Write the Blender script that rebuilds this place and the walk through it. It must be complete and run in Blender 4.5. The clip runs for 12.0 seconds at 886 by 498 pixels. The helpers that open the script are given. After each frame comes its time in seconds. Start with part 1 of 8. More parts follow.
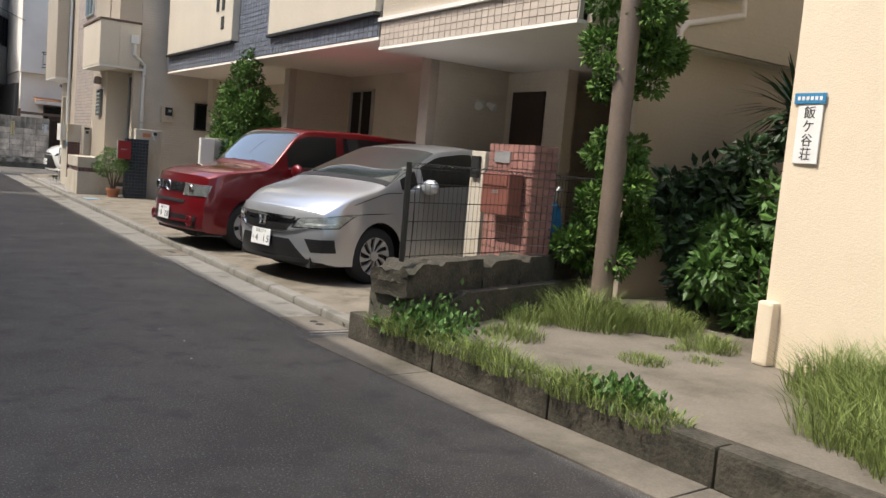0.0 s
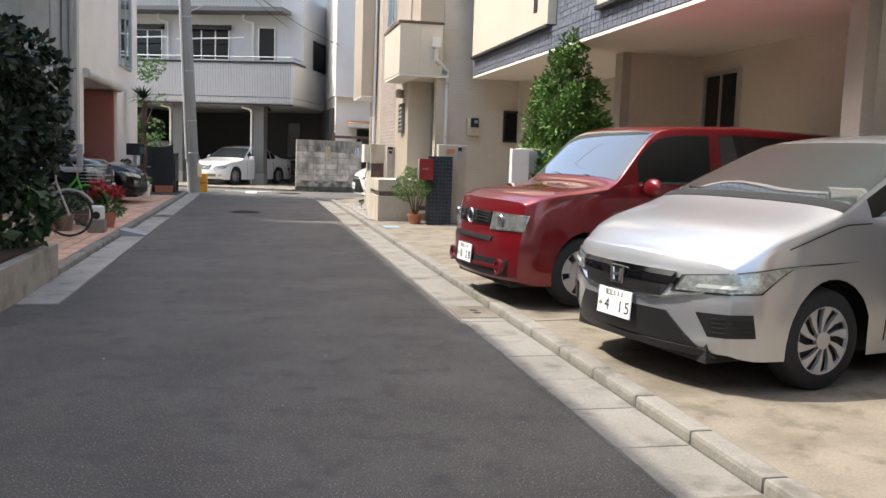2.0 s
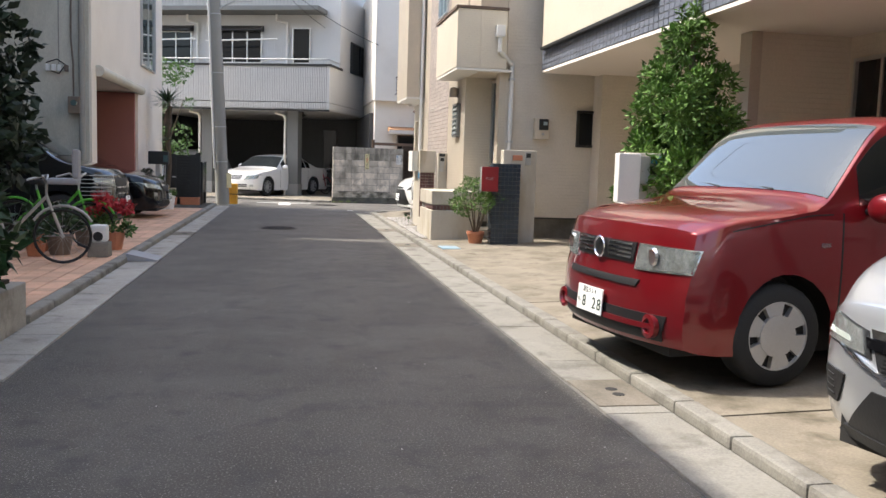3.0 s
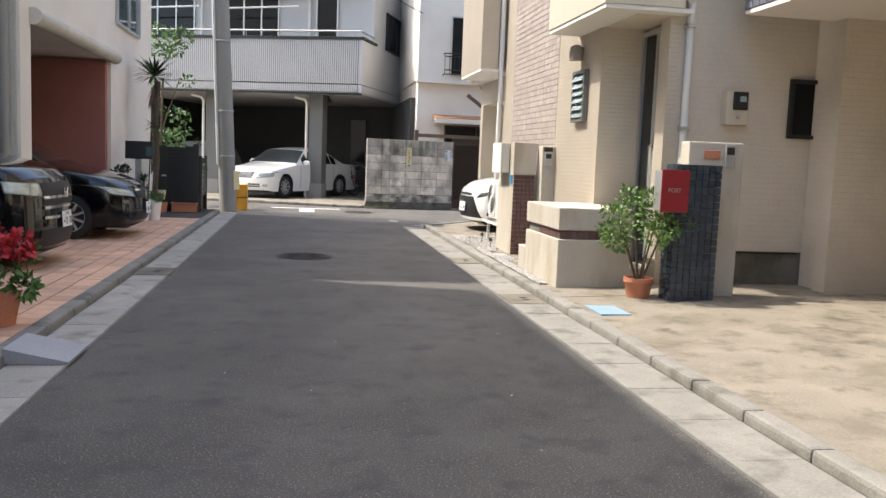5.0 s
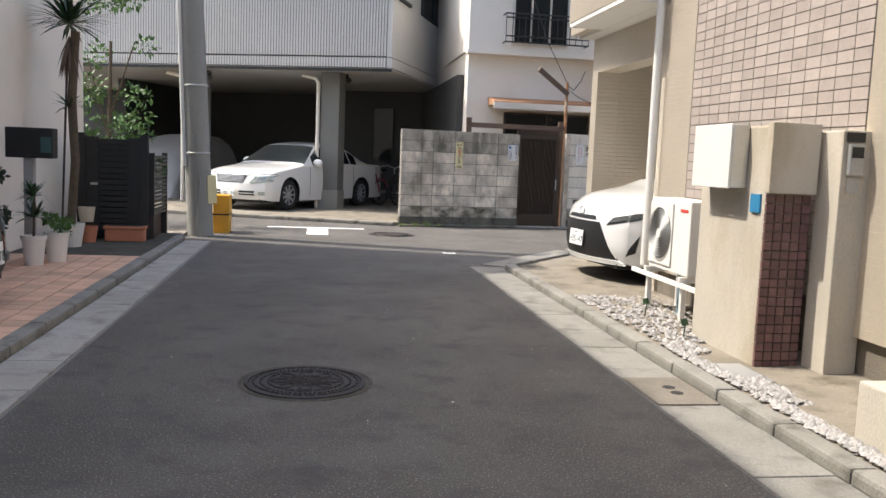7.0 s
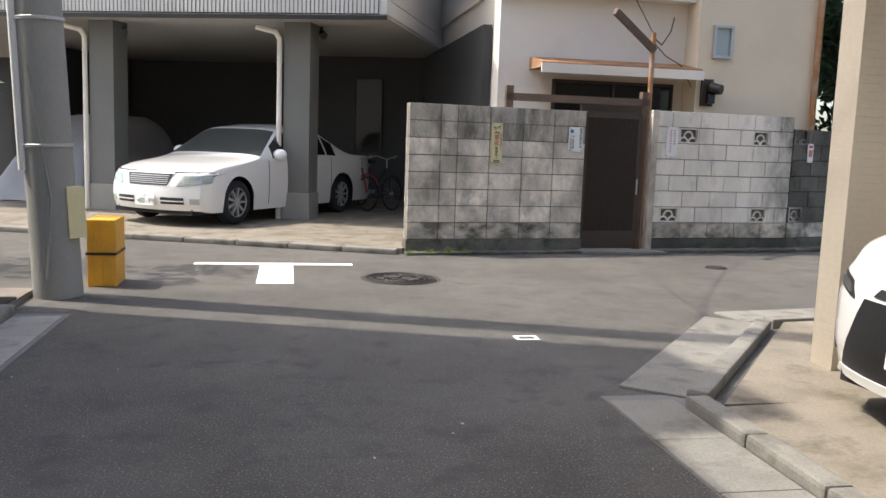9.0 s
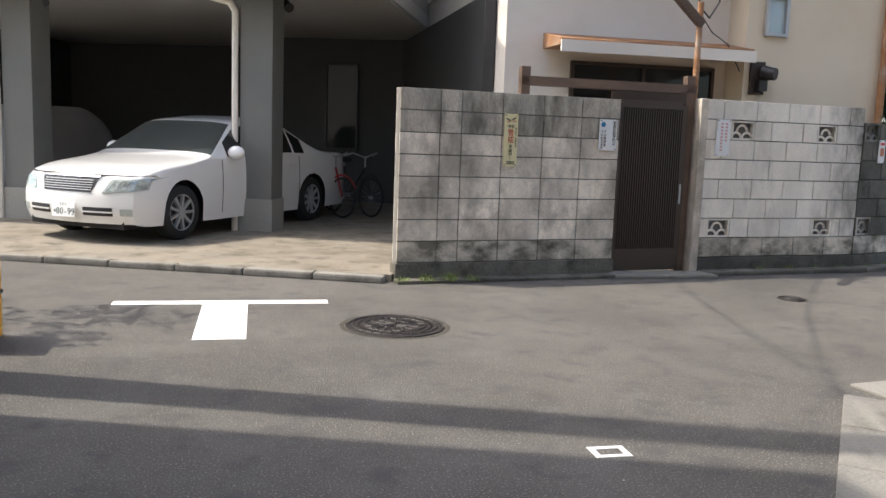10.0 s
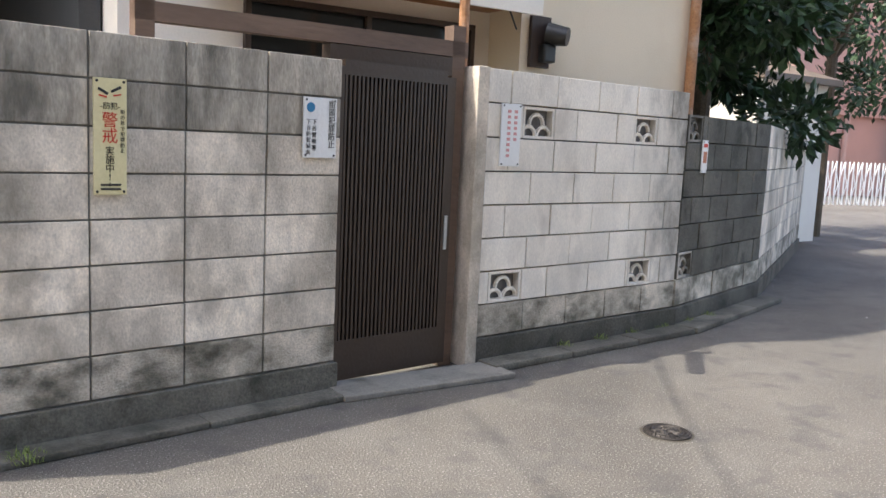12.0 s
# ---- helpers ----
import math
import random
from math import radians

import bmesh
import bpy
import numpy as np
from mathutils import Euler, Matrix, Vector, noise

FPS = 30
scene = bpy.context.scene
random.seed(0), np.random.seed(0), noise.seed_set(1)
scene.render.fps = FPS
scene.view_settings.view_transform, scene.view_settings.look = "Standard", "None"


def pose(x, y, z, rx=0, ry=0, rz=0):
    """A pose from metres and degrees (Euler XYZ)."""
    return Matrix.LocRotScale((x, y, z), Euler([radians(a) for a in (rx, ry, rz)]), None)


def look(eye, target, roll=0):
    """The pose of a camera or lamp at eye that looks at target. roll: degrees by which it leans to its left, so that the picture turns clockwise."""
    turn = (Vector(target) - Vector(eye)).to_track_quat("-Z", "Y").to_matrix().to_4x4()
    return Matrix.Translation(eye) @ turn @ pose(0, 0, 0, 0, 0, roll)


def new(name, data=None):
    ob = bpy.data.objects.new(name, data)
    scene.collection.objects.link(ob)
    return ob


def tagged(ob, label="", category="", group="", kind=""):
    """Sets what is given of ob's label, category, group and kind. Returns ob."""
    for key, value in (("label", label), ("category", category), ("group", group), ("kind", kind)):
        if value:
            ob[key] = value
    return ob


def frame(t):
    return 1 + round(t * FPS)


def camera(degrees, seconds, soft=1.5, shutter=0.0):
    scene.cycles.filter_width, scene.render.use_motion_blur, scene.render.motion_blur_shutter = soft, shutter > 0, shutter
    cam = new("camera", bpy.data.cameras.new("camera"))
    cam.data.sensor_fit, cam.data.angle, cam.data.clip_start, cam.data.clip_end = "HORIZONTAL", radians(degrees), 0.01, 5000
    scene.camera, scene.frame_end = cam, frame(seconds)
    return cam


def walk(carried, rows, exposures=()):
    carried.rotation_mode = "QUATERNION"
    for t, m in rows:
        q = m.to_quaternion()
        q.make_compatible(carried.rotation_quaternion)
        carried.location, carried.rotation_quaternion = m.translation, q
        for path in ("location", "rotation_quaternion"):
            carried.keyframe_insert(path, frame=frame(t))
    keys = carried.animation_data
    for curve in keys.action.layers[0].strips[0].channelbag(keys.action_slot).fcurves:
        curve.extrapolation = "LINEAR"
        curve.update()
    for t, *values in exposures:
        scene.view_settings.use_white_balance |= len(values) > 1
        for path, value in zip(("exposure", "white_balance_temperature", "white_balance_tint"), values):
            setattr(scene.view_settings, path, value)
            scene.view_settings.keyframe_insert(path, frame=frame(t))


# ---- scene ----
cam = camera(55.5, 12.0)
PATH = [
    (0, (1.184, 0.652, 1.198), (2.279, 2.314, 1.001), 5.0),
    (0.5, (1.617, 1.091, 1.154), (2.497, 2.876, 0.952), 5.5),
    (1, (1.956, 1.796, 1.14), (2.637, 3.665, 0.93), 5.5),
    (1.5, (2.084, 2.683, 1.163), (2.611, 4.6, 0.943), 4.6),
    (2, (2.075, 3.69, 1.163), (2.51, 5.63, 0.948), 2.0),
    (2.5, (2.058, 4.77, 1.152), (2.443, 6.722, 0.952), 1.7),
    (3, (2.058, 5.789, 1.136), (2.419, 7.746, 0.939), 1.8),
    (3.2, (2.072, 6.3, 1.115), (2.426, 8.259, 0.918), 1.8),
    (4.8, (1.862, 10.099, 1.128), (2.198, 12.059, 0.922), 2.4),
    (5, (1.852, 10.646, 1.141), (2.183, 12.607, 0.932), 2.3),
    (5.5, (1.807, 11.979, 1.126), (2.133, 13.941, 0.915), 2.3),
    (6, (1.789, 13.438, 1.117), (2.108, 15.401, 0.905), 2.4),
    (6.5, (1.808, 14.801, 1.132), (2.122, 16.765, 0.918), 2.4),
    (7, (1.916, 16.11, 1.127), (2.216, 18.076, 0.912), 2.3),
    (7.5, (1.983, 17.307, 1.133), (2.28, 19.272, 0.916), 2.3),
    (7.7, (2.052, 17.886, 1.149), (2.338, 19.853, 0.928), 2.3),
    (9.5, (2.034, 22.049, 1.194), (2.432, 23.991, 0.93), 2.0),
    (10, (2.144, 23.025, 1.202), (2.577, 24.959, 0.934), 2.1),
    (10.5, (2.327, 23.994, 1.227), (2.861, 25.902, 0.955), 2.1),
    (11, (2.602, 24.953, 1.25), (3.284, 26.813, 0.973), 2.4),
    (11.5, (2.981, 25.742, 1.22), (3.844, 27.527, 0.958), 2.5),
    (12, (3.524, 26.486, 1.23), (4.617, 28.141, 0.972), 2.7),
]
walk(cam, [(t, look(eye, target, roll)) for t, eye, target, roll in PATH],
     exposures=[(0, 1.05), (0.5, 1.42), (1.0, 1.5), (2.0, 1.6), (5.5, 1.7), (6.8, 1.57), (7.5, 1.4), (9.5, 1.46), (10.5, 1.32), (12, 1.9)])

# ---- light ----
SUN_AZ, SUN_EL = radians(-18), radians(56)
sun_way = Vector((math.cos(SUN_AZ) * math.cos(SUN_EL), math.sin(SUN_AZ) * math.cos(SUN_EL), -math.sin(SUN_EL)))
world = bpy.data.worlds.new("sky")
scene.world = world
world.use_nodes = True
wn = world.node_tree.nodes
sky = wn.new("ShaderNodeTexSky")
sky.sky_type, sky.sun_disc = "NISHITA", False
sky.sun_elevation, sky.sun_rotation = SUN_EL, math.atan2(-sun_way.x, -sun_way.y)
sky.dust_density, sky.air_density = 3.0, 1.0
wn["Background"].inputs[1].default_value = 0.15
world.node_tree.links.new(sky.outputs[0], wn["Background"].inputs[0])
sun_data = bpy.data.lights.new("sun", "SUN")
sun_data.energy, sun_data.angle, sun_data.color = 2.0, radians(0.6), (1.0, 0.94, 0.84)
sun = new("sun", sun_data)
sun.matrix_world = look(-20 * sun_way, (0, 0, 0))


# ---- materials ----
def mat(name, color, rough=0.7, metal=0.0, vary=0.12, scale=6.0, fine=60.0, bump=0.15, dirt=None, dirt_amount=0.0, dirt_scale=2.0,
        coat=0.0, per_piece=0.0, ribs=None, spec=0.5, stretch=(1, 1, 1), specks=None, stain=None, growth=None, dirt_range=(0.48, 0.72)):
    """A procedural surface: broad and fine variation, optional stains, ribs (axis, pitch, depth) and variation from piece to piece."""
    m = bpy.data.materials.new(name)
    m.use_nodes = True
    nt = m.node_tree
    n, l = nt.nodes, nt.links
    b = n["Principled BSDF"]
    b.inputs["Roughness"].default_value, b.inputs["Metallic"].default_value = rough, metal
    b.inputs["Coat Weight"].default_value, b.inputs["Coat Roughness"].default_value = coat, 0.03
    b.inputs["Specular IOR Level"].default_value = spec
    tc = n.new("ShaderNodeTexCoord")
    mp = n.new("ShaderNodeMapping")
    mp.inputs["Scale"].default_value = stretch
    geo = n.new("ShaderNodeNewGeometry")
    l.new(geo.outputs["Position"], mp.inputs["Vector"])
    vec = mp.outputs[0]
    big = n.new("ShaderNodeTexNoise")
    big.inputs["Scale"].default_value, big.inputs["Detail"].default_value = scale, 6
    small = n.new("ShaderNodeTexNoise")
    small.inputs["Scale"].default_value, small.inputs["Detail"].default_value = fine, 4
    l.new(vec, big.inputs["Vector"])
    l.new(vec, small.inputs["Vector"])
    add = n.new("ShaderNodeMath")
    add.operation = "ADD"
    l.new(big.outputs[0], add.inputs[0])
    l.new(small.outputs[0], add.inputs[1])
    ramp = n.new("ShaderNodeMapRange")
    ramp.inputs[1].default_value, ramp.inputs[2].default_value = 0.7, 1.3
    ramp.inputs[3].default_value, ramp.inputs[4].default_value = 1 - vary, 1 + vary
    l.new(add.outputs[0], ramp.inputs[0])
    hsv = n.new("ShaderNodeHueSaturation")
    hsv.inputs["Color"].default_value = (*color, 1)
    l.new(ramp.outputs[0], hsv.inputs["Value"])
    out = hsv.outputs[0]
    if per_piece:
        info = n.new("ShaderNodeObjectInfo")
        isl = n.new("ShaderNodeMath")
        isl.operation = "ADD"
        l.new(info.outputs["Random"], isl.inputs[0])
        l.new(geo.outputs["Random Per Island"], isl.inputs[1])
        fr = n.new("ShaderNodeMath")
        fr.operation = "FRACT"
        l.new(isl.outputs[0], fr.inputs[0])
        pr = n.new("ShaderNodeMapRange")
        pr.inputs[3].default_value, pr.inputs[4].default_value = 1 - per_piece, 1 + per_piece
        l.new(fr.outputs[0], pr.inputs[0])
        h2 = n.new("ShaderNodeHueSaturation")
        l.new(out, h2.inputs["Color"])
        l.new(pr.outputs[0], h2.inputs["Value"])
        out = h2.outputs[0]
    if dirt:
        dn = n.new("ShaderNodeTexNoise")
        dn.inputs["Scale"].default_value, dn.inputs["Detail"].default_value, dn.inputs["Roughness"].default_value = dirt_scale, 8, 0.65
        l.new(vec, dn.inputs["Vector"])
        dr = n.new("ShaderNodeMapRange")
        dr.inputs[1].default_value, dr.inputs[2].default_value = dirt_range
        dr.inputs[4].default_value = dirt_amount
        l.new(dn.outputs[0], dr.inputs[0])
        mx = n.new("ShaderNodeMix")
        mx.data_type = "RGBA"
        l.new(dr.outputs[0], mx.inputs[0])
        l.new(out, mx.inputs[6])
        mx.inputs[7].default_value = (*dirt, 1)
        out = mx.outputs[2]
    for spot, sc, lo, hi, amount in ([(specks, 110, 0.6, 0.64, 0.9)] if specks else []) + ([(stain, 4.5, 0.52, 0.7, 0.85)] if stain else []):
        sn = n.new("ShaderNodeTexNoise")
        sn.inputs["Scale"].default_value, sn.inputs["Detail"].default_value, sn.inputs["Roughness"].default_value = sc, 3 if sc > 50 else 7, 0.6
        l.new(vec, sn.inputs["Vector"])
        sr = n.new("ShaderNodeMapRange")
        sr.inputs[1].default_value, sr.inputs[2].default_value, sr.inputs[4].default_value = lo, hi, amount
        l.new(sn.outputs[0], sr.inputs[0])
        mx = n.new("ShaderNodeMix")
        mx.data_type = "RGBA"
        l.new(sr.outputs[0], mx.inputs[0])
        l.new(out, mx.inputs[6])
        mx.inputs[7].default_value = (*spot, 1)
        out = mx.outputs[2]
    if growth:
        # a black lichen stain that has spread along the wall from x1 back to x0, with a ragged edge
        x0, x1, lichen = growth
        sx = n.new("ShaderNodeSeparateXYZ")
        l.new(geo.outputs["Position"], sx.inputs[0])
        gn = n.new("ShaderNodeTexNoise")
        gn.inputs["Scale"].default_value, gn.inputs["Detail"].default_value, gn.inputs["Roughness"].default_value = 3.2, 8, 0.7
        l.new(vec, gn.inputs["Vector"])
        ga = n.new("ShaderNodeMath")
        ga.operation, ga.inputs[1].default_value = "MULTIPLY_ADD", 1.9
        l.new(gn.outputs[0], ga.inputs[0])
        l.new(sx.outputs[0], ga.inputs[2])
        gr = n.new("ShaderNodeMapRange")
        gr.inputs[1].default_value, gr.inputs[2].default_value, gr.inputs[4].default_value = x0 + 0.95, x1 + 0.95, 0.9
        l.new(ga.outputs[0], gr.inputs[0])
        mx = n.new("ShaderNodeMix")
        mx.data_type = "RGBA"
        l.new(gr.outputs[0], mx.inputs[0])
        l.new(out, mx.inputs[6])
        mx.inputs[7].default_value = (*lichen, 1)
        out = mx.outputs[2]
    l.new(out, b.inputs["Base Color"])
    height = small.outputs[0]
    bp = n.new("ShaderNodeBump")
    bp.inputs["Strength"].default_value, bp.inputs["Distance"].default_value = bump, 0.01
    l.new(height, bp.inputs["Height"])
    normal = bp.outputs[0]
    if ribs:
        axis, pitch, depth = ribs
        wv = n.new("ShaderNodeTexWave")
        wv.wave_type, wv.bands_direction, wv.wave_profile = "BANDS", axis, "SAW"
        wv.inputs["Scale"].default_value = 0.3142 / pitch
        wv.inputs["Distortion"].default_value = 0.0
        l.new(geo.outputs["Position"], wv.inputs["Vector"])
        b2 = n.new("ShaderNodeBump")
        b2.inputs["Strength"].default_value, b2.inputs["Distance"].default_value = 0.8, depth
        l.new(wv.outputs[1], b2.inputs["Height"])
        l.new(normal, b2.inputs["Normal"])
        normal = b2.outputs[0]
    l.new(normal, b.inputs["Normal"])
    return m


def glass(name, tint=(0.03, 0.035, 0.035), rough=0.03, alpha=0.0, coat=1.0, spec=0.5):
    """Dark window glass: a glossy pane over a dim interior, or see-through by alpha."""
    m = bpy.data.materials.new(name)
    m.use_nodes = True
    n, l = m.node_tree.nodes, m.node_tree.links
    b = n["Principled BSDF"]
    b.inputs["Base Color"].default_value = (*tint, 1)
    b.inputs["Specular IOR Level"].default_value = spec
    b.inputs["Roughness"].default_value = rough
    b.inputs["Coat Weight"].default_value, b.inputs["Coat Roughness"].default_value = coat, 0.02
    if alpha:
        tr = n.new("ShaderNodeBsdfTransparent")
        tr.inputs[0].default_value = (0.75, 0.8, 0.78, 1)
        mx = n.new("ShaderNodeMixShader")
        mx.inputs[0].default_value = 1 - alpha
        l.new(tr.outputs[0], mx.inputs[1])
        l.new(b.outputs[0], mx.inputs[2])
        l.new(mx.outputs[0], n["Material Output"].inputs[0])
    return m


M = dict(
    asphalt=mat("asphalt", (0.099, 0.09, 0.077), 0.85, vary=0.36, scale=0.9, fine=110, bump=1.0, dirt=(0.14, 0.131, 0.117), dirt_amount=0.6, dirt_scale=1.6, specks=(0.3, 0.285, 0.265), stain=(0.064, 0.061, 0.057)),
    concrete=mat("concrete", (0.225, 0.195, 0.15), 0.85, stain=(0.085, 0.07, 0.046), vary=0.2, scale=3, fine=90, bump=0.2, dirt=(0.115, 0.095, 0.062), dirt_amount=0.85, dirt_scale=1.7),
    gutter=mat("gutter_concrete", (0.235, 0.221, 0.192), 0.85, stain=(0.1, 0.09, 0.072), vary=0.22, scale=5, fine=90, bump=0.25, dirt=(0.16, 0.15, 0.12), dirt_amount=0.6, dirt_scale=2.5, per_piece=0.07),
    gutter_pale=mat("pale_gutter_concrete", (0.36, 0.34, 0.3), 0.85, stain=(0.17, 0.155, 0.125), vary=0.22, scale=5, fine=90, bump=0.25, dirt=(0.24, 0.22, 0.18), dirt_amount=0.6, dirt_scale=2.5, per_piece=0.07),
    old_concrete=mat("mossy_concrete", (0.068, 0.06, 0.045), 0.95, vary=0.35, scale=6, fine=50, bump=0.8, dirt=(0.02, 0.021, 0.012), dirt_amount=0.9, dirt_scale=5),
    lot=mat("lot_concrete", (0.175, 0.152, 0.12), 0.9, vary=0.2, scale=3, fine=80, bump=0.3, dirt=(0.07, 0.062, 0.04), dirt_amount=0.9, dirt_scale=2.0),
    tile_floor=mat("terracotta_paver", (0.68, 0.42, 0.28), 0.8, vary=0.15, scale=8, fine=80, bump=0.2, per_piece=0.14, dirt=(0.2, 0.12, 0.07), dirt_amount=0.5, dirt_scale=2),
    grout=mat("grout", (0.2, 0.17, 0.14), 0.95),
    cream=mat("cream_siding", (0.64, 0.565, 0.455), 0.75, vary=0.05, scale=2, fine=40, bump=0.1, ribs=("Z", 0.042, 0.016)),
    cream_panel=mat("cream_panel", (0.74, 0.67, 0.545), 0.7, vary=0.04, scale=2, fine=40, bump=0.1, ribs=("Z", 0.03, 0.007)),
    beige=mat("beige_siding", (0.68, 0.61, 0.51), 0.8, vary=0.07, scale=1.5, fine=40, bump=0.1, ribs=("Z", 0.05, 0.012), dirt=(0.42, 0.36, 0.29), dirt_amount=0.4, dirt_scale=0.8),
    stucco=mat("stucco", (0.62, 0.53, 0.4), 0.9, vary=0.06, scale=1.5, fine=120, bump=0.35, dirt=(0.42, 0.34, 0.25), dirt_amount=0.4, dirt_scale=0.9),
    stucco_post=mat("stained_stucco", (0.5, 0.455, 0.375), 0.9, vary=0.1, scale=2.5, fine=140, bump=0.3, dirt=(0.3, 0.22, 0.11), dirt_amount=0.65, dirt_scale=2.2, stretch=(1, 1, 0.4)),
    cream_wall=mat("cream_wall", (0.72, 0.615, 0.46), 0.9, vary=0.05, scale=1.2, fine=100, bump=0.25, dirt=(0.6, 0.46, 0.3), dirt_amount=0.4, dirt_scale=0.8),
    pale_wall=mat("pale_wall", (0.79, 0.735, 0.65), 0.85, vary=0.05, scale=1.2, fine=90, bump=0.2, dirt=(0.55, 0.47, 0.38), dirt_amount=0.35, dirt_scale=0.7),
    grey_wall=mat("grey_render", (0.55, 0.53, 0.455), 0.9, vary=0.12, scale=1.5, fine=70, bump=0.25, dirt=(0.2, 0.2, 0.15), dirt_amount=0.6, dirt_scale=1.1, stretch=(1, 1, 0.35)),
    pink=mat("red_brown_wall", (0.34, 0.14, 0.115), 0.85, vary=0.06, scale=2, fine=80, bump=0.1),
    soffit=mat("soffit_white", (0.8, 0.77, 0.71), 0.8, vary=0.04, scale=1),
    soffit_red=mat("soffit_pink", (0.84, 0.77, 0.71), 0.8, vary=0.05, scale=0.7),
    tile_blue=mat("blue_grey_tile", (0.15, 0.165, 0.2), 0.35, vary=0.1, scale=5, per_piece=0.16, bump=0.05),
    tile_beige=mat("beige_tile", (0.5, 0.43, 0.36), 0.5, vary=0.08, scale=5, per_piece=0.08, bump=0.08),
    tile_grey=mat("taupe_tile", (0.39, 0.335, 0.295), 0.55, vary=0.1, scale=7, per_piece=0.1, bump=0.15),
    tile_brown=mat("brown_tile", (0.14, 0.07, 0.065), 0.35, vary=0.15, scale=8, per_piece=0.2, bump=0.05),
    tile_navy=mat("navy_tile", (0.035, 0.05, 0.065), 0.25, vary=0.2, scale=8, per_piece=0.25, bump=0.05),
    tile_pink=mat("rose_brick_tile", (0.29, 0.145, 0.12), 0.6, vary=0.12, scale=9, per_piece=0.14, bump=0.1),
    mortar=mat("mortar", (0.42, 0.39, 0.34), 0.95, bump=0.3),
    dark_mortar=mat("dark_mortar", (0.2, 0.19, 0.18), 0.95, bump=0.3),
    block=mat("concrete_block", (0.8, 0.705, 0.58), 0.95, stain=(0.36, 0.315, 0.25), vary=0.22, scale=3, fine=110, bump=0.5, per_piece=0.14, dirt=(0.2, 0.178, 0.14), dirt_amount=0.85, dirt_scale=2.4, stretch=(1, 1, 0.7), dirt_range=(0.4, 0.66)),
    block_low=mat("mossy_concrete_block", (0.6, 0.53, 0.43), 0.95, stain=(0.05, 0.048, 0.033), vary=0.25, scale=3, fine=90, bump=0.6, per_piece=0.14, dirt=(0.12, 0.11, 0.08), dirt_amount=0.9, dirt_scale=3.4, stretch=(1, 1, 1.3), dirt_range=(0.4, 0.62)),
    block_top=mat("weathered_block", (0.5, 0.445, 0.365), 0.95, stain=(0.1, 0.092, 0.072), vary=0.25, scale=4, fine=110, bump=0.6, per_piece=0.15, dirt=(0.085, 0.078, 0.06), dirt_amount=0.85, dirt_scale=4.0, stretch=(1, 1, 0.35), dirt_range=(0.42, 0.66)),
    block_pale=mat("pale_concrete_block", (0.83, 0.755, 0.645), 0.95, stain=(0.56, 0.505, 0.425), vary=0.12, scale=4, fine=110, bump=0.4, per_piece=0.06, dirt=(0.28, 0.27, 0.24), dirt_amount=0.4, dirt_scale=1.5, stretch=(1, 1, 0.5), growth=(7.65, 8.35, (0.05, 0.048, 0.038))),
    block_mossy=mat("stained_block", (0.12, 0.11, 0.088), 0.95, stain=(0.03, 0.032, 0.022), vary=0.4, scale=3, fine=80, bump=0.5, per_piece=0.2, dirt=(0.05, 0.05, 0.035), dirt_amount=0.8, dirt_scale=2.2),
    # near-black: the shade of the deep car park is put into this colour
    dark_wall=mat("shaded_grey_wall", (0.05, 0.05, 0.05), 0.8, vary=0.1),
    mortar_stained=mat("stained_mortar", (0.17, 0.16, 0.14), 0.95, bump=0.3),
    grey_siding=mat("grey_ribbed_siding", (0.56, 0.55, 0.525), 0.6, vary=0.05, scale=1, ribs=("X", 0.055, 0.012)),
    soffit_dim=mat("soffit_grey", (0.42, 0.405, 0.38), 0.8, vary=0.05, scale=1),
    grey_plain=mat("grey_siding", (0.56, 0.55, 0.525), 0.65, vary=0.05, scale=1, ribs=("Z", 0.12, 0.004)),
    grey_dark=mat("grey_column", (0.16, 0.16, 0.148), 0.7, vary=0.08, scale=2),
    pole=mat("pole_concrete", (0.3, 0.29, 0.26), 0.9, vary=0.1, scale=3, fine=120, bump=0.2, dirt=(0.2, 0.19, 0.17), dirt_amount=0.5, dirt_scale=1.5, stretch=(1, 1, 0.3)),
    pole_brown=mat("brown_painted_steel", (0.17, 0.13, 0.1), 0.55, vary=0.12, scale=4, bump=0.1),
    brown_metal=mat("brown_aluminium", (0.055, 0.037, 0.027), 0.4, metal=0.3, vary=0.08),
    black_metal=mat("black_metal", (0.018, 0.018, 0.017), 0.45, vary=0.1),
    dark=mat("dark_interior", (0.02, 0.019, 0.018), 0.8),
    white_plastic=mat("white_plastic", (0.75, 0.73, 0.68), 0.45, vary=0.03),
    white_paint=mat("road_paint", (0.8, 0.79, 0.75), 0.7, vary=0.06, scale=5, fine=80, dirt=(0.4, 0.39, 0.37), dirt_amount=0.35, dirt_scale=6),
    aluminium=mat("aluminium", (0.6, 0.6, 0.58), 0.35, metal=0.8, vary=0.05),
    steel=mat("galvanised_steel", (0.45, 0.45, 0.44), 0.5, metal=0.6, vary=0.08),
    chrome=mat("chrome", (0.75, 0.75, 0.76), 0.12, metal=1.0, vary=0.0, bump=0.0),
    rust=mat("rusty_tin", (0.33, 0.16, 0.07), 0.8, vary=0.3, scale=8, bump=0.3, dirt=(0.5, 0.45, 0.38), dirt_amount=0.7, dirt_scale=3),
    wood_dark=mat("dark_wood", (0.045, 0.028, 0.02), 0.6, vary=0.25, scale=12, stretch=(1, 1, 0.15)),
    wood_brown=mat("weathered_brown_beam", (0.13, 0.085, 0.06), 0.7, vary=0.2, scale=8, stretch=(0.2, 1, 1)),
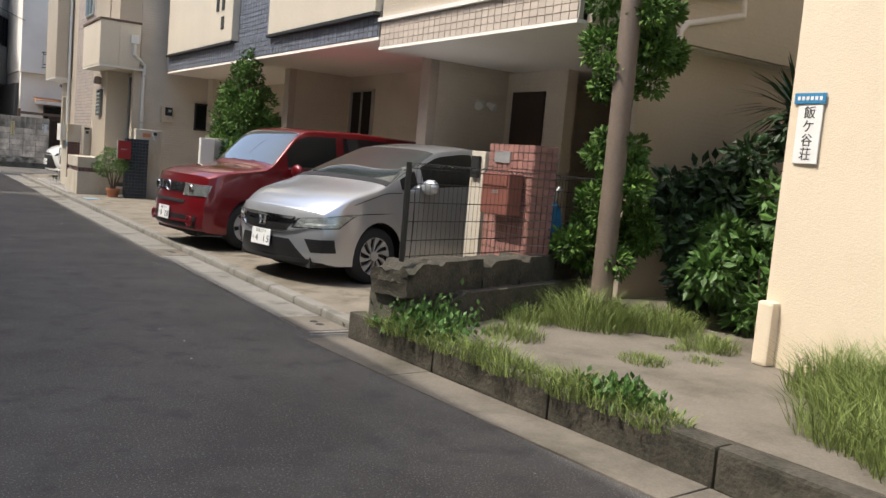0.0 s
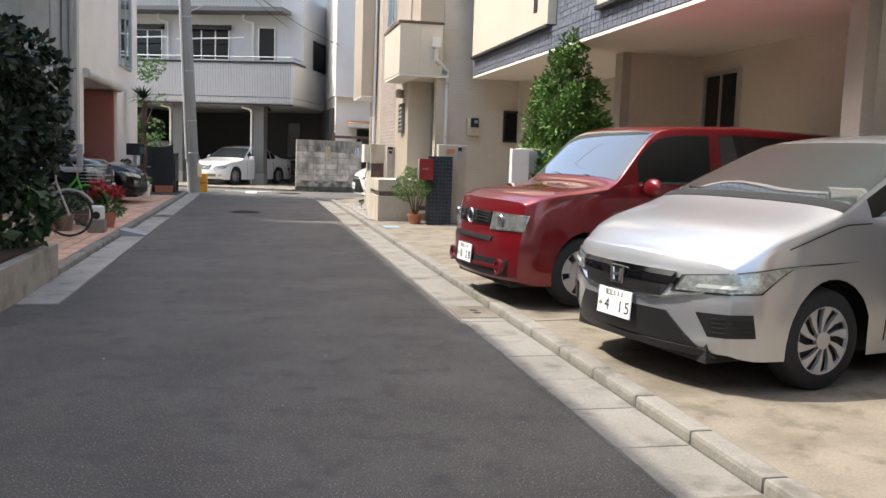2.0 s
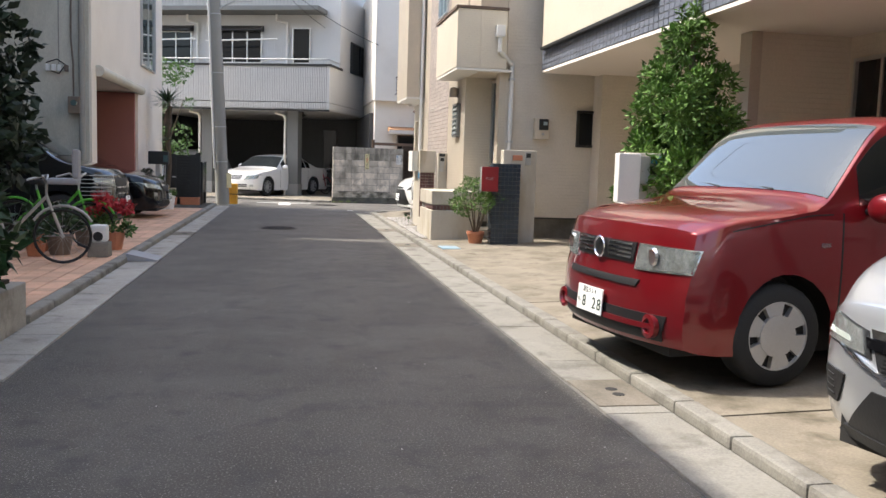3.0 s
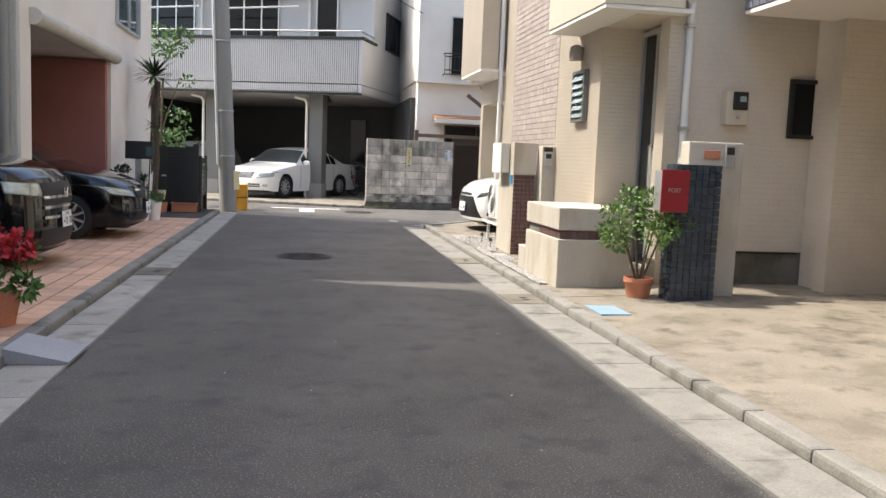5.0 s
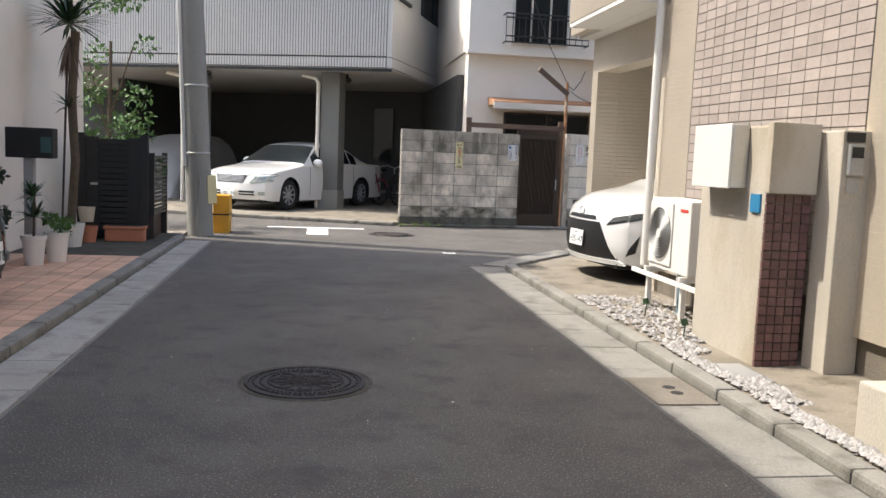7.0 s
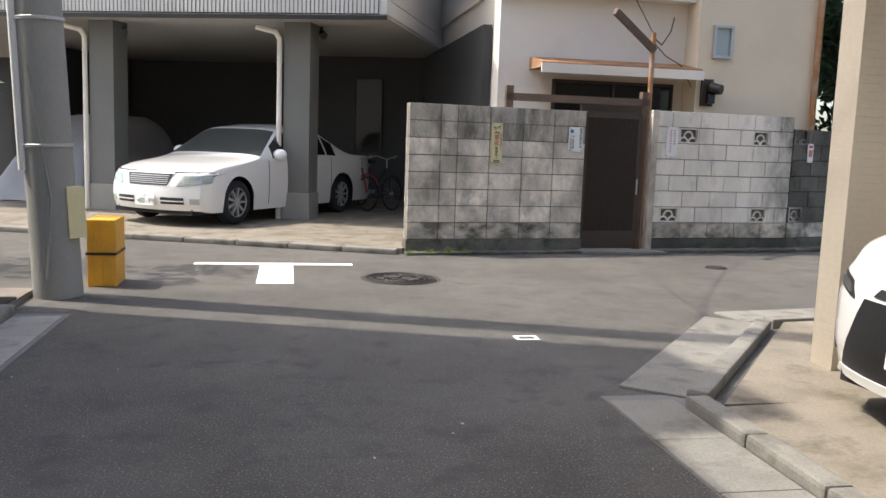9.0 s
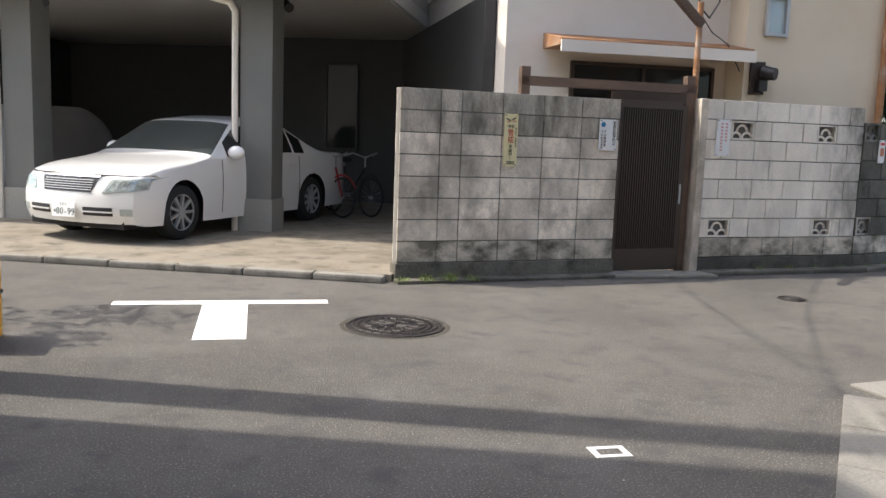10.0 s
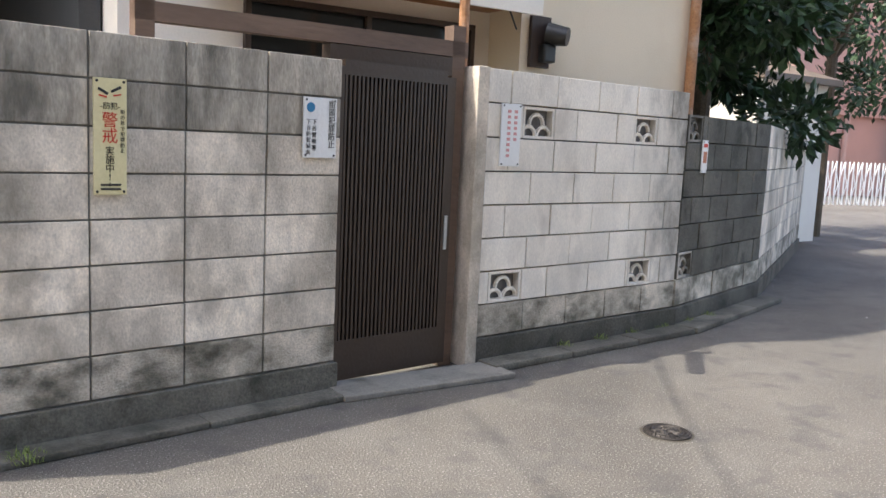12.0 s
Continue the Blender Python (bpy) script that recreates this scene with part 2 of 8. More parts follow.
    iron=mat("cast_iron", (0.035, 0.03, 0.027), 0.6, metal=0.4, vary=0.25, scale=9, bump=0.3),
    yellow=mat("yellow_plastic", (0.75, 0.38, 0.03), 0.5, vary=0.1, scale=5, dirt=(0.4, 0.2, 0.04), dirt_amount=0.4),
    red_box=mat("red_enamel", (0.27, 0.015, 0.022), 0.35, vary=0.05),
    mail_brown=mat("brown_enamel", (0.2, 0.075, 0.055), 0.45, vary=0.06),
    terracotta=mat("terracotta", (0.5, 0.2, 0.11), 0.85, vary=0.12),
    soil=mat("soil", (0.05, 0.035, 0.025), 1.0, vary=0.3, bump=0.6),
    gravel=mat("white_gravel", (0.36, 0.34, 0.315), 0.85, vary=0.15, scale=20, per_piece=0.25),
    grass=mat("grass", (0.17, 0.22, 0.055), 0.7, vary=0.25, scale=4, per_piece=0.4),
    leaf=mat("leaf_green", (0.07, 0.15, 0.03), 0.55, vary=0.2, scale=5, per_piece=0.4),
    leaf_fresh=mat("leaf_fresh_green", (0.1, 0.18, 0.035), 0.5, vary=0.25, scale=9, per_piece=0.45),
    leaf_dark=mat("leaf_dark", (0.03, 0.065, 0.022), 0.5, vary=0.25, scale=5, per_piece=0.45),
    leaf_black=mat("leaf_ivy", (0.016, 0.03, 0.014), 0.55, vary=0.25, scale=5, per_piece=0.5),
    leaf_conifer=mat("leaf_conifer", (0.085, 0.17, 0.025), 0.7, vary=0.25, scale=5, per_piece=0.45),
    leaf_red=mat("red_flowers", (0.42, 0.02, 0.03), 0.6, vary=0.2, per_piece=0.3),
    bark=mat("bark", (0.1, 0.075, 0.05), 0.95, vary=0.3, scale=12, bump=0.8),
    black_paint=mat("black_car_paint", (0.004, 0.004, 0.005), 0.12, spec=0.2, coat=0.6, vary=0.0, bump=0.0),
    red_paint=mat("red_car_paint", (0.18, 0.006, 0.011), 0.28, metal=0.35, coat=1.0, vary=0.03, fine=400, bump=0.0),
    silver_paint=mat("silver_car_paint", (0.5, 0.52, 0.545), 0.3, metal=0.65, coat=1.0, vary=0.03, fine=400, bump=0.0),
    white_car=mat("white_car_paint", (0.8, 0.79, 0.76), 0.3, coat=1.0, vary=0.0, bump=0.0),
    trim_black=mat("black_trim", (0.012, 0.012, 0.013), 0.5, bump=0.1),
    rubber=mat("rubber", (0.018, 0.018, 0.018), 0.85),
    wheel_silver=mat("silver_wheel", (0.5, 0.5, 0.5), 0.35, metal=0.5, vary=0.04),
    lamp_glass=glass("lamp_lens", (0.5, 0.5, 0.5), 0.03, alpha=0.82),
    lamp_inner=mat("lamp_reflector", (0.82, 0.83, 0.84), 0.2, metal=0.9, vary=0.5, scale=14, fine=40, bump=0.6),
    plate=mat("plate_white", (0.82, 0.82, 0.8), 0.5, vary=0.0),
    ink_green=mat("plate_ink", (0.02, 0.045, 0.03), 0.5, vary=0.0),
    ink=mat("black_ink", (0.02, 0.02, 0.02), 0.6, vary=0.0),
    ink_red=mat("red_ink", (0.6, 0.05, 0.03), 0.6, vary=0.0),
    ink_blue=mat("blue_ink", (0.03, 0.2, 0.38), 0.5, vary=0.1),
    ink_pink=mat("faded_red_ink", (0.65, 0.3, 0.28), 0.6, vary=0.0),
    bike_green=mat("green_enamel", (0.12, 0.5, 0.05), 0.4, vary=0.03),
    sign_yellow=mat("sign_cream", (0.72, 0.64, 0.36), 0.5, vary=0.05),
    sign_white=mat("sign_white", (0.78, 0.77, 0.74), 0.5, vary=0.03),
    tarp=mat("grey_car_cover", (0.32, 0.32, 0.33), 0.7, vary=0.1, scale=3),
    cover_blue=mat("blue_lid", (0.2, 0.31, 0.38), 0.6, vary=0.1, dirt=(0.35, 0.38, 0.38), dirt_amount=0.4),
    pink_wall=mat("pink_plaster", (0.46, 0.29, 0.24), 0.9, vary=0.06, scale=1),
    win=glass("window_glass", (0.012, 0.014, 0.015), 0.05, coat=0.1, spec=0.2),
    win_blue=glass("window_glass_teal", (0.07, 0.13, 0.13), 0.06),
    car_glass=glass("car_glass", (0.012, 0.014, 0.014)),
    windscreen=glass("windscreen", (0.045, 0.055, 0.055), 0.02),
    louver_glass=glass("louver_glass", (0.35, 0.42, 0.42), 0.25),
)


# ---- mesh helpers ----
def box(bm, x0, y0, z0, x1, y1, z1, bevel=0.0):
    r = bmesh.ops.create_cube(bm, size=1, matrix=Matrix.Translation(((x0 + x1) / 2, (y0 + y1) / 2, (z0 + z1) / 2)) @ Matrix.Diagonal((x1 - x0, y1 - y0, z1 - z0, 1)))
    if bevel:
        edges = list({e for v in r["verts"] for e in v.link_edges})
        bmesh.ops.bevel(bm, geom=edges, offset=bevel, segments=2, affect="EDGES", profile=0.6)
    return bm


def B(x0, y0, z0, x1, y1, z1, bevel=0.0):
    return box(bmesh.new(), x0, y0, z0, x1, y1, z1, bevel)


def cyl(bm, p, q, r0, r1=None, n=14, caps=True):
    p, q = Vector(p), Vector(q)
    r1 = r0 if r1 is None else r1
    m = Matrix.Translation((p + q) / 2) @ (q - p).to_track_quat("Z", "Y").to_matrix().to_4x4()
    bmesh.ops.create_cone(bm, cap_ends=caps, segments=n, radius1=r0, radius2=r1, depth=(q - p).length, matrix=m)
    return bm


def tube(points, r, n=10):
    bm = bmesh.new()
    for a, b in zip(points, points[1:]):
        cyl(bm, a, b, r, n=n)
    for a in points[1:-1]:
        bmesh.ops.create_uvsphere(bm, u_segments=n, v_segments=6, radius=r, matrix=Matrix.Translation(a))
    return bm


def prism(outline, z0, z1):
    """An upright slab over an outline of (x, y); z1 may be a function of (x, y)."""
    bm = bmesh.new()
    top = z1 if callable(z1) else (lambda x, y: z1)
    lo = [bm.verts.new((x, y, z0)) for x, y in outline]
    hi = [bm.verts.new((x, y, top(x, y))) for x, y in outline]
    bm.faces.new(hi)
    bm.faces.new(lo[::-1])
    k = len(outline)
    for i in range(k):
        bm.faces.new((lo[i], lo[(i + 1) % k], hi[(i + 1) % k], hi[i]))
    bmesh.ops.recalc_face_normals(bm, faces=bm.faces)
    return bm


def lathe(profile, n=20, caps=True):
    """A turned shape from (radius, z) pairs."""
    bm = bmesh.new()
    rings = [[bm.verts.new((r * math.cos(2 * math.pi * i / n), r * math.sin(2 * math.pi * i / n), z)) for i in range(n)] for r, z in profile]
    for a, b in zip(rings, rings[1:]):
        for i in range(n):
            bm.faces.new((a[i], a[(i + 1) % n], b[(i + 1) % n], b[i]))
    if caps:
        bm.faces.new(rings[0][::-1])
        bm.faces.new(rings[-1])
    return bm


def mesh_of(name, bm, material, smooth=None):
    me = bpy.data.meshes.new(name)
    bm.to_mesh(me)
    bm.free()
    me.materials.append(material)
    if smooth:
        me.shade_smooth()
        me.set_sharp_from_angle(angle=radians(smooth))
    return me


def part(name, bm, material, parent=None, label="", smooth=None, m=None):
    ob = new(name, mesh_of(name, bm, material, smooth))
    if parent is not None:
        ob.parent = parent
    if m is not None:
        ob.matrix_basis = m
    return tagged(ob, label)


def thing(name, label, category, m=None, group="", kind=""):
    ob = new(name)
    ob.empty_display_size = 0.1
    if m is not None:
        ob.matrix_basis = m
    return tagged(ob, label, category, group, kind)


def solid(name, bm, material, label, category, smooth=None, m=None, kind="", group=""):
    return tagged(part(name, bm, material, None, "", smooth, m), label, category, group, kind)


def setting(name, bm, material, label="", smooth=None):
    return tagged(part(name, bm, material, None, label, smooth), kind="structure")


def pieces(name, size, places, material, parent, bevel=0.004, turn=None):
    """Alike small blocks, each an object on one shared mesh; places are (x, y, z) of the block's middle."""
    sx, sy, sz = size
    me = mesh_of(name, B(-sx / 2, -sy / 2, -sz / 2, sx / 2, sy / 2, sz / 2, 0), material)
    for p in places:
        ob = new(name, me)
        ob.parent = parent
        ob.matrix_basis = Matrix.Translation(p) @ (turn or Matrix())


def joined(name, size, places, material, parent, turn=None):
    """Alike small blocks joined in one mesh."""
    h = np.array(size) / 2
    corner = np.array([(x, y, z) for x in (-1, 1) for y in (-1, 1) for z in (-1, 1)]) * h
    if turn is not None:
        corner = corner @ np.array(turn.to_3x3()).T
    quad = np.array([(0, 1, 3, 2), (4, 6, 7, 5), (0, 4, 5, 1), (2, 3, 7, 6), (0, 2, 6, 4), (1, 5, 7, 3)])
    P = np.array(places)
    verts = (P[:, None, :] + corner[None]).reshape(-1, 3)
    faces = (np.arange(len(P))[:, None, None] * 8 + quad[None]).reshape(-1, 4)
    me = bpy.data.meshes.new(name)
    me.from_pydata(verts.tolist(), [], faces.tolist())
    me.materials.append(material)
    ob = new(name, me)
    ob.parent = parent
    return tagged(ob, kind="stuff")


def tile_grid(u0, u1, v0, v1, du, dv, gap):
    """Middles of tiles of du x dv that fill u0..u1, v0..v1."""
    nu, nv = max(1, round((u1 - u0) / du)), max(1, round((v1 - v0) / dv))
    su, sv = (u1 - u0) / nu, (v1 - v0) / nv
    return [(u0 + (i + 0.5) * su, v0 + (j + 0.5) * sv) for j in range(nv) for i in range(nu)], su - gap, sv - gap


def along(p, q, step):
    """Pieces of a line of about that length: middle, turn and length of each."""
    p, q = Vector(p), Vector(q)
    n = max(1, round((q - p).length / step))
    return [(p.lerp(q, (i + 0.5) / n), (q - p).length / n) for i in range(n)], math.atan2(q.y - p.y, q.x - p.x)


def text(body, size, material, parent, m, name="lettering"):
    """Flat lettering in the built-in font, as a mesh."""
    cu = bpy.data.curves.new(name, "FONT")
    cu.body, cu.size, cu.extrude, cu.align_x, cu.align_y = body, size, 0.0008, "CENTER", "CENTER"
    tmp = bpy.data.objects.new(name, cu)
    scene.collection.objects.link(tmp)
    me = bpy.data.meshes.new_from_object(tmp.evaluated_get(bpy.context.evaluated_depsgraph_get()))
    bpy.data.objects.remove(tmp)
    me.materials.clear()
    me.materials.append(material)
    ob = new(name, me)
    ob.parent = parent
    ob.matrix_basis = m
    return ob


# ---- ground ----
setting("ground", B(-300, -300, -0.5, 300, 300, 0.0), M["asphalt"], "dark worn asphalt of the narrow lane")


def kerb_run(name, label, p, q, x_wide, height, step, material, z0=0.0, shift=0.0):
    """A row of kerb or gutter stones from p to q."""
    top = tagged(new(name), label, kind="structure")
    spots, turn = along((*p, 0), (*q, 0), step)
    length = spots[0][1] - 0.005
    bm = B(-length / 2, -x_wide / 2, -height / 2, length / 2, x_wide / 2, height / 2, min(0.02, height * 0.3))
    me = mesh_of("stone", bm, material)
    for c, _ in spots:
        ob = new("stone", me)
        ob.parent = top
        ob.matrix_basis = Matrix.Translation((c.x, c.y, z0 + height / 2 + random.uniform(-0.002, 0.002))) @ Matrix.Rotation(turn + random.uniform(-0.004, 0.004), 4, "Z")
    return top


setting("gutter_bed", B(3.52, 5.7, -0.02, 3.98, 24.75, 0.004), M["dark_mortar"])
kerb_run("gutter_right", "pale concrete gutter slabs along the lane", (3.685, 5.72), (3.685, 24.66), 0.325, 0.02, 0.52, M["gutter"], -0.006)
kerb_run("kerb_right", "worn low concrete kerb stones", (3.91, 5.75), (3.91, 24.55), 0.115, 0.075, 0.52, M["gutter"], -0.006)
kerb_run("gutter_left", "pale concrete gutter slabs along the lane", (0.53, 10.2), (0.50, 26.6), 0.29, 0.02, 0.55, M["gutter_pale"], -0.006)
kerb_run("kerb_left", "dark weathered concrete kerb stones", (0.325, 11.7), (0.29, 26.7), 0.11, 0.075, 0.6, M["gutter"], -0.006)
setting("gutter_bed_left", B(0.24, 10.2, -0.02, 0.67, 26.7, 0.003), M["dark_mortar"])
# the corner into the side street
kerb_run("gutter_corner", "pale concrete gutter slabs round the corner", (3.80, 24.78), (5.10, 26.40), 0.34, 0.02, 0.5, M["gutter"], -0.006)
kerb_run("gutter_side_street", "pale concrete gutter slabs along the side street", (5.15, 26.50), (14.0, 27.75), 0.34, 0.02, 0.55, M["gutter"], -0.006)
kerb_run("kerb_corner", "low concrete kerb stones round the corner", (3.94, 24.60), (5.22, 26.16), 0.11, 0.075, 0.5, M["gutter"], -0.006)
kerb_run("kerb_side_street", "low concrete kerb stones along the side street", (5.27, 26.20), (14.0, 27.45), 0.11, 0.075, 0.6, M["gutter"], -0.006)


def rise(x, y):
    return 0.055 + 0.045 * min(1.0, max(0.0, (x - 3.97) / 1.4))


def sheet(x0, x1, y0, y1, nx=12):
    """A driveway slab that rises gently from the kerb."""
    bm = bmesh.new()
    rows = [[bm.verts.new((x0 + (x1 - x0) * i / nx, y, rise(x0 + (x1 - x0) * i / nx, y))) for y in (y0, y1)] for i in range(nx + 1)]
    for a, b in zip(rows, rows[1:]):
        bm.faces.new((a[0], b[0], b[1], a[1]))
    r = bmesh.ops.extrude_face_region(bm, geom=bm.faces[:])
    bmesh.ops.translate(bm, verts=[v for v in r["geom"] if isinstance(v, bmesh.types.BMVert)], vec=(0, 0, -0.2))
    bmesh.ops.recalc_face_normals(bm, faces=bm.faces)
    return bm


drive = tagged(new("driveway"), "stained concrete driveway slabs in front of the houses", kind="structure")
for ya, yb in ((5.85, 9.18), (9.2, 12.28), (12.3, 17.28), (17.3, 24.4)):
    part("slab", sheet(3.972, 11.0, ya, yb), M["concrete"], drive)
part("slab", prism([(3.98, 24.42), (11, 24.42), (11, 26.85), (5.33, 26.1)], -0.1, 0.06), M["concrete"], drive)

# the overgrown lot by the near house
EDGE = [(3.80, 5.60), (4.01, 2.75), (4.28, -1.0), (4.7, -7.0)]
lot = setting("lot", prism([(3.9, 5.60), (4.12, 2.75), (4.4, -1.0), (4.8, -7.0), (14, -7), (14, 6.6), (6.2, 6.35)], -0.1, 0.17), M["lot"], "cracked concrete yard overgrown with weeds")
for a, b in zip(EDGE, EDGE[1:]):
    kerb_run("kerb_lot", "tall dark mossy concrete kerb", a, b, 0.13, 0.19, 1.1, M["old_concrete"], -0.005)
for a, b in zip([(3.58, 5.6), (3.80, 2.75), (4.06, -1.0)], [(3.80, 2.75), (4.06, -1.0), (4.45, -7.0)]):
    kerb_run("gutter_lot", "worn grey concrete gutter", a, b, 0.3, 0.012, 0.9, M["lot"], -0.004)

# left forecourt
setting("forecourt_bed", B(-6, 11.7, -0.1, 0.265, 27.4, 0.045), M["grout"])
paving = tagged(new("paving"), "terracotta coloured paving tiles", kind="structure")
spots, su, sv = tile_grid(-1.6, 0.26, 11.75, 24.6, 0.17, 0.17, 0.010)
near_spots = [(x, y, 0.05) for x, y in spots if y > 16.5 and x > -0.85]
pieces("tile", (su, sv, 0.02), near_spots[:300], M["tile_floor"], paving)
joined("tiles", (su, sv, 0.02), near_spots[300:] + [(x, y, 0.05) for x, y in spots if not (y > 16.5 and x > -0.85)], M["tile_floor"], paving)
setting("patio", B(-1.6, 24.62, -0.1, 0.26, 27.0, 0.058), M["old_concrete"], "dark damp concrete in front of the gate")
setting("garage_floor", B(-6, 12, -0.1, -1.605, 27.4, 0.055), M["concrete"])


# ---- building helpers ----
def window(name, parent, x0, y0, x1, y1, z0, z1, frame_mat, pane_mat, out, bars=1, depth=0.05, fw=0.035, label="", structure=True):
    """A framed window in an upright plane from (x0, y0) to (x1, y1); out is the way it faces."""
    w = new(name)
    if parent is not None:
        w.parent = parent
    elif structure:
        tagged(w, label or "dark glazed window in a slim metal frame", kind="structure")
    p, q, o = Vector((x0, y0, 0)), Vector((x1, y1, 0)), Vector((*out, 0)).normalized()
    d = (q - p).normalized()
    L = (q - p).length
    m = Matrix((d, o, (0, 0, 1))).transposed().to_4x4()
    m.translation = p
    bm = bmesh.new()
    for a, b, c, e in ((0, z0, L, z0 + fw), (0, z1 - fw, L, z1), (0, z0 + fw, fw, z1 - fw), (L - fw, z0 + fw, L, z1 - fw)):
        box(bm, a, 0.002, b, c, depth, e, 0.004)
    for i in range(bars):
        c = L * (i + 1) / (bars + 1)
        box(bm, c - fw / 2, 0.004, z0 + fw, c + fw / 2, depth * 0.8, z1 - fw)
    part("window_frame", bm, frame_mat, w, m=m)
    n = bars + 1
    for i in range(n):
        a, b = L * i / n + fw * 0.6, L * (i + 1) / n - fw * 0.6
        part("pane", B(a, 0.006, z0 + fw * 0.8, b, 0.014 + 0.01 * (i % 2), z1 - fw * 0.8), pane_mat, w, m=m)
    return w


def wall(name, x0, y0, z0, x1, y1, z1, material, label=""):
    return setting(name, B(x0, y0, z0, x1, y1, z1), material, label)


# ---- the house with the blue tile band and carports ----
wall("wall_back", 9.6, 4.9, 0.08, 9.9, 17.6, 2.6, M["beige"], "beige siding at the back of the carports")
blue = thing("carport_house", "cream panelled house with blue-grey tile band over open carports", "house")
part("upper_wall", B(5.66, 9.02, 2.66, 10.5, 17.62, 9.2), M["tile_blue"], blue)
part("soffit", B(5.60, 9.0, 2.50, 9.9, 17.6, 2.535), M["soffit_red"], blue, "pale painted underside")
part("fascia", B(5.602, 9.0, 2.535, 5.655, 17.62, 2.81), M["dark_mortar"], blue)
part("panel", B(5.54, 13.75, 2.84, 5.66, 17.45, 5.6, 0.01), M["cream_panel"], blue, "cream ribbed wall panel")
part("panel_trim", B(5.52, 13.72, 2.80, 5.66, 17.47, 2.838), M["black_metal"], blue)
part("panel", B(5.54, 9.02, 2.80, 5.66, 12.2, 5.6, 0.01), M["cream_panel"], blue, "cream ribbed wall panel")
part("panel_trim", B(5.52, 9.01, 2.76, 5.66, 12.22, 2.798), M["black_metal"], blue)
for yy, zz in ((14.15, 3.05), (14.42, 3.35), (14.15, 3.35)):
    part("vent_opening", B(5.53, yy, zz, 5.545, yy + 0.13, zz + 0.2), M["dark"], blue)
spots, su, sv = tile_grid(9.02, 17.6, 2.54, 2.81, 0.115, 0.067, 0.010)
joined("tiles", (0.012, su, sv), [(5.598, a, b) for a, b in spots], M["tile_blue"], blue)
spots, su, sv = tile_grid(12.23, 13.7, 2.82, 5.6, 0.115, 0.067, 0.010)
joined("tiles", (0.012, su, sv), [(5.655, a, b) for a, b in spots], M["tile_blue"], blue)
for yy, xf in ((13.3, 6.37), (9.1, 6.37)):
    part("partition", B(xf, yy, 0.08, 9.6, yy + 0.18, 2.5), M["beige"], blue, "beige siding partition wall")
    part("corner_post", B(xf - 0.012, yy - 0.012, 0.08, xf + 0.10, yy + 0.192, 2.5), M["tile_beige"], blue, "cream tiled end post")
part("partition", B(6.45, 17.42, 0.08, 9.6, 17.6, 2.5), M["beige"], blue)
part("bay_wall", B(7.5, 13.48, 0.08, 7.6, 17.42, 2.5), M["beige"], blue)
part("bay_wall", B(7.42, 9.28, 0.08, 7.5, 13.3, 2.5), M["beige"], blue)
window("window", blue, 7.5, 14.6, 7.5, 13.75, 0.15, 2.2, M["white_plastic"], M["win"], (-1, 0), 0)
window("window", blue, 7.42, 13.18, 7.42, 12.4, 0.2, 2.28, M["aluminium"], M["win"], (-1, 0), 1)
window("window", blue, 7.5, 16.9, 7.5, 16.2, 0.9, 1.9, M["aluminium"], M["win"], (-1, 0), 0)

near = thing("corner_house", "beige tiled house with a white carport ceiling", "house")
part("upper_wall", B(5.62, 5.75, 2.66, 10.5, 8.98, 9.2), M["cream"], near)
part("soffit", B(5.60, 5.75, 2.39, 9.9, 8.98, 2.42), M["soffit"], near, "white painted carport ceiling")
part("fascia", B(5.615, 5.75, 2.42, 5.66, 8.98, 2.655), M["mortar"], near)
part("ledge", B(5.57, 5.73, 2.69, 5.66, 8.99, 2.73), M["white_plastic"], near)
spots, su, sv = tile_grid(5.76, 8.97, 2.42, 2.68, 0.1, 0.06, 0.008)
joined("tiles", (0.012, su, sv), [(5.611, a, b) for a, b in spots], M["tile_beige"], near)
part("side_wall", B(6.5, 5.90, 0.1, 9.9, 6.05, 2.39), M["cream"], near)
part("side_upper", B(5.7, 5.69, 2.4, 10.5, 5.748, 9.2), M["cream"], near)
part("inner_wall", B(7.5, 8.0, 0.1, 7.65, 9.1, 2.39), M["beige"], near)
part("bay_wall", B(8.9, 6.05, 0.1, 9.0, 8.0, 2.39), M["beige"], near)
part("door", B(7.47, 8.35, 0.12, 7.497, 8.95, 2.15, 0.005), M["wood_dark"], near, "dark brown front door")
bm = tube([(5.56, 5.64, 4.0), (5.9, 5.64, 2.95), (6.25, 5.64, 2.78), (6.3, 5.64, 2.3), (6.25, 5.64, 2.05)], 0.035)
part("drainpipe", bm, M["white_plastic"], near, "white bent drainpipe", smooth=40)
part("drainpipe", tube([(6.25, 5.64, 2.78), (7.3, 5.64, 2.86), (7.35, 5.64, 3.4)], 0.035), M["white_plastic"], near, smooth=40)

# ---- the tower house with the tile strip and recessed entrance ----
setting("wall_between", B(6.5, 17.62, 0.06, 10.5, 17.895, 9.0), M["beige"])
tower = thing("tower_house", "narrow beige siding house with a taupe tile strip", "house")
part("wall", B(5.15, 17.9, 0.41, 10.5, 18.1, 9.5), M["beige"], tower, "beige siding wall")
part("plinth", B(5.17, 17.92, 0.05, 10.5, 18.1, 0.39), M["lot"], tower)
part("drip_edge", B(5.14, 17.885, 0.392, 6.45, 17.93, 0.409), M["black_metal"], tower)
part("corner_column", B(5.05, 17.895, 0.05, 5.149, 18.09, 2.5), M["cream"], tower)
part("wall", B(4.72, 18.72, 0.28, 10.5, 20.14, 9.5), M["cream"], tower, "cream ribbed siding wall")
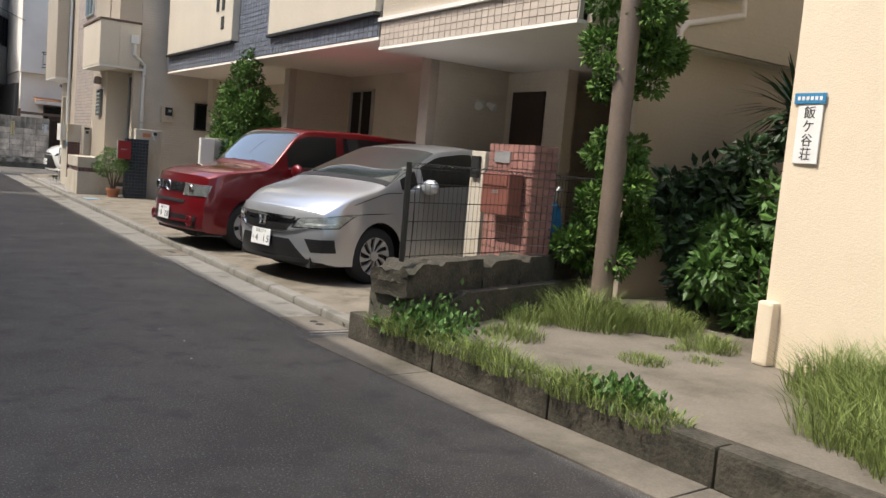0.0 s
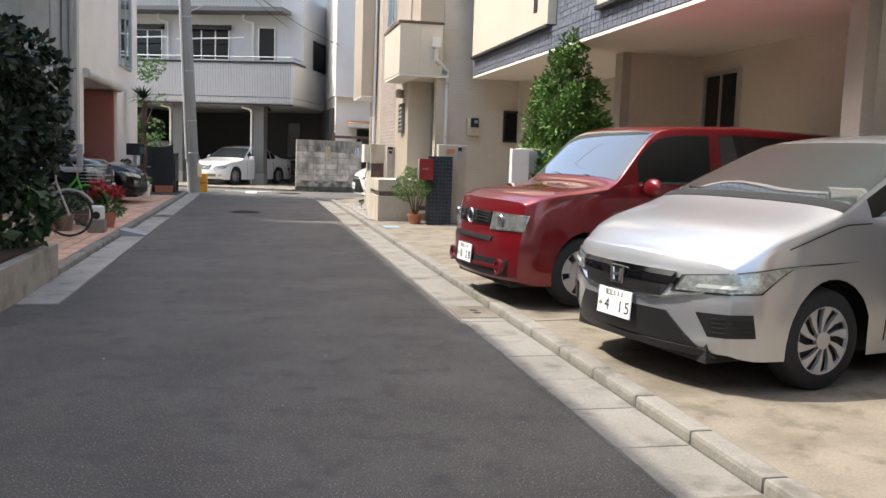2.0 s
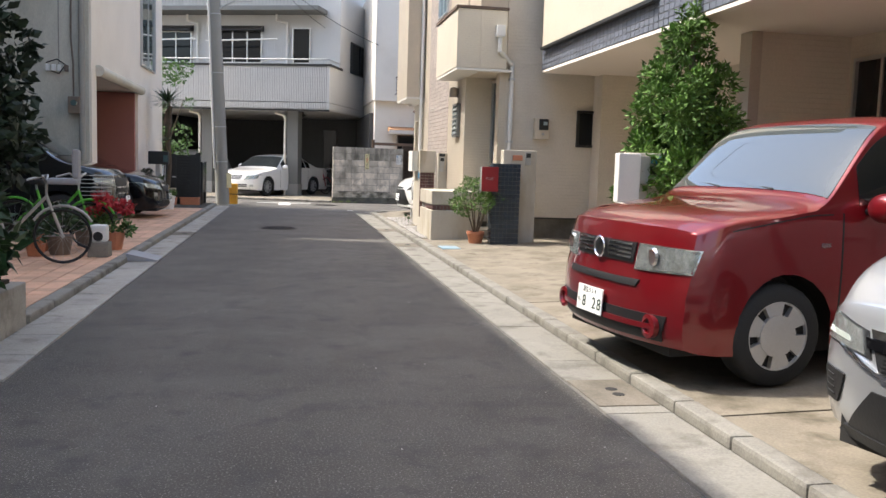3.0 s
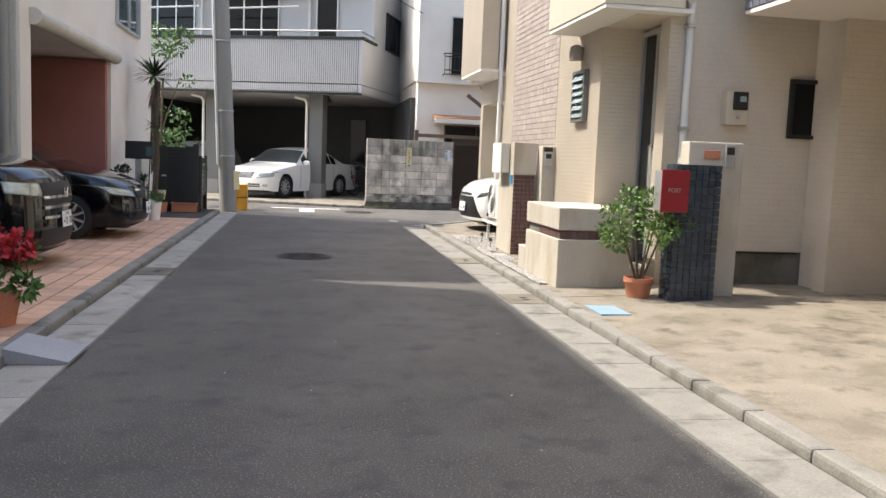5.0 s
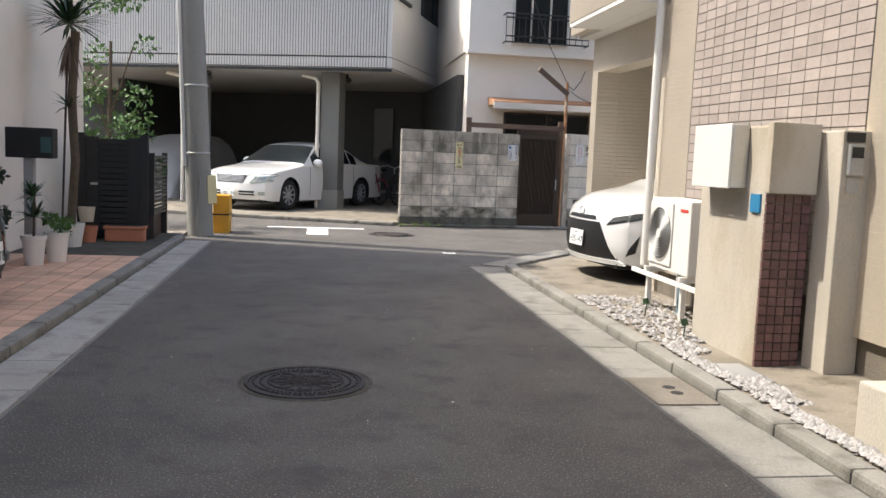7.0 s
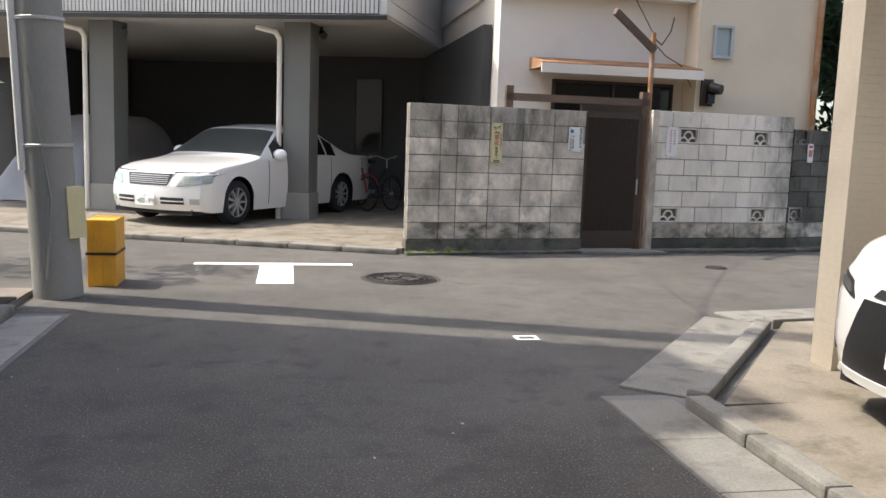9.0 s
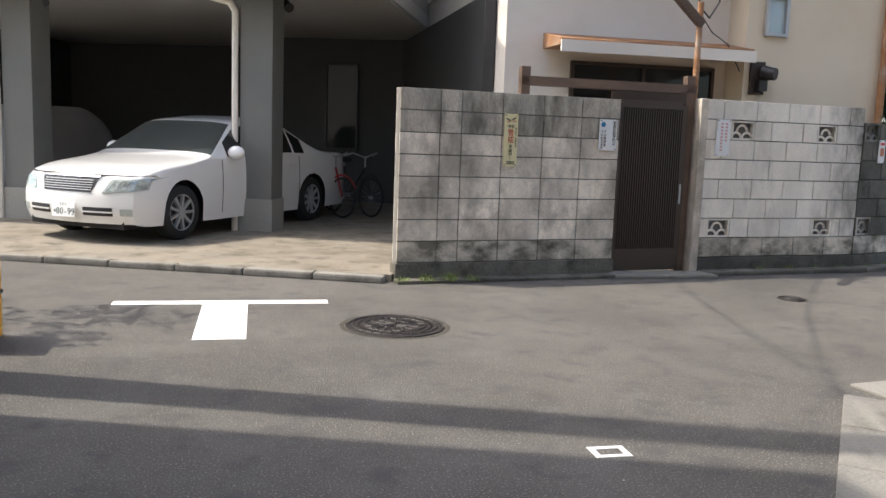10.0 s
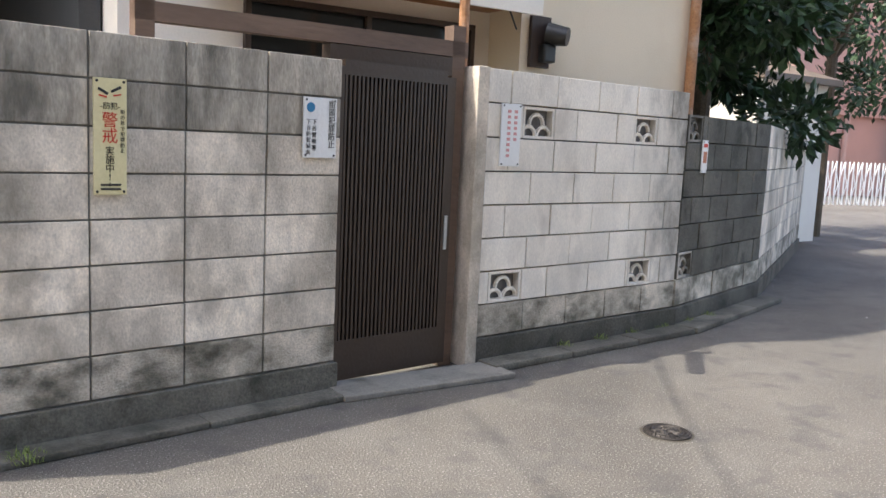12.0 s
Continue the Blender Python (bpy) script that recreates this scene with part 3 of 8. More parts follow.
part("wall", B(4.72, 22.26, 0.28, 10.5, 22.78, 9.5), M["cream"], tower, "cream ribbed siding wall")
part("wall", B(4.727, 20.14, 0.4, 10.5, 22.26, 9.5), M["mortar_stained"], tower)
part("plinth", B(4.76, 18.74, 0.04, 10.5, 22.76, 0.4), M["lot"], tower, "grey concrete plinth")
part("wall", B(5.20, 18.1, 0.05, 10.5, 18.715, 9.5), M["beige"], tower)
part("upper_wall", B(4.74, 17.905, 2.5, 5.145, 18.715, 9.5), M["cream"], tower)
spots, su, sv = tile_grid(20.15, 22.25, 0.42, 4.6, 0.15, 0.068, 0.007)
pieces("tile", (0.022, su, sv), [(4.731, a, b) for a, b in spots if b < 2.7][:300], M["tile_grey"], tower)
joined("tiles", (0.022, su, sv), [(4.731, a, b) for a, b in spots if b < 2.7][300:] + [(4.731, a, b) for a, b in spots if b >= 2.7], M["tile_grey"], tower)
part("step", B(4.78, 18.1, 0.05, 5.198, 18.715, 0.2, 0.01), M["stucco_post"], tower)
window("window", tower, 6.25, 17.9, 6.66, 17.9, 1.47, 2.01, M["black_metal"], M["win"], (0, -1), 0)
window("window", tower, 4.73, 21.2, 4.73, 20.35, 3.75, 4.5, M["aluminium"], M["win_blue"], (-1, 0), 1)
part("balcony", B(4.37, 17.72, 2.54, 4.715, 19.43, 3.36, 0.006), M["cream_panel"], tower, "boxed cream balcony over the entrance")
part("balcony_end", B(4.716, 17.72, 2.54, 5.10, 17.894, 3.36, 0.006), M["cream_panel"], tower)
part("balcony_coping", B(4.35, 17.70, 3.362, 5.11, 19.45, 3.40), M["wood_brown"], tower)
part("balcony_soffit", B(4.38, 17.73, 2.505, 5.19, 19.42, 2.538), M["soffit"], tower)

garage = thing("garage_house", "cream house with an open garage bay", "house")
part("upper_wall", B(4.62, 22.95, 2.5, 10.5, 25.2, 8.5), M["cream"], garage)
part("overhang", B(4.36, 22.84, 2.5, 4.615, 24.4, 8.5), M["cream"], garage, "cream ribbed siding overhang")
part("soffit", B(4.365, 22.845, 2.462, 4.70, 24.395, 2.498), M["soffit"], garage, "white painted underside")
part("ceiling", B(4.705, 22.95, 2.462, 9.4, 25.15, 2.498), M["soffit"], garage)
part("beam", B(4.86, 22.95, 2.1, 5.1, 25.1, 2.46), M["cream"], garage)
part("post", B(4.86, 24.92, 0.05, 5.1, 25.1, 2.1), M["cream"], garage, "cream garage post")
part("side_wall", B(4.75, 22.80, 0.05, 10.5, 22.93, 2.46), M["beige"], garage)
part("back_wall", B(9.2, 22.95, 0.05, 9.4, 25.2, 2.46), M["beige"], garage)
part("end_wall", B(5.105, 24.93, 0.05, 9.2, 25.09, 2.46), M["cream"], garage, "pale siding wall inside the garage bay")
part("drainpipe", tube([(4.66, 22.82, 0.3), (4.66, 22.82, 6)], 0.035), M["white_plastic"], garage, "white drainpipe", smooth=40)

# ---- the near house with the cream wall ----
cream = thing("cream_house", "old house with a plain cream plaster wall", "house")
part("wall", prism([(5.62, 3.79), (5.9, -7.0), (11, -7), (11, 3.95)], 0.15, 6.2), M["cream_wall"], cream)
part("corner_pier", B(5.55, 3.69, 0.17, 5.72, 3.80, 0.56, 0.02), M["cream_wall"], cream, "rounded plaster corner foot")

# ---- left side ----
# unseen house, added so that its mass shades the lane
grey = thing("shade_house", "unseen house added behind the forecourt to shade the lane", "house")
part("wall", B(-9, 10.95, 0.04, -4.6, 19.5, 4.5), M["grey_wall"], grey)
# upper storey juts out above the view to set the edge of that shade
part("upper_wall", B(-9, 10.95, 4.5, -2.6, 19.85, 9.5), M["grey_wall"], grey)
# added out of view; its height sets where shade ends on the near lane
hedge_house = thing("unseen_house", "unseen rendered house added along the lane for its shade", "house")
part("wall", B(-8, -14, 0.0, -0.7, 10.75, 6.7), M["grey_wall"], hedge_house)
pinkh = thing("garage_villa", "cream house with a red-brown garage recess", "house")
part("upper_wall", B(-8, 19.9, 2.42, -1.0, 27.35, 7.1), M["pale_wall"], pinkh)
part("wall", B(-8, 24.0, 0.04, -1.0, 27.35, 2.42), M["pale_wall"], pinkh)
# unseen block, added on the roof to lengthen the villa's shadow at the corner
part("stair_tower", B(-5, 25.9, 7.1, -1.0, 27.35, 8.2), M["pale_wall"], pinkh)
part("wall", B(-1.3, 19.9, 0.04, -1.0, 20.25, 2.42), M["pale_wall"], pinkh)
part("garage_wall", B(-7.8, 23.86, 0.05, -1.05, 23.996, 2.4), M["pink"], pinkh, "red-brown painted garage wall")
part("garage_back", B(-8, 19.9, 0.05, -7.8, 24.0, 2.42), M["pink"], pinkh)
part("garage_side", B(-7.8, 19.9, 0.05, -1.3, 20.05, 2.42), M["pink"], pinkh)
part("shutter_box", tube([(-0.96, 20.2, 2.47), (-0.96, 24.15, 2.47)], 0.09, 16), M["grey_wall"], pinkh, "rolled shutter housing", smooth=40)
window("window", pinkh, -1.0, 26.05, -1.0, 24.3, 3.0, 4.9, M["steel"], M["win_blue"], (1, 0), 1)
part("side_render", B(-8, 19.86, 0.04, -1.03, 19.896, 7.1), M["grey_wall"], pinkh, "stained grey-green side wall")
part("drainpipe", tube([(-1.12, 19.80, 0.1), (-1.12, 19.80, 7)], 0.045), M["pole"], pinkh, smooth=40)
part("cable", tube([(-1.25, 19.84, 2.0), (-1.25, 19.84, 2.5), (-1.28, 19.83, 2.9), (-1.25, 19.84, 7)], 0.014, 6), M["pole_brown"], pinkh)
part("cable", tube([(-1.46, 19.84, 2.5), (-1.46, 19.84, 7)], 0.008, 6), M["pole"], pinkh)
part("meter", B(-1.31, 19.72, 1.76, -1.14, 19.855, 2.02, 0.012), M["pole_brown"], pinkh, "small grey power meter")
part("meter_window", lathe([(0.0, 0.0), (0.05, 0.0), (0.045, 0.02), (0.0, 0.022)], 16), M["win_blue"], pinkh, m=Matrix.Translation((-1.225, 19.719, 1.92)) @ Matrix.Rotation(radians(90), 4, "X"))
for x, w, mt in ((-1.62, 0.05, "sign_white"), (-1.53, 0.06, "sign_white"), (-1.45, 0.05, "sign_white"), (-1.35, 0.06, "pole_brown")):
    part("cable_clamp", B(x - w / 2, 19.80, 2.4, x + w / 2, 19.857, 2.5, 0.008), M[mt], pinkh, "porcelain cable clamp")
part("cable", tube([(-1.64, 19.82, 2.52), (-1.48, 19.80, 2.58), (-1.36, 19.82, 2.5), (-1.45, 19.80, 2.36), (-1.56, 19.81, 2.4)], 0.009, 6), M["black_metal"], pinkh)

# ---- the apartment house across the street, on its own axes ----
apt = thing("apartment_house", "grey ribbed apartment house on columns over a car park", "house", m=Matrix.Translation((3.12, 31.75, 0)) @ Matrix.Rotation(math.atan2(-0.35, 0.935), 4, "Z"))
# darker than the ribs in front: the shade of their grooves is painted in
part("balcony_front", B(-11, 0, 2.92, 0, 0.12, 4.0), M["grey_dark"], apt, "balcony front panel, dark grey for the shade between its ribs")
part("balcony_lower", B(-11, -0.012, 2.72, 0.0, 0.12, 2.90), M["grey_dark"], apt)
part("balcony_side", B(0.002, 0, 2.92, 0.09, 8, 4.0), M["grey_plain"], apt)
part("balcony_side_lower", B(0.0, 0, 2.72, 0.102, 8, 2.90), M["grey_plain"], apt)
joined("ribs", (0.038, 0.014, 1.06), [(-0.03 - i * 0.055, -0.006, 3.46) for i in range(195)], M["grey_plain"], apt)
joined("ribs", (0.038, 0.014, 0.17), [(-0.03 - i * 0.055, -0.018, 2.81) for i in range(195)], M["grey_plain"], apt)
part("coping", B(-11, -0.05, 4.0, 0.14, 0.16, 4.06), M["black_metal"], apt)
part("coping", B(-0.04, 0.16, 4.0, 0.14, 1.2, 4.06), M["black_metal"], apt)
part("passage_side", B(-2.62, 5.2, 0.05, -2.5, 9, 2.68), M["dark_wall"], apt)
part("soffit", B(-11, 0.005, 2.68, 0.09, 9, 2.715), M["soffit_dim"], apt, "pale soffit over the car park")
part("drip_edge", B(-11, -0.02, 2.65, 0.1, 0.02, 2.70), M["black_metal"], apt)
part("upper_wall", B(-11, 1.2, 2.75, 0.04, 9, 6.4), M["grey_siding"], apt, "grey ribbed siding wall")
part("third_wall", B(-11, 0.9, 6.4, -1.2, 9, 9.5), M["grey_siding"], apt)
part("third_balcony", B(-11, 0.3, 5.72, -0.4, 1.2, 5.85), M["grey_dark"], apt)
part("back_wall", B(-2.6, 5.0, 0.05, 0.0, 5.2, 2.68), M["dark_wall"], apt, "back wall of the car park, its shade put into the colour")
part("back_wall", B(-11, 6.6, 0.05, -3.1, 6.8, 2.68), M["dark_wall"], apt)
# added wall that keeps sky light out of the car park
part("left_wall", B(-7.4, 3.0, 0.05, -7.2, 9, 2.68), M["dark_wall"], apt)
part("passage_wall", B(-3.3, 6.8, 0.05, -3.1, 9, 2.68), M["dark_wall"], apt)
part("side_wall", B(-0.02, 5.0, 0.05, 0.1, 9, 2.68), M["grey_dark"], apt)
# added dark sheet over the white house's side, standing in for car park shade
part("car_park_wall", B(4.43, 31.65, 0.05, 4.545, 37.0, 2.66), M["dark_wall"], apt, "added near-black sheet for the shade beside the car park", m=apt.matrix_basis.inverted())
part("far_wall", B(-4.5, 8.8, 0.05, 0.0, 9.0, 2.68), M["pale_wall"], apt)
window("window", apt, -1.75, 5.0, -1.2, 5.0, 0.9, 2.3, M["black_metal"], M["win"], (0, -1), 0)
window("window", apt, -0.5, 5.0, 0.0, 5.0, 1.2, 2.3, M["black_metal"], M["win"], (0, -1), 0)
for u in (-1.42, -4.27):
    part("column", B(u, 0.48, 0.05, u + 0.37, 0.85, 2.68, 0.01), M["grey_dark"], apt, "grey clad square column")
    part("column_base", B(u - 0.015, 0.465, 0.05, u + 0.385, 0.865, 0.42, 0.01), M["pole"], apt)
    part("drainpipe", tube([(u - 0.05, 0.46, 0.06), (u - 0.05, 0.46, 2.45), (u - 0.10, 0.44, 2.54), (u - 0.36, 0.40, 2.6)], 0.035), M["pale_wall"], apt, "grey downpipe", smooth=40)
for u0, u1, z0, z1, bars in ((-9.0, -7.5, 4.2, 5.2, 1), (-6.6, -4.95, 4.2, 5.2, 2), (-4.05, -2.55, 4.2, 5.25, 2), (-1.53, -0.93, 4.2, 5.32, 0)):
    window("window", apt, u0, 1.2, u1, 1.2, z0, z1, M["aluminium"], M["win"], (0, -1), bars)
    if bars > 1:
        part("awning", prism([(u0 - 0.06, 0.88), (u1 + 0.06, 0.88), (u1 + 0.06, 1.195), (u0 - 0.06, 1.195)], 5.2, lambda x, y: 5.23 + 0.5 * (y - 0.88)), M["black_metal"], apt, "dark fabric awning over the window")
for u0, u1 in ((-6.5, -4.45), (-4.1, -1.75)):
    part("laundry_pole", tube([(u0, 0.42, 4.80), (u1, 0.42, 4.86)], 0.024, 8), M["white_plastic"], apt, "white laundry pole", smooth=40)
for u in (-1.72, -4.75):
    part("downpipe", tube([(u + 0.02, 1.12, 4.06), (u + 0.02, 1.12, 5.45), (u - 0.3, 1.05, 5.52), (u - 0.3, 1.05, 5.72)], 0.035, 8), M["white_plastic"], apt, "white downpipe", smooth=40)
window("window", apt, 0.04, 2.3, 0.04, 4.5, 4.05, 5.05, M["black_metal"], M["win"], (1, 0), 1)
bm = bmesh.new()
cyl(bm, (-11, -0.0, 4.2), (0.05, -0.0, 4.2), 0.022, n=8)
cyl(bm, (0.05, 0, 4.2), (0.05, 1.2, 4.2), 0.022, n=8)
for i in range(12):
    cyl(bm, (-0.1 - i * 0.95, 0, 4.05), (-0.1 - i * 0.95, 0, 4.2), 0.012, n=6)
part("railing", bm, M["steel"], apt, "thin metal handrail", smooth=40)
bm = bmesh.new()
cyl(bm, (-9.5, 0.4, 6.62), (-0.5, 0.4, 6.62), 0.02, n=8)
for i in range(80):
    cyl(bm, (-0.5 - i * 0.115, 0.4, 5.85), (-0.5 - i * 0.115, 0.4, 6.62), 0.009, n=4)
part("upper_railing", bm, M["steel"], apt, "thin metal railing bars")
setting("car_park", prism([(3.22, 29.72), (4.2, 32.2), (7, 40), (-14, 48), (-14, 36.2), (0.07, 30.80)], -0.1, lambda x, y: 0.06), M["concrete"], "stained concrete car park floor")
kerb_run("kerb_car_park", "worn concrete kerb along the car park", (-9.0, 34.2), (3.16, 29.68), 0.12, 0.065, 0.6, M["gutter"], -0.004)

# ---- the white house behind the block wall ----
white = thing("white_house", "old white rendered house with rust stains", "house")
part("wall", B(4.56, 31.3, 0.05, 7.0, 37, 3.05), M["pale_wall"], white)
part("upper_wall", B(4.52, 31.1, 3.06, 7.0, 37, 6.6), M["pale_wall"], white)
part("wing", B(7.0, 30.95, 0.05, 8.62, 37, 6.6), M["cream_wall"], white, "cream rendered wing")
part("awning", prism([(4.95, 30.75), (6.98, 30.75), (6.98, 31.3), (4.95, 31.3)], 2.1, lambda x, y: 2.16 + 0.18 * (y - 30.75)), M["rust"], white, "rusty tin awning")
part("awning_fascia", B(4.94, 30.72, 2.03, 6.99, 30.748, 2.14), M["pale_wall"], white)
window("window", white, 5.25, 31.3, 6.85, 31.3, 1.25, 2.0, M["wood_dark"], M["win"], (0, -1), 1)
window("window", white, 5.29, 31.1, 6.32, 31.1, 3.2, 4.6, M["aluminium"], M["win"], (0, -1), 2)
window("window", white, 7.18, 30.95, 7.44, 30.95, 2.32, 2.72, M["steel"], M["louver_glass"], (0, -1), 0)
bm = bmesh.new()
for z in (3.2, 3.3, 3.62, 3.69):
    cyl(bm, (5.13, 30.86, z), (6.63, 30.86, z), 0.013, n=6)
for i in range(14):
    cyl(bm, (5.13 + i * 0.1154, 30.86, 3.2), (5.13 + i * 0.1154, 30.86, 3.69), 0.007, n=5)
for x in (5.13, 6.63):
    for z in (3.2, 3.69):
        cyl(bm, (x, 30.86, z), (x, 31.1, z), 0.013, n=6)
part("window_rail", bm, M["black_metal"], white, "black iron rail below the upper window")
part("ledge", B(4.50, 31.08, 3.0, 7.0, 31.3, 3.058), M["pale_wall"], white)
part("downpipe", tube([(8.60, 30.9, 0.3), (8.60, 30.9, 6)], 0.04), M["rust"], white, smooth=40)


# ---- block walls ----
def block_wall(name, label, p, q, rows, course, material, cols=0.38, widths=None, stagger=False, base=0.15, vents=(), top_material=None):
    """A wall of concrete blocks from p to q, each block an object; vents are (row, middle, width) of openwork blocks."""
    top = tagged(new(name), label, kind="structure")
    p, q = Vector((*p, 0)), Vector((*q, 0))
    L, d = (q - p).length, (q - p).normalized()
    m = Matrix.Translation(p) @ Matrix.Rotation(math.atan2(d.y, d.x), 4, "Z")
    part("core", B(0.004, 0.05, 0.0, L - 0.004, 0.105, base + rows * course - 0.006), M["dark_mortar"], top, m=m)
    part("mortar_bed", B(0.004, 0.012, 0.0, L - 0.004, 0.049, base + rows * course - 0.006), M["mortar_stained"], top, m=m) if not vents else None
    part("footing", B(-0.01, -0.02, 0.0, L + 0.01, 0.13, base - 0.004, 0.006), M["block_mossy"], top, "mossy footing", m=m)
    shared = {}

    def lay(x0, x1, r):
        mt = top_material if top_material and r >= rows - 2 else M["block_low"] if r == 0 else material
        w = (round(x1 - x0, 3), mt.name)
        if w not in shared:
            w, key = w[0], w
            shared[key] = mesh_of("block", B(-w / 2 + 0.004, -0.06, -course / 2 + 0.004, w / 2 - 0.004, 0.06, course / 2 - 0.004, 0.004), mt)
            w = key
        ob = new("block", shared[w])
        ob.parent = top
        ob.matrix_basis = m @ Matrix.Translation(((x0 + x1) / 2, 0.06 + random.uniform(-0.003, 0.003), base + (r + 0.5) * course))

    if widths is None:
        n = max(1, round(L / cols))
        widths = [L / n] * n
    else:
        widths = [w * L / sum(widths) for w in widths]
    for r in range(rows):
        cuts = [0.0]
        for w in widths:
            cuts.append(cuts[-1] + w)
        if stagger and r % 2:
            cuts = [0.0] + [c - widths[0] / 2 for c in cuts[1:]] + [L]
        holes = [(c - w / 2, c + w / 2) for rr, c, w in vents if rr == r]
        for a, b in zip(cuts, cuts[1:]):
            spans = [(a, b)]
            for h0, h1 in holes:
                spans = [t for u, v in spans for t in ((u, min(v, h0)), (max(u, h1), v)) if t[1] - t[0] > 0.02]
            for u, v in spans:
                lay(u, v, r)
        for h0, h1 in holes:
            bm = bmesh.new()
            h, ww = course / 2 - 0.004, (h1 - h0) / 2 - 0.003
            for a, b, c, e in ((-ww, -h, ww, -h + 0.016), (-ww, h - 0.016, ww, h), (-ww, -h + 0.016, -ww + 0.016, h - 0.016), (ww - 0.016, -h + 0.016, ww, h - 0.016)):
                box(bm, a, -0.058, b, c, 0.04, e)
            for cx, cz, rr in ((-ww * 0.48, -h + 0.012, ww * 0.44), (ww * 0.48, -h + 0.012, ww * 0.44), (0, -0.008, ww * 0.44)):
                pts = [Vector((cx + rr * math.cos(a), -0.035, min(h - 0.012, cz + rr * math.sin(a)))) for a in np.linspace(0, math.pi, 9)]
                for a, b in zip(pts, pts[1:]):
                    cyl(bm, a, b, 0.012, n=6)
            mm = m @ Matrix.Translation(((h0 + h1) / 2, 0.06, base + (r + 0.5) * course))
            part("vent_block", bm, M["block_pale"], top, "openwork vent block with fan pattern", m=mm)
            part("vent_back", B(-ww, 0.0, -h, ww, 0.008, h), M["dark"], top, m=mm)
    return top


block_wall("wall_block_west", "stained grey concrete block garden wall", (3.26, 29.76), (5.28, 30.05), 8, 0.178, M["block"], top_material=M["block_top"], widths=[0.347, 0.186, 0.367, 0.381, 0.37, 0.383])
block_wall("wall_block_east", "pale grey concrete block garden wall with vent blocks", (6.19, 30.175), (8.05, 30.41), 8, 0.184, M["block_pale"], cols=0.365, stagger=True,
           vents=((6, 0.42, 0.26), (6, 1.42, 0.24), (1, 0.22, 0.26), (1, 1.46, 0.24)))
block_wall("wall_block_corner", "darkly stained concrete block wall", (8.06, 30.41), (9.7, 30.95), 7, 0.19, M["block_mossy"], cols=0.36, stagger=True, vents=((6, 0.14, 0.24), (1, 0.14, 0.24)))
block_wall("wall_block_far", "pale concrete block wall along the bending street", (9.71, 30.96), (13.6, 33.2), 7, 0.19, M["block"], cols=0.4, stagger=True)


# ---- vehicles ----
K = 0.87  # the place's cars are compact


def smooth_interp(points, r=0.09):
    xs, zs = [p[0] for p in points], [p[1] for p in points]
    w = np.linspace(-r, r, 9)
    return lambda x: float(np.mean(np.interp(x + w, xs, zs)))


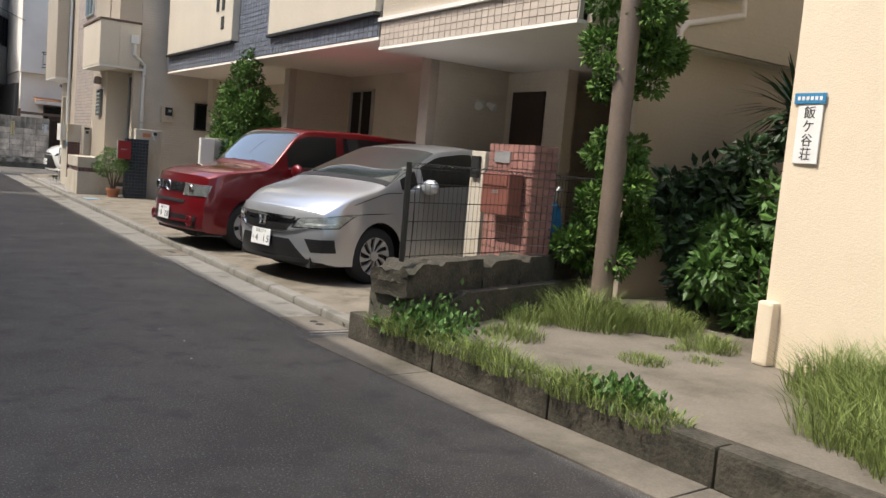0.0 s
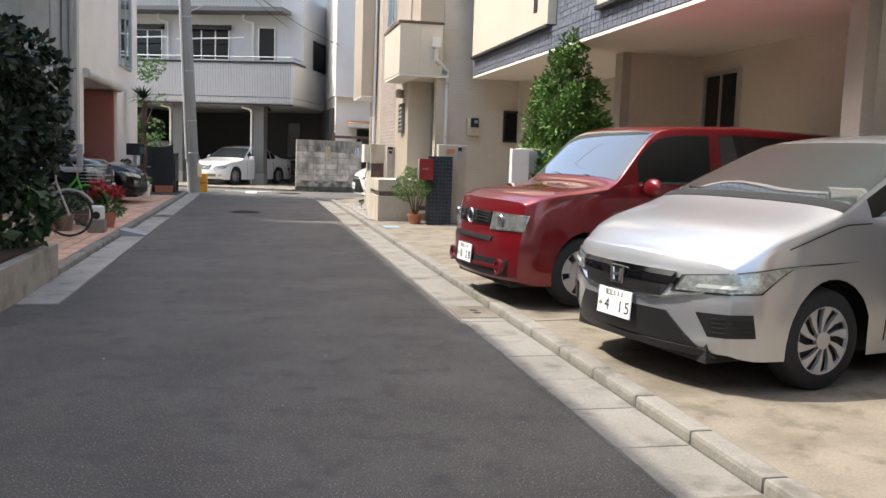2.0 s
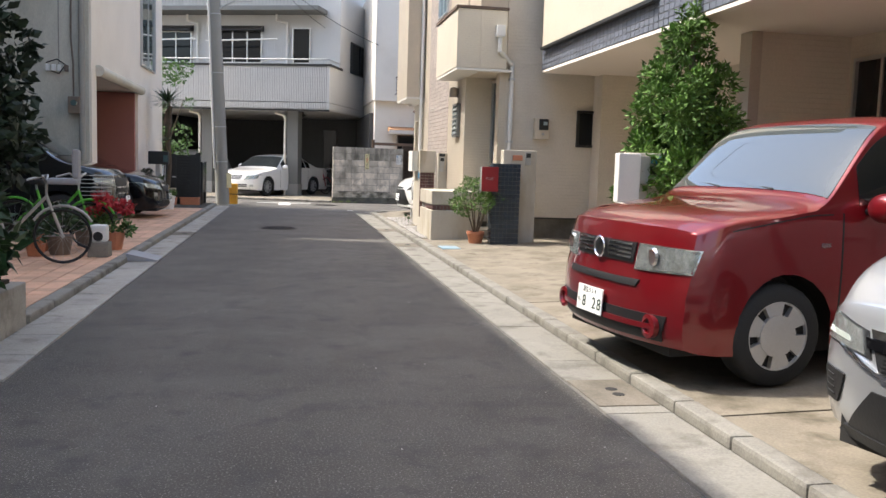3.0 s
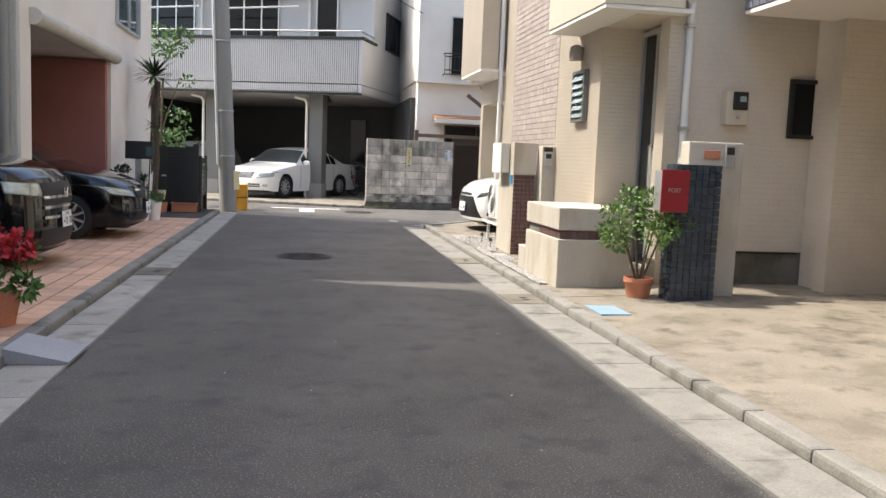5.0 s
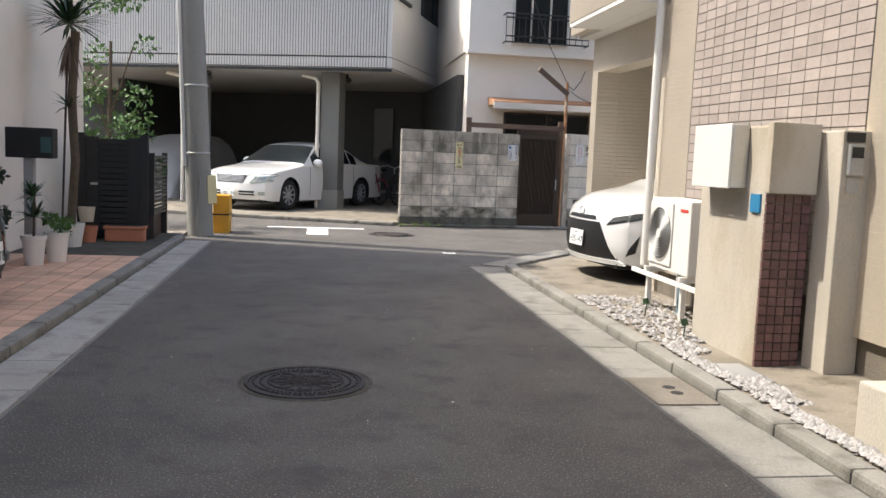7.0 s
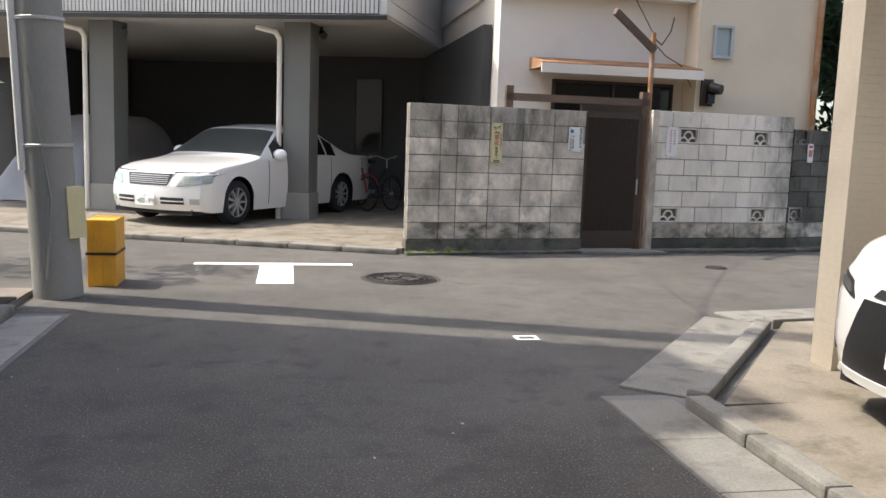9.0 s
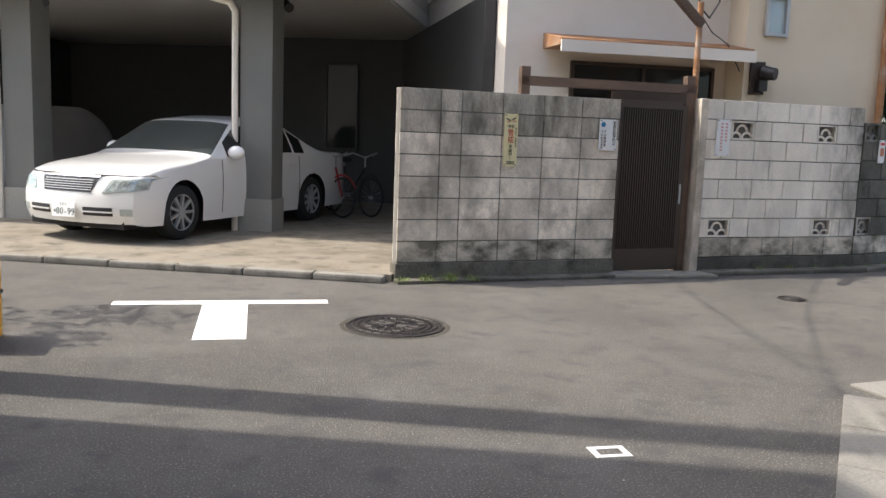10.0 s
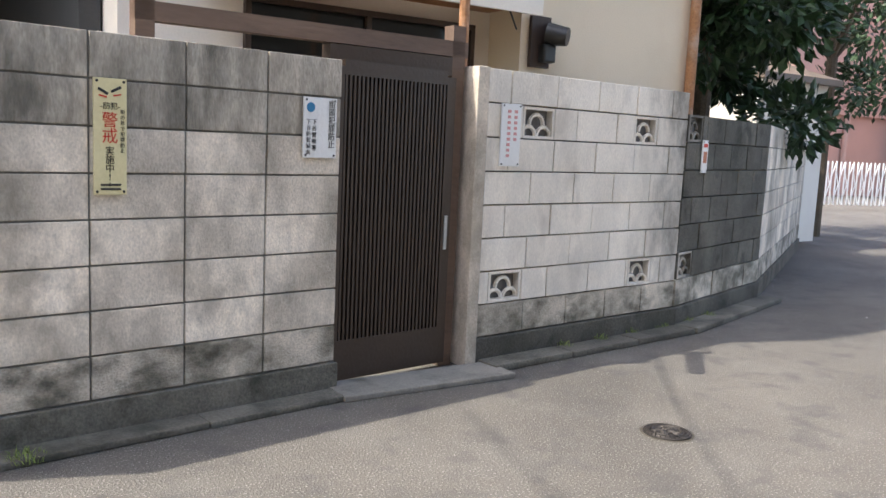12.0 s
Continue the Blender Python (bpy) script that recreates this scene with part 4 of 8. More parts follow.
class Shell:
    """A car body as a run of cross-sections from the nose (x = 0) to the tail, y to the sides."""

    def __init__(self, L, W, top, belt, nose, wheels, R, tumble=0.8, bow=0.16, sill=0.19, front_w=0.9, crown=0.05):
        self.L, self.W, self.wheels, self.R, self.tumble, self.bow, self.sill, self.crown = L, W, wheels, R, tumble, bow, sill, crown
        self.top, self.belt = smooth_interp(top), smooth_interp(belt, 0.04)
        self.nose = smooth_interp(nose, 0.03)
        self.half = smooth_interp([(-0.2, front_w), (0, front_w), (0.18, 0.965), (0.55, 1.0), (L - 0.6, 1.0), (L - 0.15, 0.95), (L, 0.86)], 0.05)
        self.roof = max(z for _, z in top)

    def bottom(self, x):
        z = self.sill + 0.03 * math.exp(-x / 0.12)
        for c in self.wheels:
            a = self.R + 0.055
            if abs(x - c) < a:
                z = max(z, self.R + math.sqrt(a * a - (x - c) ** 2))
        return z

    def section(self, x, n1=9, n2=6, n3=7):
        w, zb, zt = self.half(x) * self.W / 2, self.bottom(x), self.top(x)
        zs = max(min(self.belt(x), zt - 0.035), zb + 0.02)
        pts = []
        for i in range(n1):
            f = i / n1
            z = zb + (zs - zb) * f
            g = (z - self.sill) / max(0.05, zs - self.sill)
            pts.append((w * (0.955 + 0.045 * math.sin(math.pi * (0.12 + 0.68 * g))), z))
        edge = max(zs + 0.004, zt - self.crown)
        lean = (1 - self.tumble) * min(1.0, (edge - zs) / max(0.1, self.roof - self.crown - self.belt(x)))
        y0 = w * (0.955 + 0.045 * math.sin(math.pi * 0.8))
        for i in range(n2):
            f = i / n2
            pts.append((y0 * (1 - lean * f ** 1.15), zs + (edge - zs) * f))
        ye = y0 * (1 - lean)
        for i in range(n3 + 1):
            a = math.pi / 2 * i / n3
            pts.append((ye * math.cos(a) ** 0.75 if i < n3 else 0.0, edge + (zt - edge) * math.sin(a) ** 0.9))
        return pts

    def warp(self, x, y, z):
        q = abs(y) / (self.W / 2)
        return Vector(((x + self.bow * q ** 2.4 * math.exp(-x / 0.4) + self.nose(z) * math.exp(-x / 0.22)) * K, y * K, z * K))

    def body(self):
        bm = bmesh.new()
        xs = sorted(set([0, 0.03, 0.07, 0.12, 0.18] + [round(v, 3) for v in np.arange(0.25, self.L - 0.2, 0.075)] + [self.L - 0.12, self.L - 0.05, self.L] +
                        [round(c + s * (self.R + 0.055) * k, 3) for c in self.wheels for s in (-1, 1) for k in (0.999, 1.003, 0.93, 0.8)]))
        cols = []
        for x in xs:
            sec = self.section(x)
            pts = [(y, z) for y, z in sec] + [(-y, z) for y, z in sec[-2::-1]]
            cols.append([bm.verts.new(self.warp(x, y, z)) for y, z in pts])
        for a, b in zip(cols, cols[1:]):
            for i in range(len(a) - 1):
                bm.faces.new((a[i], a[i + 1], b[i + 1], b[i]))
        for x, col in ((0, cols[0]), (self.L, cols[-1])):
            sec = self.section(x)
            k = len(sec)
            prev = None
            for r in range(k):
                y, z = sec[r]
                row = [col[r]] + [bm.verts.new(self.warp(x, y * q, z)) for q in (0.92, 0.75, 0.5, 0.25, 0, -0.25, -0.5, -0.75, -0.92)] + [col[2 * k - 2 - r]] if r < k - 1 else None
                if prev is not None and row is not None:
                    for i in range(len(row) - 1):
                        bm.faces.new((prev[i], prev[i + 1], row[i + 1], row[i]))
                prev = row or prev
            for i in range(len(prev) - 1):
                try:
                    bm.faces.new((prev[i], prev[i + 1], col[k - 1]))
                except ValueError:
                    pass
        bmesh.ops.recalc_face_normals(bm, faces=bm.faces)
        return bm

    def width(self, x, z):
        sec = self.section(x)
        return float(np.interp(z, [p[1] for p in sec], [p[0] for p in sec]))

    def on_front(self, a, z):
        """A place on the nose at a from the middle; past the corner it runs on along the flank."""
        w0 = self.width(0, z)
        if abs(a) <= w0:
            return self.warp(0, a, z)
        x = abs(a) - w0
        return self.warp(x, math.copysign(self.width(x, z), a), z)

    def on_side(self, x, z, s):
        return self.warp(x, s * self.width(x, z), z)

    def patch(self, fn, corners, out=0.008, n=10, k=6):
        """A thin raised panel on the shell; corners are (u, v) counter-clockwise from the lower left."""
        (a, b, c, d) = [Vector((*p, 0)) for p in corners]
        bm = bmesh.new()
        grid, low = [], []
        for i in range(n + 1):
            row, under = [], []
            for j in range(k + 1):
                q = a.lerp(b, i / n).lerp(d.lerp(c, i / n), j / k)
                e = 0.004
                p = fn(q.x, q.y)
                nv = (fn(q.x + e, q.y) - fn(q.x - e, q.y)).cross(fn(q.x, q.y + e) - fn(q.x, q.y - e))
                nv = nv.normalized() if nv.length > 1e-9 else Vector((-1, 0, 0))
                mid = Vector((self.L * 0.45 * K, 0, 0.5 * K))
                if nv.dot(p - mid) < 0:
                    nv = -nv
                row.append(bm.verts.new(p + nv * out))
                under.append(bm.verts.new(p - nv * 0.015))
            grid.append(row)
            low.append(under)
        for i in range(n):
            for j in range(k):
                bm.faces.new((grid[i][j], grid[i + 1][j], grid[i + 1][j + 1], grid[i][j + 1]))
        rim = [(i, 0) for i in range(n)] + [(n, j) for j in range(k)] + [(i, k) for i in range(n, 0, -1)] + [(0, j) for j in range(k, 0, -1)]
        for (i, j), (i2, j2) in zip(rim, rim[1:] + rim[:1]):
            bm.faces.new((grid[i][j], grid[i2][j2], low[i2][j2], low[i][j]))
        bmesh.ops.recalc_face_normals(bm, faces=bm.faces)
        return bm

    def greenhouse(self, s, x0, x1, f0=0.1, f1=0.9):
        """A side pane between x0 and x1 and between those fractions of the height over the belt."""
        def fn(x, f):
            sec = self.section(x)
            k = 9 + f * 6
            i = int(k)
            (ya, za), (yb, zb) = sec[i], sec[min(i + 1, len(sec) - 1)]
            g = k - i
            return self.warp(x, s * (ya + (yb - ya) * g), za + (zb - za) * g)
        return self.patch(fn, [(x0, f0), (x1, f0), (x1, f1), (x0, f1)], 0.004, 14, 6)

    def screen(self, x0, x1, g0=0.1, out=0.004):
        """The pane that covers the sloped top from x0 to x1."""
        def fn(x, g):
            sec = self.section(x)[15:]
            k = (1 - abs(g)) * 7
            i = min(int(k), 6)
            (ya, za), (yb, zb) = sec[i], sec[i + 1]
            h = k - i
            return self.warp(x, math.copysign(ya + (yb - ya) * h, g), za + (zb - za) * h)
        return self.patch(fn, [(x0, -1 + g0), (x1, -1 + g0 * 1.3), (x1, 1 - g0 * 1.3), (x0, 1 - g0)], out, 12, 16)


def wheel(parent, x, y, R, width, style, side):
    w = new("wheel")
    w.parent = parent
    w.matrix_basis = Matrix.Translation((x * K, y * K, R * K)) @ Matrix.Rotation(radians(90 if side > 0 else -90), 4, "X")
    r, h = R * K, width * K / 2
    part("tyre", lathe([(r * 0.66, -h), (r * 0.9, -h), (r * 0.98, -h * 0.75), (r, -h * 0.4), (r, h * 0.4), (r * 0.98, h * 0.75), (r * 0.9, h), (r * 0.66, h * 0.9)], 32, False), M["rubber"], w, smooth=50)
    ro = r * 0.67
    part("rim", lathe([(ro, -h * 0.95), (ro, -h * 0.9), (ro * 0.9, -h * 0.55), (ro * 0.2, -h * 0.5), (0.001, -h * 0.5)], 28, False), M["dark"], w, smooth=40)
    z0 = -h * 0.93

    def blade(points, deep):
        bm = bmesh.new()
        lo = [bm.verts.new(q) for q in points]
        hi = [bm.verts.new(q + Vector((0, 0, deep))) for q in points]
        bm.faces.new(lo)
        for j in range(len(lo)):
            bm.faces.new((lo[j], lo[(j + 1) % len(lo)], hi[(j + 1) % len(lo)], hi[j]))
        bmesh.ops.recalc_face_normals(bm, faces=bm.faces)
        return mesh_of("spoke", bm, M["wheel_silver"])

    def at(q, a):
        return Vector((q * ro * math.cos(a), q * ro * math.sin(a), z0))

    if style == "swirl":
        me, n = blade([at(0.24, 0), at(0.24, 0.16), at(0.62, 0.46), at(0.97, 0.66), at(0.97, 0.32), at(0.6, 0.2)], 0.02), 10
    elif style == "cube":
        me, n = blade([at(0.2, 0)] + [at(0.98, 0.7 * k / 5) for k in range(6)] + [at(0.2, 0.7)], 0.03), 6
    else:
        me, n = blade([at(0.2, -0.4), at(0.98, -0.07), at(0.98, 0.07), at(0.2, 0.4)], 0.03), 9
    for i in range(n):
        sp = new("spoke", me)
        sp.parent = w
        sp.matrix_basis = Matrix.Rotation(2 * math.pi * i / n, 4, "Z")
    part("hub_cap", cyl(bmesh.new(), (0, 0, z0 - 0.006), (0, 0, z0 + 0.02), ro * (0.6 if style == "cube" else 0.26), n=18), M["wheel_silver"], w)
    part("rim_lip", lathe([(ro * 1.0, z0 + 0.012), (ro * 1.02, z0 - 0.004), (ro * 0.95, z0 - 0.004), (ro * 0.93, z0 + 0.012)], 28, False), M["wheel_silver"], w)


def number_plate(parent, shell, a, z, digits, top_line, width=0.33, kana=""):
    """A number plate on the nose, with its lettering."""
    p = shell.on_front(a, z)
    pl = new("number_plate")
    pl.parent = parent
    pl.matrix_basis = Matrix.Translation(p + Vector((-0.022, 0, 0))) @ Matrix.Rotation(radians(-90), 4, "Z") @ Matrix.Rotation(radians(90), 4, "X") @ Matrix.Rotation(radians(-4), 4, "X")
    w, h = width * K, 0.165 * K
    part("plate", B(-w / 2, -h / 2, -0.004, w / 2, h / 2, 0.004, 0.003), M["plate"], pl)
    step = w * (0.2 if len(digits) < 5 else 0.165)
    for i, ch in enumerate(digits):
        if ch != " ":
            text(ch, h * 0.62, M["ink_green"], pl, Matrix.Translation((w * 0.1 + (i - (len(digits) - 1) / 2) * step, -h * 0.14, 0.005)), "digit")
    for i, ch in enumerate(top_line):
        text(ch, h * 0.24, M["ink_green"], pl, Matrix.Translation(((i - (len(top_line) - 1) / 2) * h * 0.22, h * 0.33, 0.005)), "digit")
    if kana:
        text(kana, h * 0.24, M["ink_green"], pl, Matrix.Translation((-w * 0.4, -h * 0.13, 0.005)), "kana")
    else:
        part("kana", B(-w * 0.40, -h * 0.2, 0.004, -w * 0.33, -h * 0.05, 0.0055), M["ink_green"], pl)
    return pl


def mirror(parent, shell, x, z, s, material):
    p = shell.on_side(x, z, s)
    mr = new("wing_mirror")
    mr.parent = parent
    bm = bmesh.new()
    bmesh.ops.create_uvsphere(bm, u_segments=14, v_segments=10, radius=1, matrix=Matrix.Translation(p + Vector((0.01, s * 0.115 * K, 0.02))) @ Matrix.Diagonal((0.055, 0.105, 0.075, 1)))
    part("housing", bm, material, mr, smooth=60)
    part("stem", cyl(bmesh.new(), p, p + Vector((0.0, s * 0.08, 0.0)), 0.018), M["trim_black"], mr)


def car(name, label, m, shell, paint, wheel_style, screen, side_panes, doors, tyre=0.19, full=True):
    c = thing(name, label, "car", m)
    part("body", shell.body(), paint, c, smooth=38)
    W, L = shell.W, shell.L
    part("underbody", B(0.16 * K, -(W / 2 - 0.22) * K, 0.16 * K, (L - 0.15) * K, (W / 2 - 0.22) * K, 0.62 * K), M["dark"], c)
    for x in shell.wheels:
        bm = bmesh.new()
        cyl(bm, (x * K, -(W / 2 - 0.1) * K, shell.R * K), (x * K, (W / 2 - 0.1) * K, shell.R * K), (shell.R + 0.05) * K, n=24, caps=False)
        bmesh.ops.delete(bm, geom=[v for v in bm.verts if v.co.z < shell.R * K * 0.7], context="VERTS")
        part("wheel_arch", bm, M["dark"], c)
        for s in (1, -1):
            wheel(c, x, s * (W / 2 - tyre / 2 - 0.012), shell.R, tyre, wheel_style, s)
    part("windscreen", shell.screen(*screen), M["windscreen"], c, smooth=60)
    for s in (1, -1):
        for x0, x1 in side_panes:
            part("side_window", shell.greenhouse(s, x0, x1), M["car_glass"], c, smooth=60)
        for x in doors:
            part("door_seam", shell.patch(lambda u, v: shell.on_side(u, v, s), [(x, shell.sill + 0.08), (x + 0.012, shell.sill + 0.08), (x + 0.012, shell.belt(x) - 0.01), (x, shell.belt(x) - 0.01)], 0.0015, 1, 8), M["trim_black"], c)
        for x in doors[1:]:
            p = shell.on_side(x - 0.17, shell.belt(x) - 0.14, s)
            part("door_handle", B(p.x - 0.08, p.y - 0.012 * 1, p.z - 0.014, p.x + 0.08, p.y + 0.012 * 1, p.z + 0.014, 0.008), paint, c)
    return c


def front(c, shell, name, corners, material, out=0.008, label="", both=True, n=10, k=5):
    """A panel on the nose, and its mirror image."""
    part(name, shell.patch(shell.on_front, corners, out, n, k), material, c, label, smooth=50)
    if both:
        part(name, shell.patch(shell.on_front, [(-a, z) for a, z in corners], out, n, k), material, c, label, smooth=50)


def bonnet_seams(c, shell, x0, x1):
    """The dark joint between the bonnet and each wing."""
    for s in (1, -1):
        part("bonnet_seam", shell.patch(lambda u, v: shell.on_side(u, shell.belt(u) + v, s), [(x0, -0.022), (x1, -0.022), (x1, -0.014), (x0, -0.014)], 0.0012, 16, 1), M["trim_black"], c)


def place(x, y, z, turn):
    return pose(x, y, z, 0, 0, turn)


# red boxy wagon
sh = Shell(3.89, 1.695, [(0, 0.90), (0.1, 0.95), (0.35, 1.0), (0.9, 1.065), (1.0, 1.10), (1.42, 1.57), (1.6, 1.62), (2.4, 1.65), (3.6, 1.62), (3.8, 1.55), (3.89, 1.3)],
           [(0, 0.87), (0.9, 1.02), (1.2, 1.03), (3.89, 1.05)], [(0.19, 0.05), (0.3, 0.0), (0.55, 0.0), (0.62, 0.03), (0.8, 0.045), (0.95, 0.09)], (0.74, 3.27), 0.305, tumble=0.86, bow=0.2, front_w=0.9)
red = car("boxy_wagon", "dark red metallic boxy wagon parked on the driveway", place(3.74, 10.2, 0.075, 7), sh, M["red_paint"], "cube", (1.02, 1.44, 0.14),
          ((1.24, 2.0), (2.12, 2.95), (3.05, 3.6)), (1.12, 2.08, 2.98))
front(red, sh, "headlight", [(0.37, 0.64), (0.78, 0.65), (0.84, 0.79), (0.39, 0.80)], M["lamp_inner"], 0.006)
front(red, sh, "headlight_lens", [(0.39, 0.652), (0.76, 0.662), (0.82, 0.782), (0.41, 0.79)], M["lamp_glass"], 0.016)
for s in (-1, 1):
    p = sh.on_front(s * 0.52, 0.73)
    part("lamp_bowl", cyl(bmesh.new(), p + Vector((-0.012, 0, 0)), p + Vector((-0.022, 0, 0)), 0.048, 0.04, 18), M["chrome"], red)
front(red, sh, "grille", [(-0.35, 0.68), (0.35, 0.68), (0.37, 0.80), (-0.37, 0.80)], M["trim_black"], 0.007, both=False)
for i in range(4):
    for a in (-0.34, 0.1):
        front(red, sh, "grille_bar", [(a, 0.70 + i * 0.026), (a + 0.24, 0.70 + i * 0.026), (a + 0.24, 0.711 + i * 0.026), (a, 0.711 + i * 0.026)], M["chrome"], 0.014, both=False, n=6, k=1)
p = sh.on_front(0, 0.74)
part("badge", tube([p + Vector((-0.022, 0.055 * math.cos(a), 0.055 * math.sin(a))) for a in np.linspace(0, 2 * math.pi, 17)], 0.007, 6), M["chrome"], red, "round chrome badge")
front(red, sh, "intake", [(-0.42, 0.545), (0.42, 0.545), (0.44, 0.585), (-0.44, 0.585)], M["trim_black"], 0.005, both=False)
front(red, sh, "lower_grille", [(-0.62, 0.25), (0.62, 0.25), (0.66, 0.40), (-0.66, 0.40)], M["trim_black"], 0.006, both=False)
front(red, sh, "bumper_bar", [(-0.6, 0.315), (0.6, 0.315), (0.6, 0.345), (-0.6, 0.345)], M["red_paint"], 0.016, both=False)
for s in (-1, 1):
    p = sh.on_front(s * 0.56, 0.33)
    part("fog_lamp", lathe([(0.0, -0.02), (0.06, -0.02), (0.062, 0.01), (0.04, 0.014), (0.035, 0.0), (0.0, 0.0)], 18), M["red_paint"], red, smooth=50, m=Matrix.Translation(p + Vector((-0.01, 0, 0))) @ Matrix.Rotation(radians(-90), 4, "Y"))
    mirror(red, sh, 1.3, 1.03, s, M["red_paint"])
    p = sh.on_side(1.0, 0.83, s)
    part("side_marker", B(p.x - 0.03, p.y - 0.006, p.z - 0.012, p.x + 0.03, p.y + 0.006, p.z + 0.012, 0.005), M["lamp_glass"], red)
number_plate(red, sh, 0.02, 0.40, "8 28", "足立534", kana="ち")
bonnet_seams(red, sh, 0.3, 1.05)
for a in (-0.35, 0.2):
    part("wiper", tube([sh.warp(1.02, a, 1.135), sh.warp(1.08, a + 0.45, 1.17)], 0.008, 6), M["trim_black"], red)

# silver hatchback
sh = Shell(3.955, 1.695, [(0, 0.72), (0.06, 0.79), (0.3, 0.89), (0.8, 1.02), (0.95, 1.08), (1.75, 1.46), (2.2, 1.525), (2.8, 1.51), (3.5, 1.42), (3.8, 1.25), (3.955, 0.95)],
           [(0, 0.66), (0.3, 0.8), (0.9, 0.97), (1.6, 1.0), (3.955, 1.12)], [(0.19, 0.07), (0.3, 0.02), (0.5, 0.0), (0.62, 0.02), (0.72, 0.05), (0.85, 0.14)], (0.82, 3.35), 0.297, tumble=0.74, bow=0.26, front_w=0.88)
fit = car("silver_hatchback", "silver compact hatchback parked on the driveway", place(3.96, 7.82, 0.075, 12), sh, M["silver_paint"], "swirl", (0.98, 1.72, 0.1),
          ((1.12, 1.36), (1.46, 2.32), (2.4, 3.2), (3.25, 3.6)), (1.3, 2.36, 3.1))
front(fit, sh, "headlight", [(0.42, 0.545), (0.95, 0.57), (1.24, 0.745), (0.47, 0.645)], M["trim_black"], 0.003)
front(fit, sh, "reflector", [(0.46, 0.558), (0.935, 0.58), (1.2, 0.732), (0.5, 0.641)], M["lamp_inner"], 0.007)
front(fit, sh, "headlight_lens", [(0.45, 0.555), (0.94, 0.578), (1.21, 0.737), (0.49, 0.642)], M["lamp_glass"], 0.010)
front(fit, sh, "grille", [(-0.36, 0.50), (0.36, 0.50), (0.44, 0.64), (-0.44, 0.64)], M["trim_black"], 0.006, both=False)
front(fit, sh, "chrome_bar", [(-0.42, 0.625), (0.42, 0.625), (0.44, 0.655), (-0.44, 0.655)], M["chrome"], 0.013, both=False)
front(fit, sh, "chrome_lip", [(0.0, 0.478), (0.36, 0.492), (0.37, 0.508), (0.0, 0.494)], M["chrome"], 0.014)
front(fit, sh, "chrome_edge", [(0.35, 0.492), (0.62, 0.556), (0.62, 0.566), (0.36, 0.508)], M["chrome"], 0.013)
front(fit, sh, "gloss_wing", [(0.06, 0.575), (0.44, 0.585), (0.46, 0.622), (0.06, 0.615)], M["black_paint"], 0.012)
for i in range(5):
    front(fit, sh, "grille_slat", [(-0.35, 0.506 + i * 0.014), (0.35, 0.506 + i * 0.014), (0.352, 0.511 + i * 0.014), (-0.352, 0.511 + i * 0.014)], M["black_metal"], 0.010, both=False, n=8, k=1)
front(fit, sh, "daylight_lamp", [(0.56, 0.585), (0.86, 0.598), (0.9, 0.618), (0.58, 0.606)], M["sign_white"], 0.0085)
for i in range(4):
    front(fit, sh, "fog_slat", [(0.66, 0.345 + i * 0.026), (0.9, 0.352 + i * 0.026), (0.9, 0.358 + i * 0.026), (0.66, 0.351 + i * 0.026)], M["rubber"], 0.010, n=4, k=1)
front(fit, sh, "lower_grille", [(-0.6, 0.22), (0.6, 0.22), (0.4, 0.43), (-0.4, 0.43)], M["trim_black"], 0.006, both=False)
front(fit, sh, "lip", [(-0.66, 0.2), (0.66, 0.2), (0.6, 0.245), (-0.6, 0.245)], M["trim_black"], 0.012, both=False)
front(fit, sh, "fog_recess", [(0.64, 0.32), (0.93, 0.33), (0.9, 0.46), (0.58, 0.45)], M["trim_black"], 0.006)
p = sh.on_front(0, 0.585)
bm = bmesh.new()
box(bm, p.x - 0.018, -0.05, p.z - 0.046, p.x - 0.004, 0.05, p.z + 0.046, 0.006)
part("badge_field", bm, M["trim_black"], fit)
bm = bmesh.new()
for s in (-1, 1):
    cyl(bm, (p.x - 0.02, s * 0.026, p.z - 0.034), (p.x - 0.02, s * 0.034, p.z + 0.034), 0.008, n=8)
    cyl(bm, (p.x - 0.02, s * 0.046, p.z - 0.044), (p.x - 0.02, s * 0.052, p.z + 0.046), 0.005, n=8)
for z in (-0.045, 0.047):
    cyl(bm, (p.x - 0.02, -0.05, p.z + z), (p.x - 0.02, 0.05, p.z + z), 0.005, n=8)
box(bm, p.x - 0.026, -0.03, p.z - 0.008, p.x - 0.014, 0.03, p.z + 0.008)
part("badge", bm, M["chrome"], fit, "chrome badge")
for s in (-1, 1):
    mirror(fit, sh, 1.42, 1.02, s, M["silver_paint"])
number_plate(fit, sh, 0.0, 0.41, "4 15", "足立533", kana="み")
part("cowl", sh.screen(0.9, 0.985, 0.08, 0.005), M["trim_black"], fit, "black plastic cowl below the windscreen", smooth=60)
bonnet_seams(fit, sh, 0.42, 1.12)
for a in (-0.45, 0.05):
    part("wiper", tube([sh.warp(0.98, a, 1.085), sh.warp(1.02, a + 0.55, 1.11)], 0.008, 6), M["trim_black"], fit)

